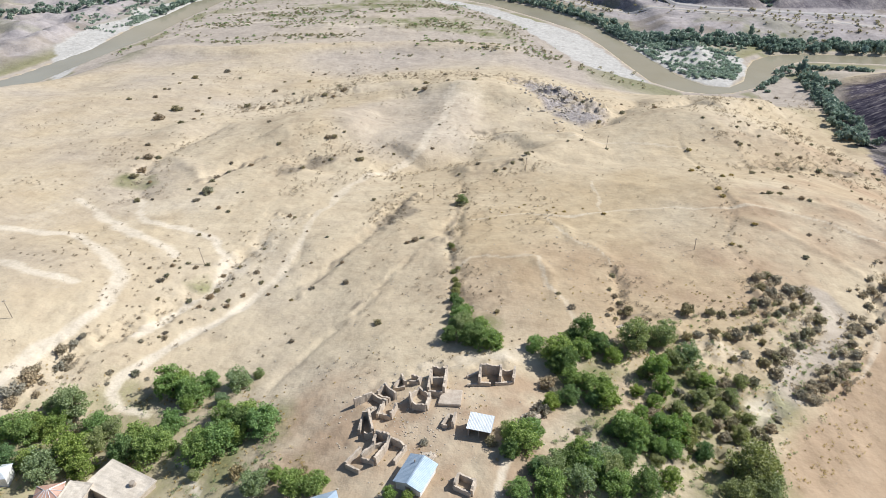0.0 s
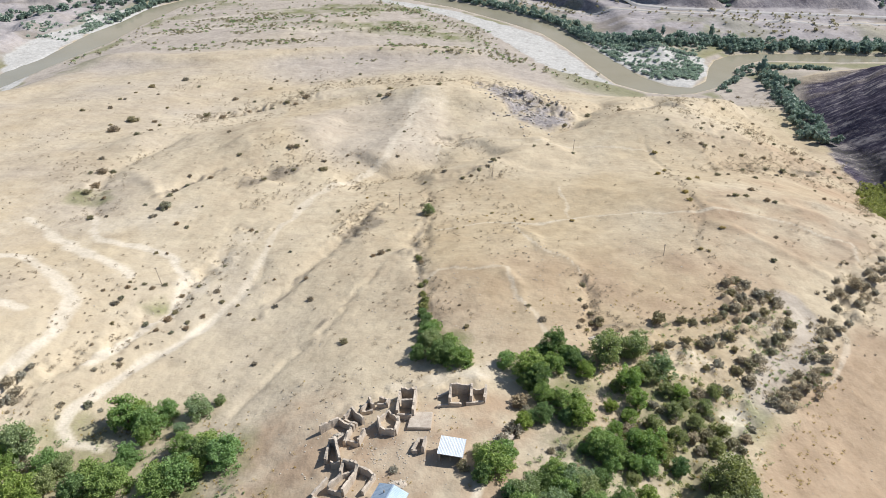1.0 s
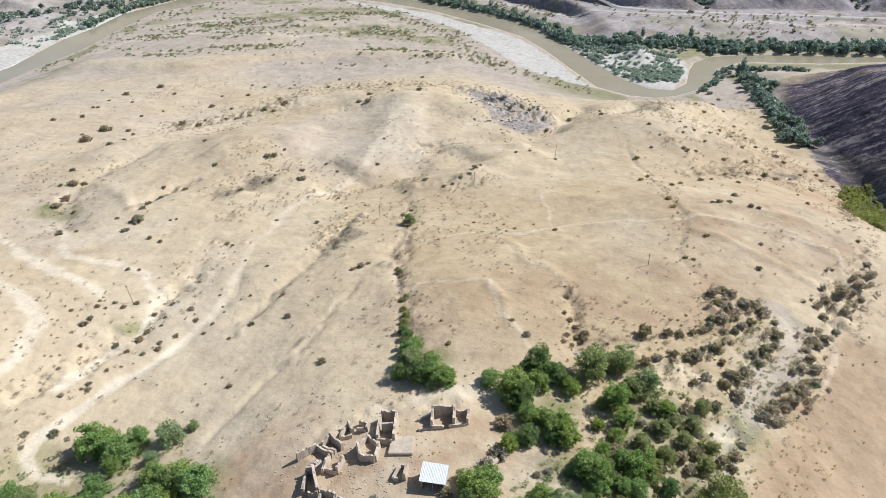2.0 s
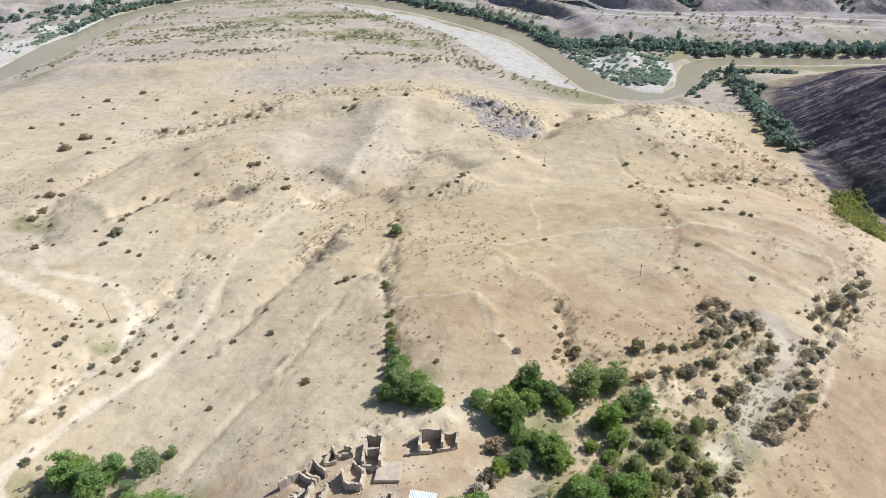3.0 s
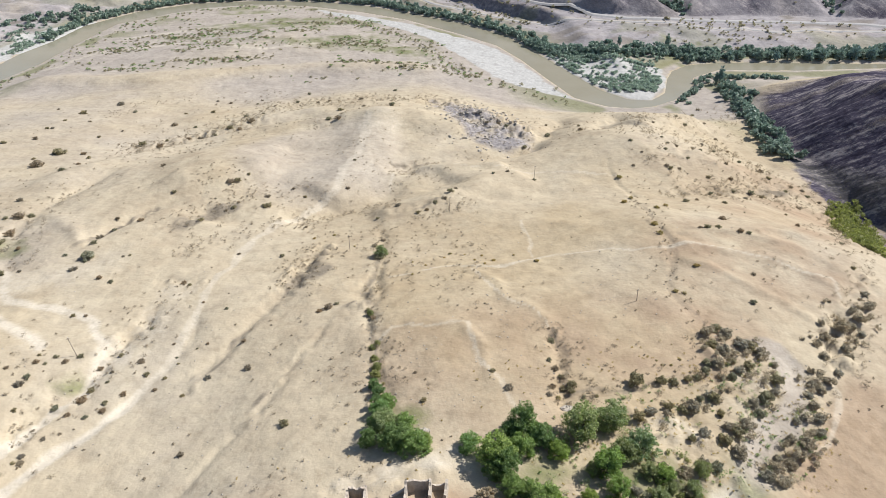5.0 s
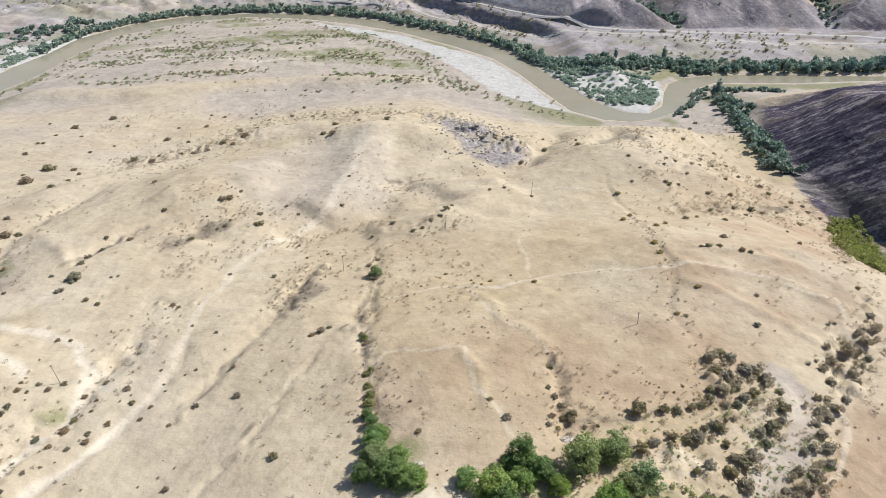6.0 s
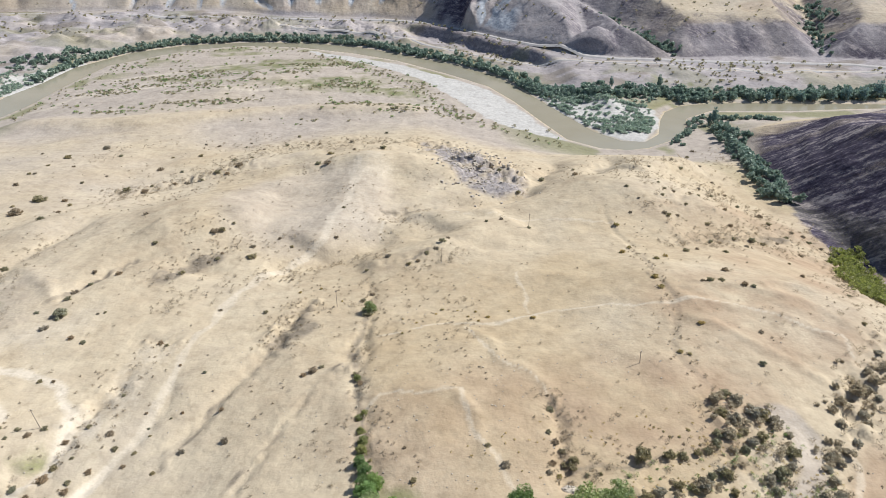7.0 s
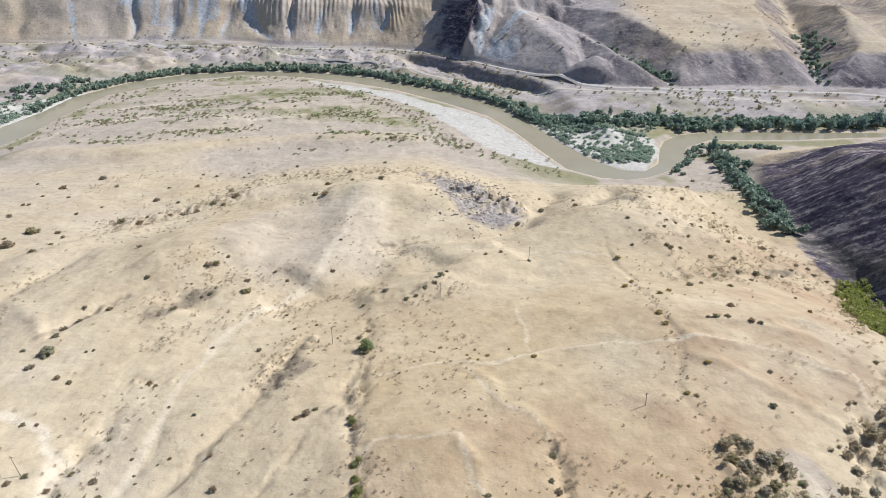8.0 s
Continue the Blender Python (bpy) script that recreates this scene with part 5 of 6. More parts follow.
# ---------------------------------------------------------------- woods and scrub too far or too many to count
def clump_mesh(name, spots, mat, per, leaf, seed, squash=0.8):
    """Many bushes or trees in one mesh; spots: x, y, width, height."""
    rng = np.random.default_rng(seed)
    spots = np.asarray(spots, float)
    z = land(spots[:, 0], spots[:, 1])
    n = len(spots)
    lobes = 4
    idx = np.repeat(np.arange(n), lobes)
    w, h = spots[idx, 2], spots[idx, 3]
    c = np.column_stack([spots[idx, 0] + rng.normal(0, 0.22, n * lobes) * w, spots[idx, 1] + rng.normal(0, 0.22, n * lobes) * w, z[idx] + h * rng.uniform(0.3, 0.72, n * lobes)])
    out = rng.normal(size=(n * lobes * per, 3))
    out /= np.linalg.norm(out, axis=1)[:, None]
    i2 = np.repeat(np.arange(n * lobes), per)
    size = np.column_stack([w * 0.32, w * 0.32, h * 0.34])[i2]
    p = c[i2] + out * size * rng.uniform(0.55, 1.05, (len(i2), 1))
    a = rng.normal(size=(len(i2), 3)) + out
    a /= np.linalg.norm(a, axis=1)[:, None]
    b = np.cross(a, rng.normal(size=(len(i2), 3)))
    b /= np.linalg.norm(b, axis=1)[:, None] + 1e-9
    s = (leaf * rng.uniform(0.6, 1.4, len(i2)) * np.clip(w[i2] / 4, 0.35, 1.3))[:, None]
    v = np.stack([p - a * s * 0.6, p + b * s * 0.45, p + a * s * 0.7, p - b * s * 0.45], 1).reshape(-1, 3)
    me = bpy.data.meshes.new(name)
    me.vertices.add(len(v))
    me.vertices.foreach_set("co", v.astype(np.float32).ravel())
    q = len(v) // 4
    me.loops.add(4 * q)
    me.loops.foreach_set("vertex_index", np.arange(4 * q, dtype=np.int32))
    me.polygons.add(q)
    me.polygons.foreach_set("loop_start", np.arange(0, 4 * q, 4, dtype=np.int32))
    me.update(calc_edges=True)
    me.materials.append(mat)
    return me


far_rng = np.random.default_rng(5)


def along(line, count, spread, wide, tall, shift=0.0):
    """Spots scattered about a bent line, shifted to its left by so many metres."""
    p = resampled(line, count)
    way = np.gradient(p, axis=0)
    side = np.column_stack([-way[:, 1], way[:, 0]]) / np.hypot(way[:, 0], way[:, 1])[:, None]
    p = p + side * (shift + far_rng.normal(0, spread, count))[:, None] + far_rng.normal(0, 2.0, (count, 2))
    w = far_rng.uniform(*wide, count)
    return np.column_stack([p, w, w * far_rng.uniform(*tall, count)])


def dry_land(spots, least=1.0):
    d = river_side(spots[:, 0], spots[:, 1])[0]
    return spots[d > least]


def scattered(ring, count, wide, tall, wish=None):
    """Spots within a ring, thicker where wish(x, y) is high."""
    xs_, ys_ = [p[0] for p in ring], [p[1] for p in ring]
    x, y = far_rng.uniform(min(xs_), max(xs_), count * 8), far_rng.uniform(min(ys_), max(ys_), count * 8)
    keep = inside(x, y, ring)
    if wish is not None:
        keep &= far_rng.uniform(0, 1, len(x)) < wish(x, y)
    x, y = x[keep][:count], y[keep][:count]
    w = far_rng.uniform(*wide, len(x)) * far_rng.uniform(0.6, 1, len(x))
    return np.column_stack([x, y, w, w * far_rng.uniform(*tall, len(x))])


BAR_WOOD = [(143.9, 617), (159.5, 588), (183.5, 587), (201.8, 567), (225.6, 566), (257, 568), (276, 556), (292, 548)]
BAR_EDGE = [(157.8, 572), (167.7, 532), (176, 503), (188.7, 490), (202.6, 493), (218.3, 489)]
EAST_WOOD = [(276, 560), (292, 556), (316, 555), (340, 553), (364, 551), (387, 547), (411, 545), (443, 541), (560, 530)]
POINT_WOOD = [(220.5, 459), (236.5, 475), (251, 493), (267, 507), (276, 505), (291, 501), (307, 497), (318, 486)]
RAVINE_WOOD = [(272, 486), (262, 450), (244, 400), (231, 360), (224, 330)]
RAVINE_LOW = [(214, 272), (211, 262), (203, 244), (190, 225), (180, 212)]
SHORE_SCRUB = [(-31.8, 744), (2.5, 705), (38.4, 656), (63.8, 598), (79.5, 538), (96.8, 511), (122.2, 492), (149.1, 469)]
WEST_WOOD = [(-420, 640), (-350, 690), (-324, 719), (-300, 734), (-284, 761), (-265, 775)]
woods = np.concatenate([
    along(FAR_BANK[6:17], 420, 3.0, (3.0, 6.0), (0.8, 1.2), 5),
    along(FAR_BANK[7:17], 160, 5.0, (2.5, 5.0), (0.7, 1.1), 16),
    along(BAR_WOOD, 240, 6.0, (3.0, 6.5), (0.7, 1.2), 3),
    along(BAR_WOOD[:4], 110, 9.0, (2.0, 5.0), (0.7, 1.1), -4),
    along(EAST_WOOD, 260, 4.0, (3.5, 7.0), (0.8, 1.1), 4),
    along(POINT_WOOD, 100, 2.5, (1.8, 4.0), (0.7, 1.0)),
    along(RAVINE_WOOD, 150, 3.4, (2.6, 5.2), (0.9, 1.3)),
    along(WEST_WOOD, 130, 9.0, (3.0, 6.0), (0.7, 1.0)),
    along([(311, 655), (304, 668), (298, 682), (293, 700)], 46, 4.0, (2.5, 5.0), (0.8, 1.1)),
    along([(293, 700), (282, 730), (270, 765)], 26, 4.0, (1.8, 3.6), (0.7, 1.0)),
    along([(507, 760), (492, 720), (474, 680), (450, 640)], 56, 7.0, (2.5, 6), (0.8, 1.1)),
])
tagged(new("riverside_woods", clump_mesh("riverside_woods", dry_land(woods), FAR_LEAVES, 24, 1.25, 3)), "dense grey-green willow and poplar thickets along the banks", "woods", kind="stuff")
bar = np.concatenate([
    scattered([(160, 575), (184, 571), (220, 552), (238, 531), (228, 500), (206, 486), (190, 490), (178, 505), (165, 545)], 560, (1.0, 4.5), (0.4, 0.7), lambda x, y: 0.1 + 0.9 * smooth(-0.2, 0.4, fbm(x, y, 14, 3, 123))),
    scattered([(-345, 640), (-325, 690), (-290, 750), (-262, 752), (-262, 705), (-285, 650), (-300, 590), (-330, 600)], 260, (1.6, 4.6), (0.4, 0.8), lambda x, y: 0.05 + 0.9 * smooth(-0.1, 0.4, fbm(x, y, 22, 3, 124))),
    scattered([(146, 600), (200, 578), (250, 560), (236, 536), (180, 560)], 260, (1.6, 4.2), (0.5, 0.9), lambda x, y: 0.1 + 0.9 * smooth(-0.2, 0.4, fbm(x, y, 12, 3, 126))),
    along(BAR_EDGE, 110, 2.5, (2.0, 3.6), (0.5, 0.8)),
    along(BAR_EDGE[3:], 60, 3.0, (2.5, 4.0), (0.5, 0.8)),
])
tagged(new("sandbar_thicket", clump_mesh("sandbar_thicket", dry_land(bar), BAR_LEAVES, 22, 0.9, 23)), "pale grey-green tamarisk thicket on the gravel bar", "thicket", kind="stuff")
low_wood = np.concatenate([along(RAVINE_LOW, 240, 3.6, (1.8, 4.0), (0.6, 0.9))])
tagged(new("ravine_thicket", clump_mesh("ravine_thicket", low_wood, LEAVES["o"], 36, 0.6, 4)), "light green thicket filling the bottom of the ravine", "thicket", kind="stuff")


FLAT = [(-240, 600), (-225, 700), (-180, 755), (-110, 785), (-40, 765), (30, 700), (75, 620), (100, 530), (60, 500), (-60, 520), (-200, 560)]
terrace = scattered(FLAT, 1300, (0.9, 4.2), (0.3, 0.55), lambda x, y: smooth(-0.05, 0.6, fbm(x * 0.4, y, 18, 4, 121)) * 0.9 + 0.03)
terrace = np.concatenate([terrace, along(SHORE_SCRUB, 160, 5.0, (1.2, 3.4), (0.5, 0.8), -3), along(NEAR_BANK[4:12], 130, 5.0, (1.2, 3.2), (0.5, 0.8), -14),
                          along([(-200, 640), (-140, 650), (-90, 612), (-36, 618), (40, 590)], 120, 7.0, (1.0, 2.6), (0.5, 0.7))])
terrace = dry_land(terrace)
tagged(new("terrace_scrub", clump_mesh("terrace_scrub", np.concatenate([terrace[0::3], terrace[1::3]]), DRY["olive"], 12, 0.75, 6)), "low grey-brown scrub dotted over the river terrace", "scrub", kind="stuff")
tagged(new("terrace_bushes", clump_mesh("terrace_bushes", terrace[2::3], LEAVES["g"], 12, 0.75, 16)), "low grey-green bushes on the river terrace", "bushes", kind="stuff")
beyond = np.concatenate([
    scattered([(-440, 800), (-430, 960), (-80, 900), (100, 800), (210, 670), (480, 610), (520, 560), (300, 565), (150, 680), (60, 780), (-60, 850), (-260, 850)], 1300, (1.2, 4.4), (0.6, 0.9),
              lambda x, y: 0.15 + 0.7 * smooth(-0.2, 0.6, fbm(x, y, 45, 3, 131))),
    scattered([(-430, 970), (-100, 930), (90, 860), (220, 690), (500, 630), (560, 800), (-430, 1030)], 300, (1.2, 3.4), (0.6, 0.9), lambda x, y: 0.1 + 0.8 * smooth(0.0, 0.6, fbm(x, y, 50, 3, 141))),
    along(FAR_ROAD[2:16], 120, 6.0, (1.5, 4.0), (0.7, 1.0), -7),
])
tagged(new("mountain_scrub", clump_mesh("mountain_scrub", dry_land(beyond, 25), DRY["olive"], 12, 0.95, 8)), "dark scattered bushes on the slopes across the river", "scrub", kind="stuff")

HILL = [(-150, 130), (-230, 330), (-210, 470), (-60, 500), (40, 470), (120, 430), (190, 390), (205, 300), (165, 190), (125, 130), (60, 128), (-40, 112), (-100, 112)]
hill_scrub = np.concatenate([
    scattered(HILL, 2100, (0.45, 2.0), (0.5, 0.8), lambda x, y: 0.05 + 0.8 * smooth(0.1, 0.8, fbm(x, y, 30, 4, 151))),
    scattered([(120, 250), (130, 330), (150, 380), (195, 385), (205, 300), (190, 260)], 380, (1.2, 3.4), (0.6, 0.9), lambda x, y: 0.2 + 0.7 * smooth(-0.2, 0.6, fbm(x, y, 16, 3, 153))),
    scattered([(-110, 395), (-90, 440), (-30, 470), (40, 460), (30, 430), (-40, 425)], 150, (0.9, 2.6), (0.5, 0.8)),
    scattered([(46, 450), (64, 428), (78, 389), (92, 354), (90, 330), (65, 337), (56, 350), (50, 376)], 160, (0.8, 2.4), (0.5, 0.8)),
    along([(-60, 205), (-66, 176), (-80, 145), (-100, 112)], 150, 6.0, (0.6, 1.8), (0.5, 0.8)),
    along([(-124, 376), (-108, 391), (-90, 402), (-74, 409), (-62, 424)], 170, 4.0, (1.0, 3.0), (0.5, 0.8)),
    along([(-70, 425), (-50, 448), (-20, 458), (20, 450), (50, 440)], 150, 8.0, (1.0, 3.0), (0.5, 0.8)),
    along([(212, 355), (221, 376), (230, 410), (238, 442)], 60, 5.0, (1.0, 2.6), (0.5, 0.8)),
    along([(172, 218), (190, 248), (205, 276), (213, 300)], 90, 4.0, (1.0, 2.6), (0.5, 0.8)),
    along([(-100, 470), (-60, 470), (-10, 462), (25, 452)], 70, 8.0, (1.0, 2.6), (0.5, 0.8)),
    along([(14, 306), (24, 313), (38, 316)], 30, 2.0, (0.8, 2.2), (0.5, 0.8)),
    along([(22, 250), (34, 254), (44, 262)], 36, 1.8, (0.8, 2.2), (0.5, 0.8)),
    along([(140, 262), (155, 270), (172, 276), (186, 285)], 60, 3.0, (0.8, 2.2), (0.5, 0.8)),
    along([(-118, 228), (-127, 250), (-130, 272), (-124, 300)], 90, 6.0, (0.8, 2.4), (0.5, 0.9)),
    along([(4, 140), (4, 178), (6, 226), (9, 250)], 110, 2.0, (0.7, 2.0), (0.6, 1.0)),
    along([(-62.5, 230), (-52.8, 244), (-37.7, 254), (-19, 267.7), (-2.3, 273.8), (14.8, 263.7)], 150, 4.0, (0.6, 2.4), (0.6, 0.9)),
    along([(52, 166), (51, 152), (48, 136)], 50, 1.8, (0.7, 2.0), (0.6, 0.9)),
    along([(-24, 204), (-20, 220), (-12, 234)], 130, 4.0, (0.5, 1.6), (0.5, 0.7)),
    along(DITCH, 80, 0.5, (0.4, 1.2), (0.6, 0.9)),
    along([(-70, 255), (-60, 275), (-46, 285), (-20, 290)], 120, 4.0, (0.6, 1.8), (0.5, 0.8)),
    along([(84, 152), (92, 142), (100, 130)], 60, 5.0, (0.8, 2.2), (0.5, 0.8)),
    along([(47, 136), (58.2, 138.6), (68.8, 140.1), (83.9, 141.1)], 60, 0.7, (0.6, 1.6), (0.6, 0.9)),
    along([(120, 140), (128, 152), (142, 160), (150, 180), (165, 205), (185, 235)], 160, 6.0, (0.8, 2.2), (0.5, 0.8)),
])
tagged(new("hill_scrub", clump_mesh("hill_scrub", hill_scrub, DRY["brown"], 11, 0.42, 9)), "small brown thorny scrub strewn over the dry hill", "scrub", kind="stuff")
thicket = np.concatenate([
    along([(93, 158), (97, 151), (102, 146), (100, 138), (94, 133), (86, 127), (80, 122)], 22, 0.6, (1.0, 2.4), (0.6, 0.9)),
    along([(92, 146), (87, 140), (81, 135), (75, 132), (68, 130), (61, 128)], 18, 0.5, (0.9, 2.0), (0.6, 0.9)),
    along([(114, 142), (110, 137), (105, 129), (98, 121), (91, 117), (86, 113)], 34, 0.8, (1.2, 2.6), (0.7, 1.0)),
    along([(124, 152), (129, 158), (138, 163), (148, 172)], 30, 2.4, (0.8, 2.2), (0.6, 0.9)),
    along([(86, 150), (91, 151), (96, 148), (92, 143)], 20, 2.0, (0.8, 2.0), (0.6, 0.9)),
])
tagged(new("streamside_thicket", clump_mesh("streamside_thicket", thicket, DRY["grey"], 40, 0.55, 19)), "grey-brown thorny thicket lining the dry stream bed", "thicket", kind="stuff")
brush = scattered([(44, 98), (45, 118), (58, 124), (72, 118), (70, 106), (60, 94), (52, 86)], 70, (0.8, 2.2), (0.6, 1.0), lambda x, y: 0.15 + 0.85 * smooth(-0.2, 0.4, fbm(x, y, 9, 3, 173)))
tagged(new("olive_brush", clump_mesh("olive_brush", brush, LEAVES["o"], 40, 0.5, 20)), "dense olive-green brush on the stony slope", "brush", kind="stuff")
tufts = np.concatenate([
    scattered([(-40, 72), (-40, 125), (60, 160), (100, 150), (110, 110), (60, 72)], 260, (0.35, 0.9), (0.4, 0.7), lambda x, y: 0.15 + 0.7 * smooth(0.1, 0.7, fbm(x, y, 10, 3, 161))),
    scattered([(30, 80), (34, 120), (90, 150), (112, 140), (95, 100), (60, 78)], 420, (0.5, 1.5), (0.5, 0.8), lambda x, y: 0.2 + 0.7 * smooth(-0.3, 0.5, fbm(x, y, 8, 3, 162))),
    scattered([(-100, 75), (-100, 125), (-40, 115), (-20, 75)], 380, (0.4, 1.2), (0.5, 0.8), lambda x, y: 0.15 + 0.7 * smooth(-0.2, 0.5, fbm(x, y, 9, 3, 163))),
])
tagged(new("dry_tufts", clump_mesh("dry_tufts", tufts, DRY["straw"], 7, 0.38, 12)), "bleached dry weeds and grass tufts round the ruins", "weeds", kind="stuff")
weeds = scattered([(30, 78), (30, 128), (60, 138), (104, 148), (108, 128), (80, 98), (60, 76)], 420, (0.6, 2.0), (0.6, 0.9), lambda x, y: 0.2 + 0.8 * smooth(-0.2, 0.4, fbm(x, y, 9, 3, 171)))
weeds = np.concatenate([weeds, scattered([(14, 74), (18, 90), (30, 100), (44, 92), (46, 74)], 160, (0.8, 2.2), (0.6, 0.9)), scattered([(-100, 80), (-96, 118), (-60, 116), (-34, 96), (-30, 74)], 300, (0.6, 1.8), (0.6, 0.9), lambda x, y: 0.2 + 0.8 * smooth(-0.2, 0.4, fbm(x, y, 9, 3, 172)))])
weeds = weeds[~inside(weeds[:, 0], weeds[:, 1], [(-85, 80), (-85, 92), (-72, 96), (-58, 92), (-56, 80)])]
tagged(new("green_weeds", clump_mesh("green_weeds", weeds, LEAVES["g"], 14, 0.42, 14)), "dull green weeds and saplings under the trees", "weeds", kind="stuff")

# single trees along the far bank
spots = []
for x, y, wide, tall, kind in ((331, 548, 8, 1.0, "g"), (344, 546, 7, 1.0, "d"), (357, 545, 9, 1.0, "g"), (371, 543, 8, 0.9, "d"), (382, 541, 9, 1.0, "g"), (396, 539, 9, 1.0, "d"), (409, 540, 10, 1.0, "g"),
                               (423, 538, 10, 1.0, "g"), (439, 541, 12, 1.1, "g"), (263, 579, 5, 2.2, "d"), (221.3, 582, 4, 2.0, "d"), (307, 552, 6, 1.1, "d"), (270, 494, 5.5, 2.2, "d"), (266, 493, 4.5, 1.8, "d")):
    spots.append(pose(x, y, floor_at(x, y) - 0.1, 0, 0, place_rng.uniform(0, 360)) @ Matrix.Diagonal((wide, wide, wide * tall, 1)))
poplar = tagged(make_tree("poplar_tree", "f", 52, 1.0, 0.5, clumps=90, per=30, leaf=0.06), "grey-green full-crowned tree on the far bank", "tree", "trees on the far bank")
for m in spots[1:]:
    copy_thing(poplar, m)
poplar.matrix_basis = spots[0]


# ---------------------------------------------------------------- the abandoned hamlet
ADOBE = plain_material("weathered_adobe", (0.37, 0.30, 0.235), (0.54, 0.46, 0.37), 0.8, relief=0.12, strength=0.8)
MUD_ROOF = plain_material("mud_roof", (0.48, 0.415, 0.335), (0.62, 0.545, 0.45), 0.5, relief=0.1)
ZINC = plain_material("white_sheet_metal", (0.50, 0.53, 0.55), (0.62, 0.65, 0.67), 0.7, 0.35, 0.15, 0.01, 0.2)
BLUE_METAL = plain_material("blue_sheet_metal", (0.27, 0.35, 0.43), (0.37, 0.44, 0.51), 0.7, 0.4, 0.2, 0.01, 0.2)
RED_METAL = plain_material("rusty_red_metal", (0.42, 0.24, 0.18), (0.55, 0.36, 0.28), 0.9, 0.6, 0.1, 0.01, 0.3)
OLD_WOOD = plain_material("grey_wood", (0.26, 0.215, 0.17), (0.42, 0.36, 0.295), 2.0, stretch=(1, 1, 0.2))
WHITEWASH = plain_material("whitewash", (0.62, 0.60, 0.56), (0.78, 0.76, 0.72), 1.0)
wall_rng = random.Random(3)


def finish(bm, mat, smooth_faces=False):
    bmesh.ops.recalc_face_normals(bm, faces=bm.faces)
    me = bpy.data.meshes.new("shape")
    bm.to_mesh(me)
    bm.free()
    me.materials.append(mat)
    return me


def ruined_wall(p, q, tall, thick=0.6, ragged=0.3):
    """A crumbled wall between two places on the ground: uneven top, bulging faces, foot sunk in the soil."""
    p, q = Vector((*p, 0)), Vector((*q, 0))
    n = max(3, int((q - p).length / 0.45))
    way = (q - p).normalized()
    side = Vector((-way.y, way.x, 0))
    bm = bmesh.new()
    rows, h = [], tall
    for k in range(n + 1):
        c = p.lerp(q, k / n)
        g = floor_at(c.x, c.y)
        h = h * 0.55 + 0.45 * tall * (1 - ragged * abs(wall_rng.gauss(0, 0.8)))
        h = max(h, 0.35 * tall)
        row = []
        for s, lift, slack in ((-1, -0.5, 0.12), (-1, h * 0.55, 0.0), (-1, h, -0.07), (1, h - 0.08, -0.07), (1, h * 0.5, 0.0), (1, -0.5, 0.12)):
            o = s * (thick / 2 + slack + wall_rng.uniform(-0.05, 0.05))
            row.append(bm.verts.new((c.x + side.x * o, c.y + side.y * o, g + lift + (wall_rng.uniform(-0.08, 0.08) if lift > 0 else 0))))
        rows.append(row)
    for a, b in zip(rows[:-1], rows[1:]):
        for k in range(5):
            bm.faces.new((a[k], b[k], b[k + 1], a[k + 1]))
    bm.faces.new(rows[0])
    bm.faces.new(rows[-1][::-1])
    return finish(bm, ADOBE)


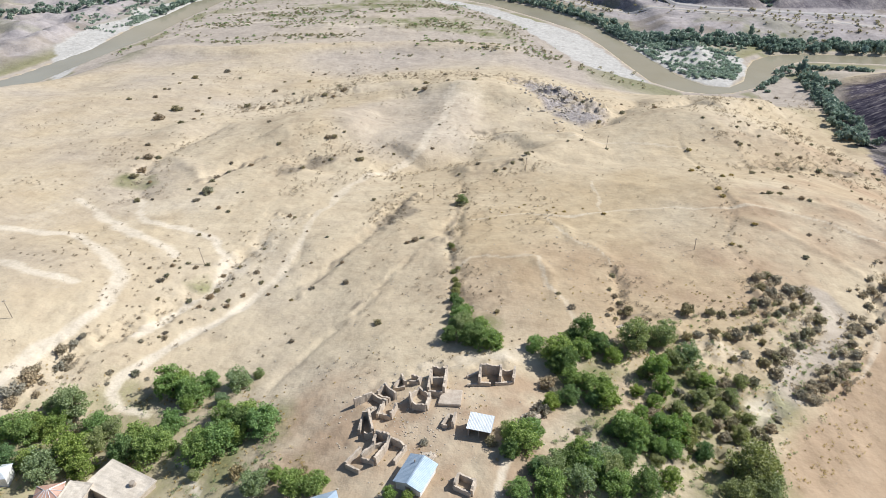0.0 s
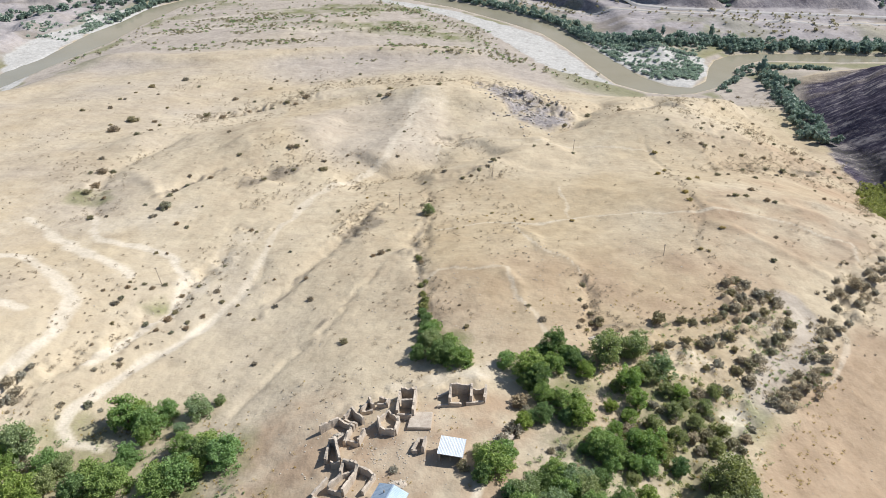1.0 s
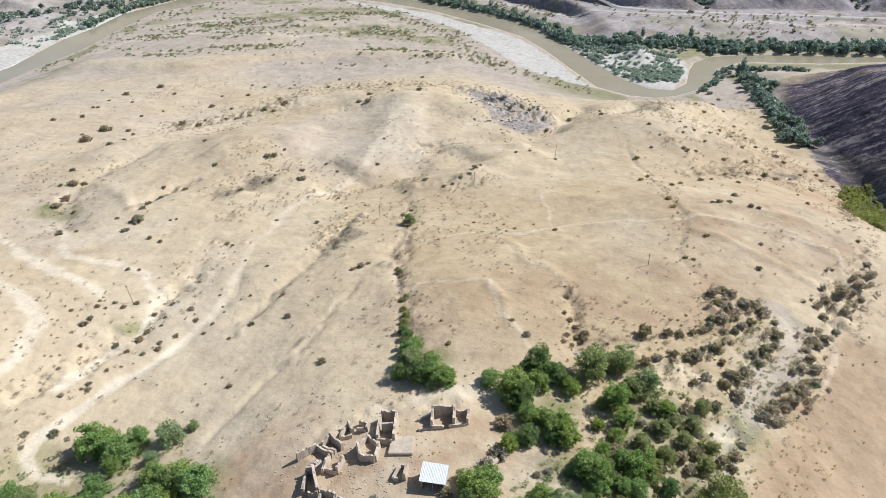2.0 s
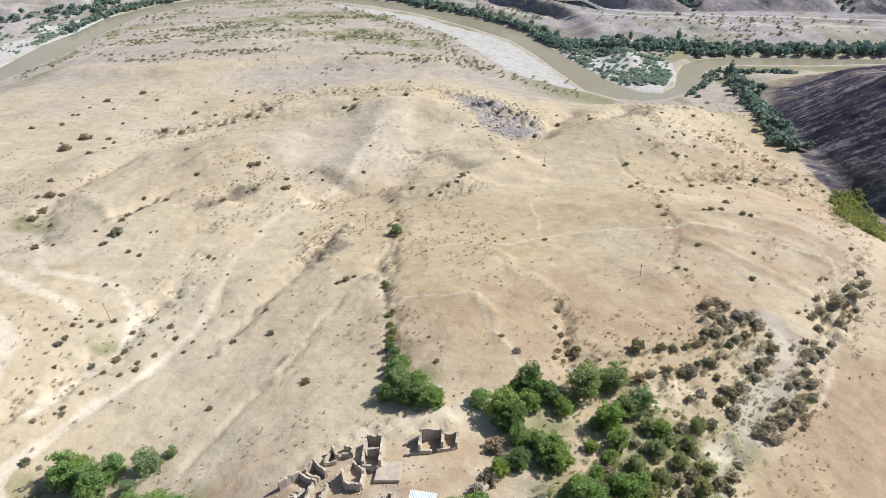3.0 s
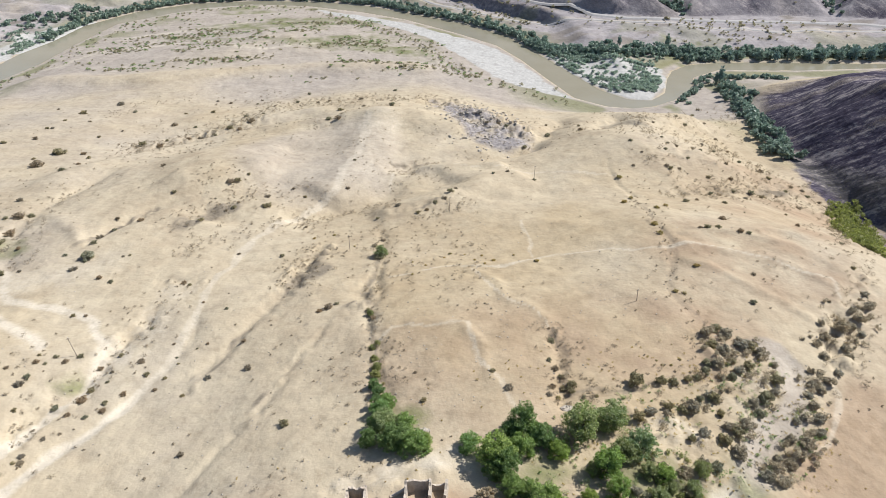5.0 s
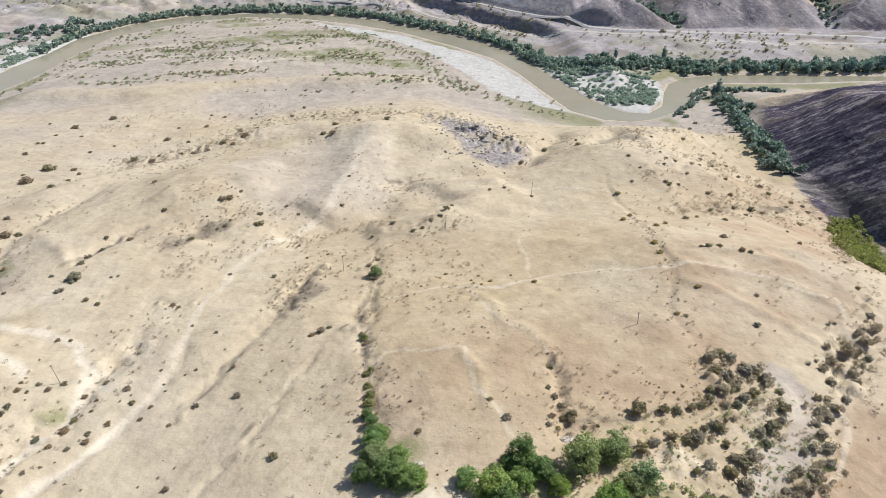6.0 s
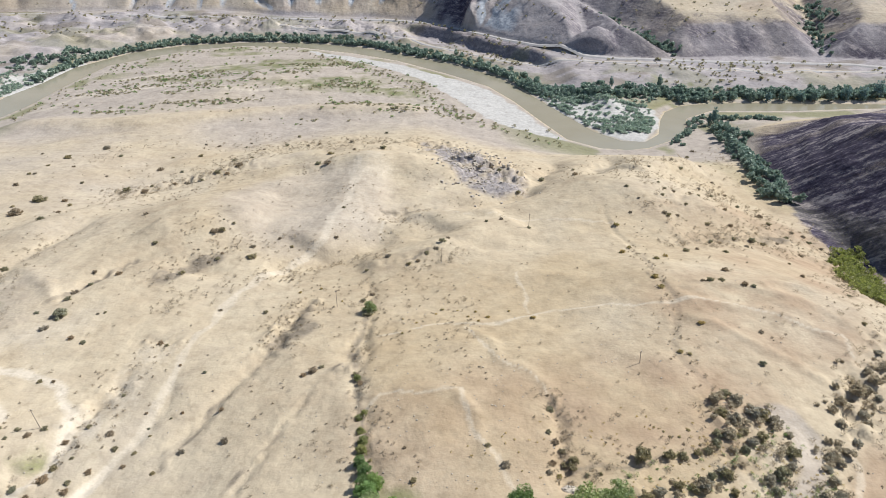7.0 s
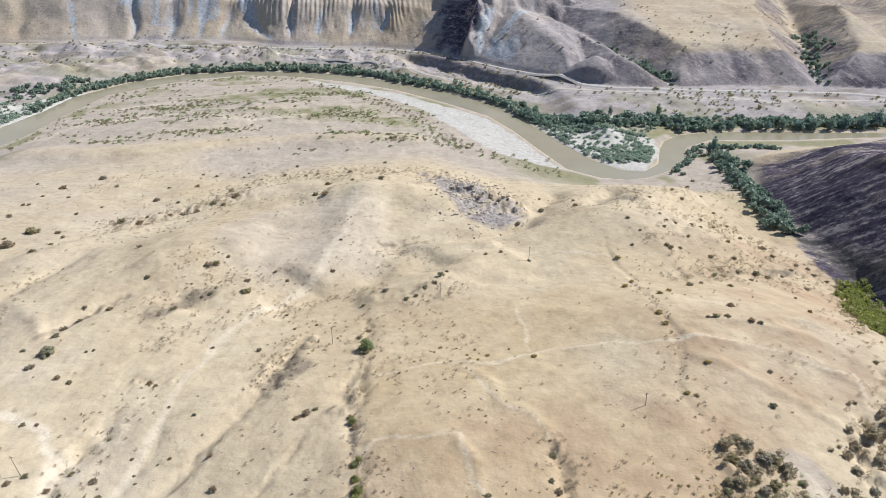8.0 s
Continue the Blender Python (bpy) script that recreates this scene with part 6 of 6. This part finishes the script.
RUINS = [   # walls as (from, to, height)
    [((-2.4, 114.1), (0.9, 113.7), 2.3), ((0.9, 113.7), (0.1, 106), 2.2), ((-2.3, 110), (0.3, 109.7), 2.0), ((-2.6, 114.1), (-3.3, 107.3), 1.6), ((-3.3, 106.6), (-0.2, 105.7), 1.2)],
    [((8.7, 113.2), (13.2, 113.4), 2.2), ((8.6, 113.2), (8.1, 109.3), 2.3), ((13.3, 113.6), (12.8, 109.8), 2.3), ((13.3, 113.2), (16.4, 113.2), 1.4), ((16.5, 113.4), (15.7, 110.1), 2.0),
     ((8.1, 109.3), (10.7, 109.2), 0.9), ((11.7, 109.5), (15.7, 110.1), 0.7), ((5.4, 112.1), (8.3, 113.1), 0.6), ((5.4, 109.0), (8.1, 109.3), 0.5)],
    [((-7.2, 105.6), (-5.2, 108.4), 1.2), ((-7.2, 105.6), (-6.6, 102.4), 1.9), ((-6.6, 102.4), (-3.6, 101.4), 1.7), ((-5.2, 108.4), (-2.9, 105.1), 1.1), ((-2.9, 105.1), (-3.6, 101.4), 1.6)],
    [((-11.1, 109.7), (-9.5, 113.2), 1.2), ((-9.5, 113.2), (-8.4, 110.3), 2.1), ((-11.1, 109.7), (-8.6, 109.7), 0.8)],
    [((-14.6, 107.2), (-13, 109.3), 2.0), ((-13, 109.3), (-10.4, 105.8), 2.0), ((-14.6, 107.2), (-11.7, 105.1), 1.1)],
    [((-7.6, 111.2), (-5.6, 110.4), 0.9), ((-5.6, 110.4), (-5.0, 112.2), 1.3), ((-7.2, 113.4), (-5.0, 112.4), 1.2)],
    [((-19.5, 104.5), (-15.7, 106.9), 1.9), ((-15.7, 106.9), (-12.2, 104.2), 1.5), ((-13.6, 100.7), (-11.1, 99.4), 1.1), ((-11.1, 99.4), (-10.1, 103), 1.8), ((-14, 100.1), (-12.9, 104), 1.4)],
    [((-17.4, 95.4), (-17.2, 100.7), 1.3), ((-17.2, 100.7), (-15.8, 100.5), 1.7), ((-15.8, 100.5), (-14.4, 94.6), 2.2), ((-16.2, 94.4), (-14.4, 94.4), 1.5)],
    [((-16.2, 88.6), (-13.9, 91.3), 1.6), ((-13.9, 91.3), (-10.8, 92.5), 0.9), ((-10.8, 92.5), (-13.3, 86.7), 1.9), ((-16.2, 88.6), (-13.3, 86.7), 1.0), ((-13.7, 94.4), (-10.9, 92.9), 2.1), ((-14.1, 91.6), (-13.7, 94.2), 1.4), ((-19.2, 87.4), (-16.6, 91.2), 1.2), ((-19.2, 87.4), (-16.2, 85.2), 0.9), ((-10.9, 92.9), (-7.4, 90.6), 1.5), ((-7.4, 90.6), (-9.6, 86.8), 1.0)],
    [((2.1, 80.6), (3, 83.3), 1.6), ((3, 83.3), (6, 81.3), 1.3), ((6, 81.3), (5.2, 78.7), 1.5), ((2.1, 80.6), (5.2, 78.7), 0.9)],
    [((-0.2, 96.4), (1.3, 99.4), 0.9), ((1.9, 96), (2.6, 99), 1.5), ((-0.2, 96.4), (0.9, 96.2), 0.7), ((1.3, 99.4), (2.6, 99.2), 0.8)],
]
for walls in RUINS:
    cx, cy = (sum(w[k][j] for w in walls for k in (0, 1)) / (2 * len(walls)) for j in (0, 1))
    ruin = tagged(new("ruined_house"), "roofless crumbling mud-brick house with broken walls", "ruin", "ruins of the hamlet")
    ruin.location = (cx, cy, floor_at(cx, cy))
    for a, b, tall in walls:
        ob = part("wall", ruined_wall(a, b, tall * 1.35), ruin)
        ob.matrix_parent_inverse = Matrix.Translation(ruin.location).inverted()


def slab(bm, corners, low, high):
    """A block with straight sides over the given corners; low and high: a height or one for each corner."""
    lows = low if isinstance(low, (list, tuple)) else [low] * len(corners)
    highs = high if isinstance(high, (list, tuple)) else [high] * len(corners)
    a = [bm.verts.new((x, y, z)) for (x, y), z in zip(corners, lows)]
    b = [bm.verts.new((x, y, z)) for (x, y), z in zip(corners, highs)]
    n = len(corners)
    bm.faces.new(a[::-1])
    bm.faces.new(b)
    for k in range(n):
        bm.faces.new((a[k], a[(k + 1) % n], b[(k + 1) % n], b[k]))


def box(bm, x0, x1, y0, y1, z0, z1):
    slab(bm, [(x0, y0), (x1, y0), (x1, y1), (x0, y1)], z0, z1)


# low earth platform of a fallen house
platform = tagged(new("earth_platform"), "low flat earth platform of a fallen house", "platform")
px, py = 1.4, 104.8
platform.location = (px, py, floor_at(px, py))
bm = bmesh.new()
slab(bm, [(-2.6, -2.2), (2.4, -2.8), (3.0, 2.2), (-1.6, 2.6)], -0.8, [0.7, 0.9, 0.45, 0.4])
bmesh.ops.bevel(bm, geom=bm.edges[:], offset=0.12, segments=2, affect="EDGES")
part("earth", finish(bm, ADOBE), platform)


def sheet_roof(length, width, z0, z1, rib=0.3):
    """One plane of ribbed sheet metal from the eave (x = 0, z0) to the ridge (x = width, z1), ribs running up the slope."""
    bm = bmesh.new()
    n = int(length / rib)
    rows = []
    for k in range(n + 1):
        y = -length / 2 + length * k / n
        for o, lift in ((-0.05, 0.0), (-0.02, 0.018), (0.02, 0.018), (0.05, 0.0)):
            yy = min(max(y + o, -length / 2), length / 2)
            rows.append([bm.verts.new((x, yy, z + lift + d)) for x, z in ((0, z0), (width, z1)) for d in (0.0,)])
    for a, b in zip(rows[:-1], rows[1:]):
        bm.faces.new((a[0], a[1], b[1], b[0]))
    lower = bmesh.ops.duplicate(bm, geom=bm.faces[:] + bm.verts[:] + bm.edges[:])
    bmesh.ops.translate(bm, verts=[g for g in lower["geom"] if isinstance(g, bmesh.types.BMVert)], vec=(0, 0, -0.06))
    return bm


def white_shed():
    shed = tagged(new("shed"), "small open-fronted shed under a white sheet-metal roof", "shed")
    x, y = 7.7, 95.1
    shed.matrix_basis = pose(x, y, floor_at(x, y), 0, 0, -14.4)
    for name, corners, tall in (("back_wall", (-2.3, 2.3, 1.6, 1.85), 2.4), ("side_wall", (-2.3, -2.05, -1.7, 1.6), 2.3), ("side_wall", (2.05, 2.3, -1.7, 1.6), 2.3)):
        bm = bmesh.new()
        box(bm, *corners, -0.5, tall)
        part(name, finish(bm, ADOBE), shed)
    for px_ in (-2.1, 0.0, 2.1):
        bm = bmesh.new()
        bmesh.ops.create_cone(bm, segments=8, radius1=0.08, radius2=0.07, depth=2.9, cap_ends=True, matrix=Matrix.Translation((px_, -1.85, 0.9)))
        part("post", finish(bm, OLD_WOOD), shed)
    bm = sheet_roof(5.1, 4.3, 2.35, 2.75)
    bmesh.ops.transform(bm, matrix=Matrix.Translation((0, -2.15, 0)) @ Matrix.Rotation(radians(90), 4, "Z"), verts=bm.verts)
    part("roof", finish(bm, ZINC), shed, "white ribbed sheet-metal roof")
    bm = bmesh.new()
    box(bm, -2.5, 2.5, -2.1, -1.95, 2.15, 2.3)
    part("beam", finish(bm, OLD_WOOD), shed)


def blue_shed():
    shed = tagged(new("barn"), "small barn with a pale blue sheet-metal gable roof", "barn")
    x, y = -5.15, 82.8
    shed.matrix_basis = pose(x, y, floor_at(x, y), 0, 0, -25.7)
    for name, c in (("side_wall", (-2.6, -2.3, -3.2, 3.2)), ("side_wall", (2.3, 2.6, -3.2, 3.2))):
        bm = bmesh.new()
        box(bm, *c, -0.6, 2.35)
        part(name, finish(bm, WHITEWASH), shed)
    for y0, y1 in ((-3.2, -2.9), (2.9, 3.2)):
        bm = bmesh.new()
        slab(bm, [(-2.3, y0), (2.3, y0), (2.3, y1), (-2.3, y1)], -0.6, 2.35)
        a = [bm.verts.new(v) for v in ((-2.3, y0, 2.35), (2.3, y0, 2.35), (0, y0, 3.15), (-2.3, y1, 2.35), (2.3, y1, 2.35), (0, y1, 3.15))]
        for f in ((0, 1, 2), (3, 5, 4), (0, 2, 5, 3), (1, 4, 5, 2)):
            bm.faces.new([a[k] for k in f])
        part("gable_wall", finish(bm, WHITEWASH), shed)
    for turn in (0, 180):
        bm = sheet_roof(7.2, 3.0, 2.3, 3.3)
        bmesh.ops.transform(bm, matrix=Matrix.Rotation(radians(turn), 4, "Z") @ Matrix.Translation((-3.0, 0, 0)), verts=bm.verts)
        part("roof_plane", finish(bm, BLUE_METAL), shed, "pale blue ribbed metal sheets")
    bm = bmesh.new()
    slab(bm, [(-0.16, -3.6), (0.16, -3.6), (0.16, 3.6), (-0.16, 3.6)], 3.28, 3.36)
    part("ridge_cap", finish(bm, BLUE_METAL), shed)
    bm = bmesh.new()
    bmesh.ops.create_cone(bm, segments=10, radius1=0.12, radius2=0.12, depth=0.8, cap_ends=True, matrix=Matrix.Translation((-1.0, 1.6, 3.2)))
    part("flue_pipe", finish(bm, OLD_WOOD), shed, "short rusty flue pipe")
    bm = bmesh.new()
    box(bm, -0.5, 0.5, -3.24, -3.18, -0.2, 1.8)
    part("door", finish(bm, OLD_WOOD), shed, "weathered plank door")


def flat_house(x, y, turn, long, deep, tall, label, hole=False):
    """A mud-roofed house with a low parapet of earth, a beam end row and a doorway."""
    house = tagged(new("mud_house"), label, "house", "mud-roofed houses")
    house.matrix_basis = pose(x, y, floor_at(x, y), 0, 0, turn)
    bm = bmesh.new()
    box(bm, -long / 2, long / 2, -deep / 2, deep / 2, -1.2, tall)
    bmesh.ops.bevel(bm, geom=[e for e in bm.edges], offset=0.12, segments=2, affect="EDGES")
    part("wall", finish(bm, ADOBE), house)
    bm = bmesh.new()
    n = 14
    grid = [[bm.verts.new((-long / 2 - 0.3 + (long + 0.6) * i / n, -deep / 2 - 0.3 + (deep + 0.6) * j / n, tall + 0.12 + 0.12 * noise.noise((i * 0.5, j * 0.6, x)) + (0.14 if i in (0, n) or j in (0, n) else 0))) for j in range(n + 1)] for i in range(n + 1)]
    for i in range(n):
        for j in range(n):
            bm.faces.new((grid[i][j], grid[i + 1][j], grid[i + 1][j + 1], grid[i][j + 1]))
    rim = [grid[i][0] for i in range(n + 1)] + [grid[n][j] for j in range(1, n + 1)] + [grid[i][n] for i in range(n - 1, -1, -1)] + [grid[0][j] for j in range(n - 1, 0, -1)]
    low = [bm.verts.new((v.co.x * 0.99, v.co.y * 0.99, tall - 0.2)) for v in rim]
    for k in range(len(rim)):
        bm.faces.new((rim[k], rim[(k + 1) % len(rim)], low[(k + 1) % len(rim)], low[k]))
    roof = part("roof", finish(bm, MUD_ROOF), house, "flat earth-covered roof")
    # the dark hole in the roof is stood in for by an added stump
    if hole:
        bm = bmesh.new()
        bmesh.ops.create_cone(bm, segments=12, radius1=0.75, radius2=0.6, depth=0.9, cap_ends=True, matrix=Matrix.Translation((long * 0.22, deep * 0.12, tall + 0.45)))
        part("chimney", finish(bm, OLD_WOOD), roof, "dark stump standing for a hole in the roof")
    for k in range(3):
        bm = bmesh.new()
        bmesh.ops.create_cone(bm, segments=6, radius1=0.09, radius2=0.09, depth=0.7, cap_ends=True, matrix=Matrix.Translation((-long / 3 + k * long / 3, -deep / 2 - 0.2, tall - 0.15)) @ Matrix.Rotation(radians(90), 4, "X"))
        part("beam_end", finish(bm, OLD_WOOD), house)
    bm = bmesh.new()
    box(bm, -0.5, 0.5, -deep / 2 - 0.06, -deep / 2 + 0.05, -0.1, 1.85)
    part("door", finish(bm, OLD_WOOD), house, "weathered plank door")


def hip_house(x, y, turn, long, deep, tall, metal, label, battens=False):
    house = tagged(new("village_house"), label, "house")
    house.matrix_basis = pose(x, y, floor_at(x, y), 0, 0, turn)
    bm = bmesh.new()
    box(bm, -long / 2 + 0.3, long / 2 - 0.3, -deep / 2 + 0.3, deep / 2 - 0.3, -1.0, tall)
    part("wall", finish(bm, WHITEWASH), house)
    bm = bmesh.new()
    e = [bm.verts.new((sx * long / 2, sy * deep / 2, tall)) for sx, sy in ((-1, -1), (1, -1), (1, 1), (-1, 1))]
    r = [bm.verts.new((s * (long - deep) / 2, 0, tall + 1.1)) for s in (-1, 1)]
    for f in ((e[0], e[1], r[1], r[0]), (e[1], e[2], r[1]), (e[2], e[3], r[0], r[1]), (e[3], e[0], r[0]), (e[3], e[2], e[1], e[0])):
        bm.faces.new(f)
    roof = part("roof", finish(bm, metal), house)
    if battens:
        for k, (a, b) in enumerate(((e_, r_) for e_, r_ in (((-1, -1), -1), ((1, -1), 1), ((1, 1), 1), ((-1, 1), -1), ((-0.4, -1), -0.5), ((0.4, -1), 0.5), ((0, -1), 0), ((-1, 0), -1), ((1, 0), 1)))):
            p = Vector((a[0] * long / 2, a[1] * deep / 2, tall + 0.05))
            q = Vector((b * (long - deep) / 2, 0, tall + 1.16))
            verts, faces = [], []
            tube(verts, faces, [p, (p + q) / 2, q], [0.06, 0.06, 0.06], 5)
            part("ridge_strip", mesh_from("ridge_strip", verts, faces, ZINC), roof, "white sheet-metal strip")


white_shed()
blue_shed()
flat_house(-65.8, 88.2, -26, 12.0, 6.8, 2.6, "long low mud house with a flat earth roof", True)
flat_house(-74.0, 85.5, -8, 4.5, 5.0, 2.9, "small mud house with a flat earth roof")
hip_house(-79.5, 86.0, 12, 5.5, 4.6, 2.4, RED_METAL, "small whitewashed house under a rusty red roof", True)
hip_house(-92.5, 90.0, 8, 6.5, 4.0, 2.3, ZINC, "low shed with a grey sheet-metal roof among trees")
hip_house(-21.5, 77.0, 20, 5.0, 4.0, 2.3, BLUE_METAL, "small shed with a pale blue metal roof")


def pole(x, y, tall, lean=0.0):
    p = tagged(new("utility_pole"), "weathered wooden utility pole with a crossarm", "pole", "utility poles on the hill")
    p.matrix_basis = pose(x, y, floor_at(x, y), 0, lean, 20)
    bm = bmesh.new()
    bmesh.ops.create_cone(bm, segments=10, radius1=0.11, radius2=0.08, depth=tall + 1, cap_ends=True, matrix=Matrix.Translation((0, 0, tall / 2 - 0.5)))
    part("post", finish(bm, OLD_WOOD), p)
    bm = bmesh.new()
    box(bm, -0.45, 0.45, -0.05, 0.05, tall - 0.5, tall - 0.4)
    arm = part("crossarm", finish(bm, OLD_WOOD), p)
    for k in (-0.38, 0.0, 0.38):
        bm = bmesh.new()
        bmesh.ops.create_cone(bm, segments=8, radius1=0.05, radius2=0.035, depth=0.16, cap_ends=True, matrix=Matrix.Translation((k, 0, tall - 0.29 if k else tall + 0.09)))
        part("insulator", finish(bm, WHITEWASH), arm, "white insulator")


for x, y, tall, lean in ((-76.1, 176.2, 6.5, -5), (-3.5, 228.5, 6.5, 0), (75.0, 282.5, 6.5, 1), (78.1, 174.0, 4.2, -4), (34.7, 253.6, 6.0, 1), (-112, 136, 6.0, -3)):
    pole(x, y, tall, lean)

# loose stones round the ruins
stone_rng = np.random.default_rng(17)


def stones(name, count, middle, spread, size, mat, near_line=None):
    base = [Vector(v) for v in ((-1, -0.8, -0.5), (1, -0.9, -0.5), (0.9, 1, -0.5), (-0.9, 0.8, -0.5), (-0.6, -0.6, 0.5), (0.7, -0.5, 0.6), (0.6, 0.6, 0.45), (-0.6, 0.7, 0.55))]
    verts, faces = [], []
    xs_ = stone_rng.normal(middle[0], spread[0], count)
    ys_ = stone_rng.normal(middle[1], spread[1], count)
    if near_line:
        keep = to_line(xs_, ys_, near_line)[0] < 5.0
        xs_, ys_ = xs_[keep], ys_[keep]
    zs_ = land(xs_, ys_)
    for x, y, z in zip(xs_, ys_, zs_):
        s = size * stone_rng.uniform(0.4, 1.3)
        m = pose(x, y, z + s * 0.2, 0, 0, stone_rng.uniform(0, 360))
        k = len(verts)
        for v in base:
            verts.append(m @ Vector((v.x * s * stone_rng.uniform(0.7, 1.2), v.y * s * stone_rng.uniform(0.6, 1.1), v.z * s * stone_rng.uniform(0.6, 1.2))))
        faces += [tuple(k + i for i in f) for f in ((3, 2, 1, 0), (4, 5, 6, 7), (0, 1, 5, 4), (1, 2, 6, 5), (2, 3, 7, 6), (3, 0, 4, 7))]
    return mesh_from(name, verts, faces, mat)


def heap(x, y, long, wide, tall, turn, label, mat, seed):
    """A tumbled pile: an uneven mound of stones, each with its own shape."""
    rng = np.random.default_rng(seed)
    pile = tagged(new("stone_heap"), label, "heap", "heaps round the ruins")
    pile.matrix_basis = pose(x, y, floor_at(x, y), 0, 0, turn)
    for k in range(46):
        r, an = math.sqrt(rng.uniform(0, 1)), rng.uniform(0, 2 * math.pi)
        px_, py_ = 0.5 * long * r * math.cos(an), 0.5 * wide * r * math.sin(an)
        bm = bmesh.new()
        size = rng.uniform(0.16, 0.42)
        bmesh.ops.create_cube(bm, size=1.0)
        bmesh.ops.bevel(bm, geom=bm.edges[:], offset=0.2, segments=1, affect="EDGES")
        for v in bm.verts:
            v.co = Vector((v.co.x * size * rng.uniform(0.9, 1.6), v.co.y * size * rng.uniform(0.8, 1.3), v.co.z * size * rng.uniform(0.6, 1.0)))
        bmesh.ops.transform(bm, matrix=pose(px_, py_, tall * (1 - r * r) * rng.uniform(0.4, 1.0) + 0.05, rng.uniform(-25, 25), rng.uniform(-25, 25), rng.uniform(0, 360)), verts=bm.verts)
        part("stone", finish(bm, mat), pile)
    base = bmesh.new()
    bmesh.ops.create_uvsphere(base, u_segments=18, v_segments=9, radius=1.0)
    for v in base.verts:
        v.co = Vector((v.co.x * 0.5 * long, v.co.y * 0.5 * wide, v.co.z * tall * 0.8)) * (1 + 0.15 * noise.noise(v.co * 2.3 + Vector((x, y, 0))))
    part("earth", finish(base, ADOBE), pile)


STONE = plain_material("pale_stone", (0.34, 0.29, 0.23), (0.52, 0.46, 0.38), 2.0)
tagged(new("rubble", stones("rubble", 600, (-7, 101), (8, 8), 0.17, STONE)), "fallen stones and mud-brick rubble between the ruins", "rubble", kind="stuff")
tagged(new("stream_stones", stones("stream_stones", 520, (78, 115), (20, 20), 0.24, STONE, STREAM)), "pale boulders strewn about the dry stream bed", "stones", kind="stuff")
tagged(new("crag_stones", stones("crag_stones", 420, (68, 388), (11, 26), 0.8, STONE)), "grey boulders on the rocky knoll", "stones", kind="stuff")
tagged(new("hill_stones", stones("hill_stones", 800, (30, 165), (60, 45), 0.2, STONE)), "small pale stones scattered over the dry hill", "stones", kind="stuff")
heap(-3.3, 88.5, 4.2, 2.2, 0.7, 10, "low grey heap of stones and broken mud brick", STONE, 71)
heap(18.6, 99.6, 5.0, 2.4, 0.8, 15, "pale heap of stones beside a grey bush", STONE, 72)
heap(47.0, 133.2, 4.6, 2.4, 0.6, -20, "pale stone heap at the foot of a gully", STONE, 73)
heap(-15.6, 102.6, 3.4, 2.4, 0.8, 40, "slumped heap of fallen wall stones", STONE, 74)
heap(13.6, 129.6, 2.6, 1.6, 0.5, 0, "small pale stone heap by the hedge", STONE, 75)
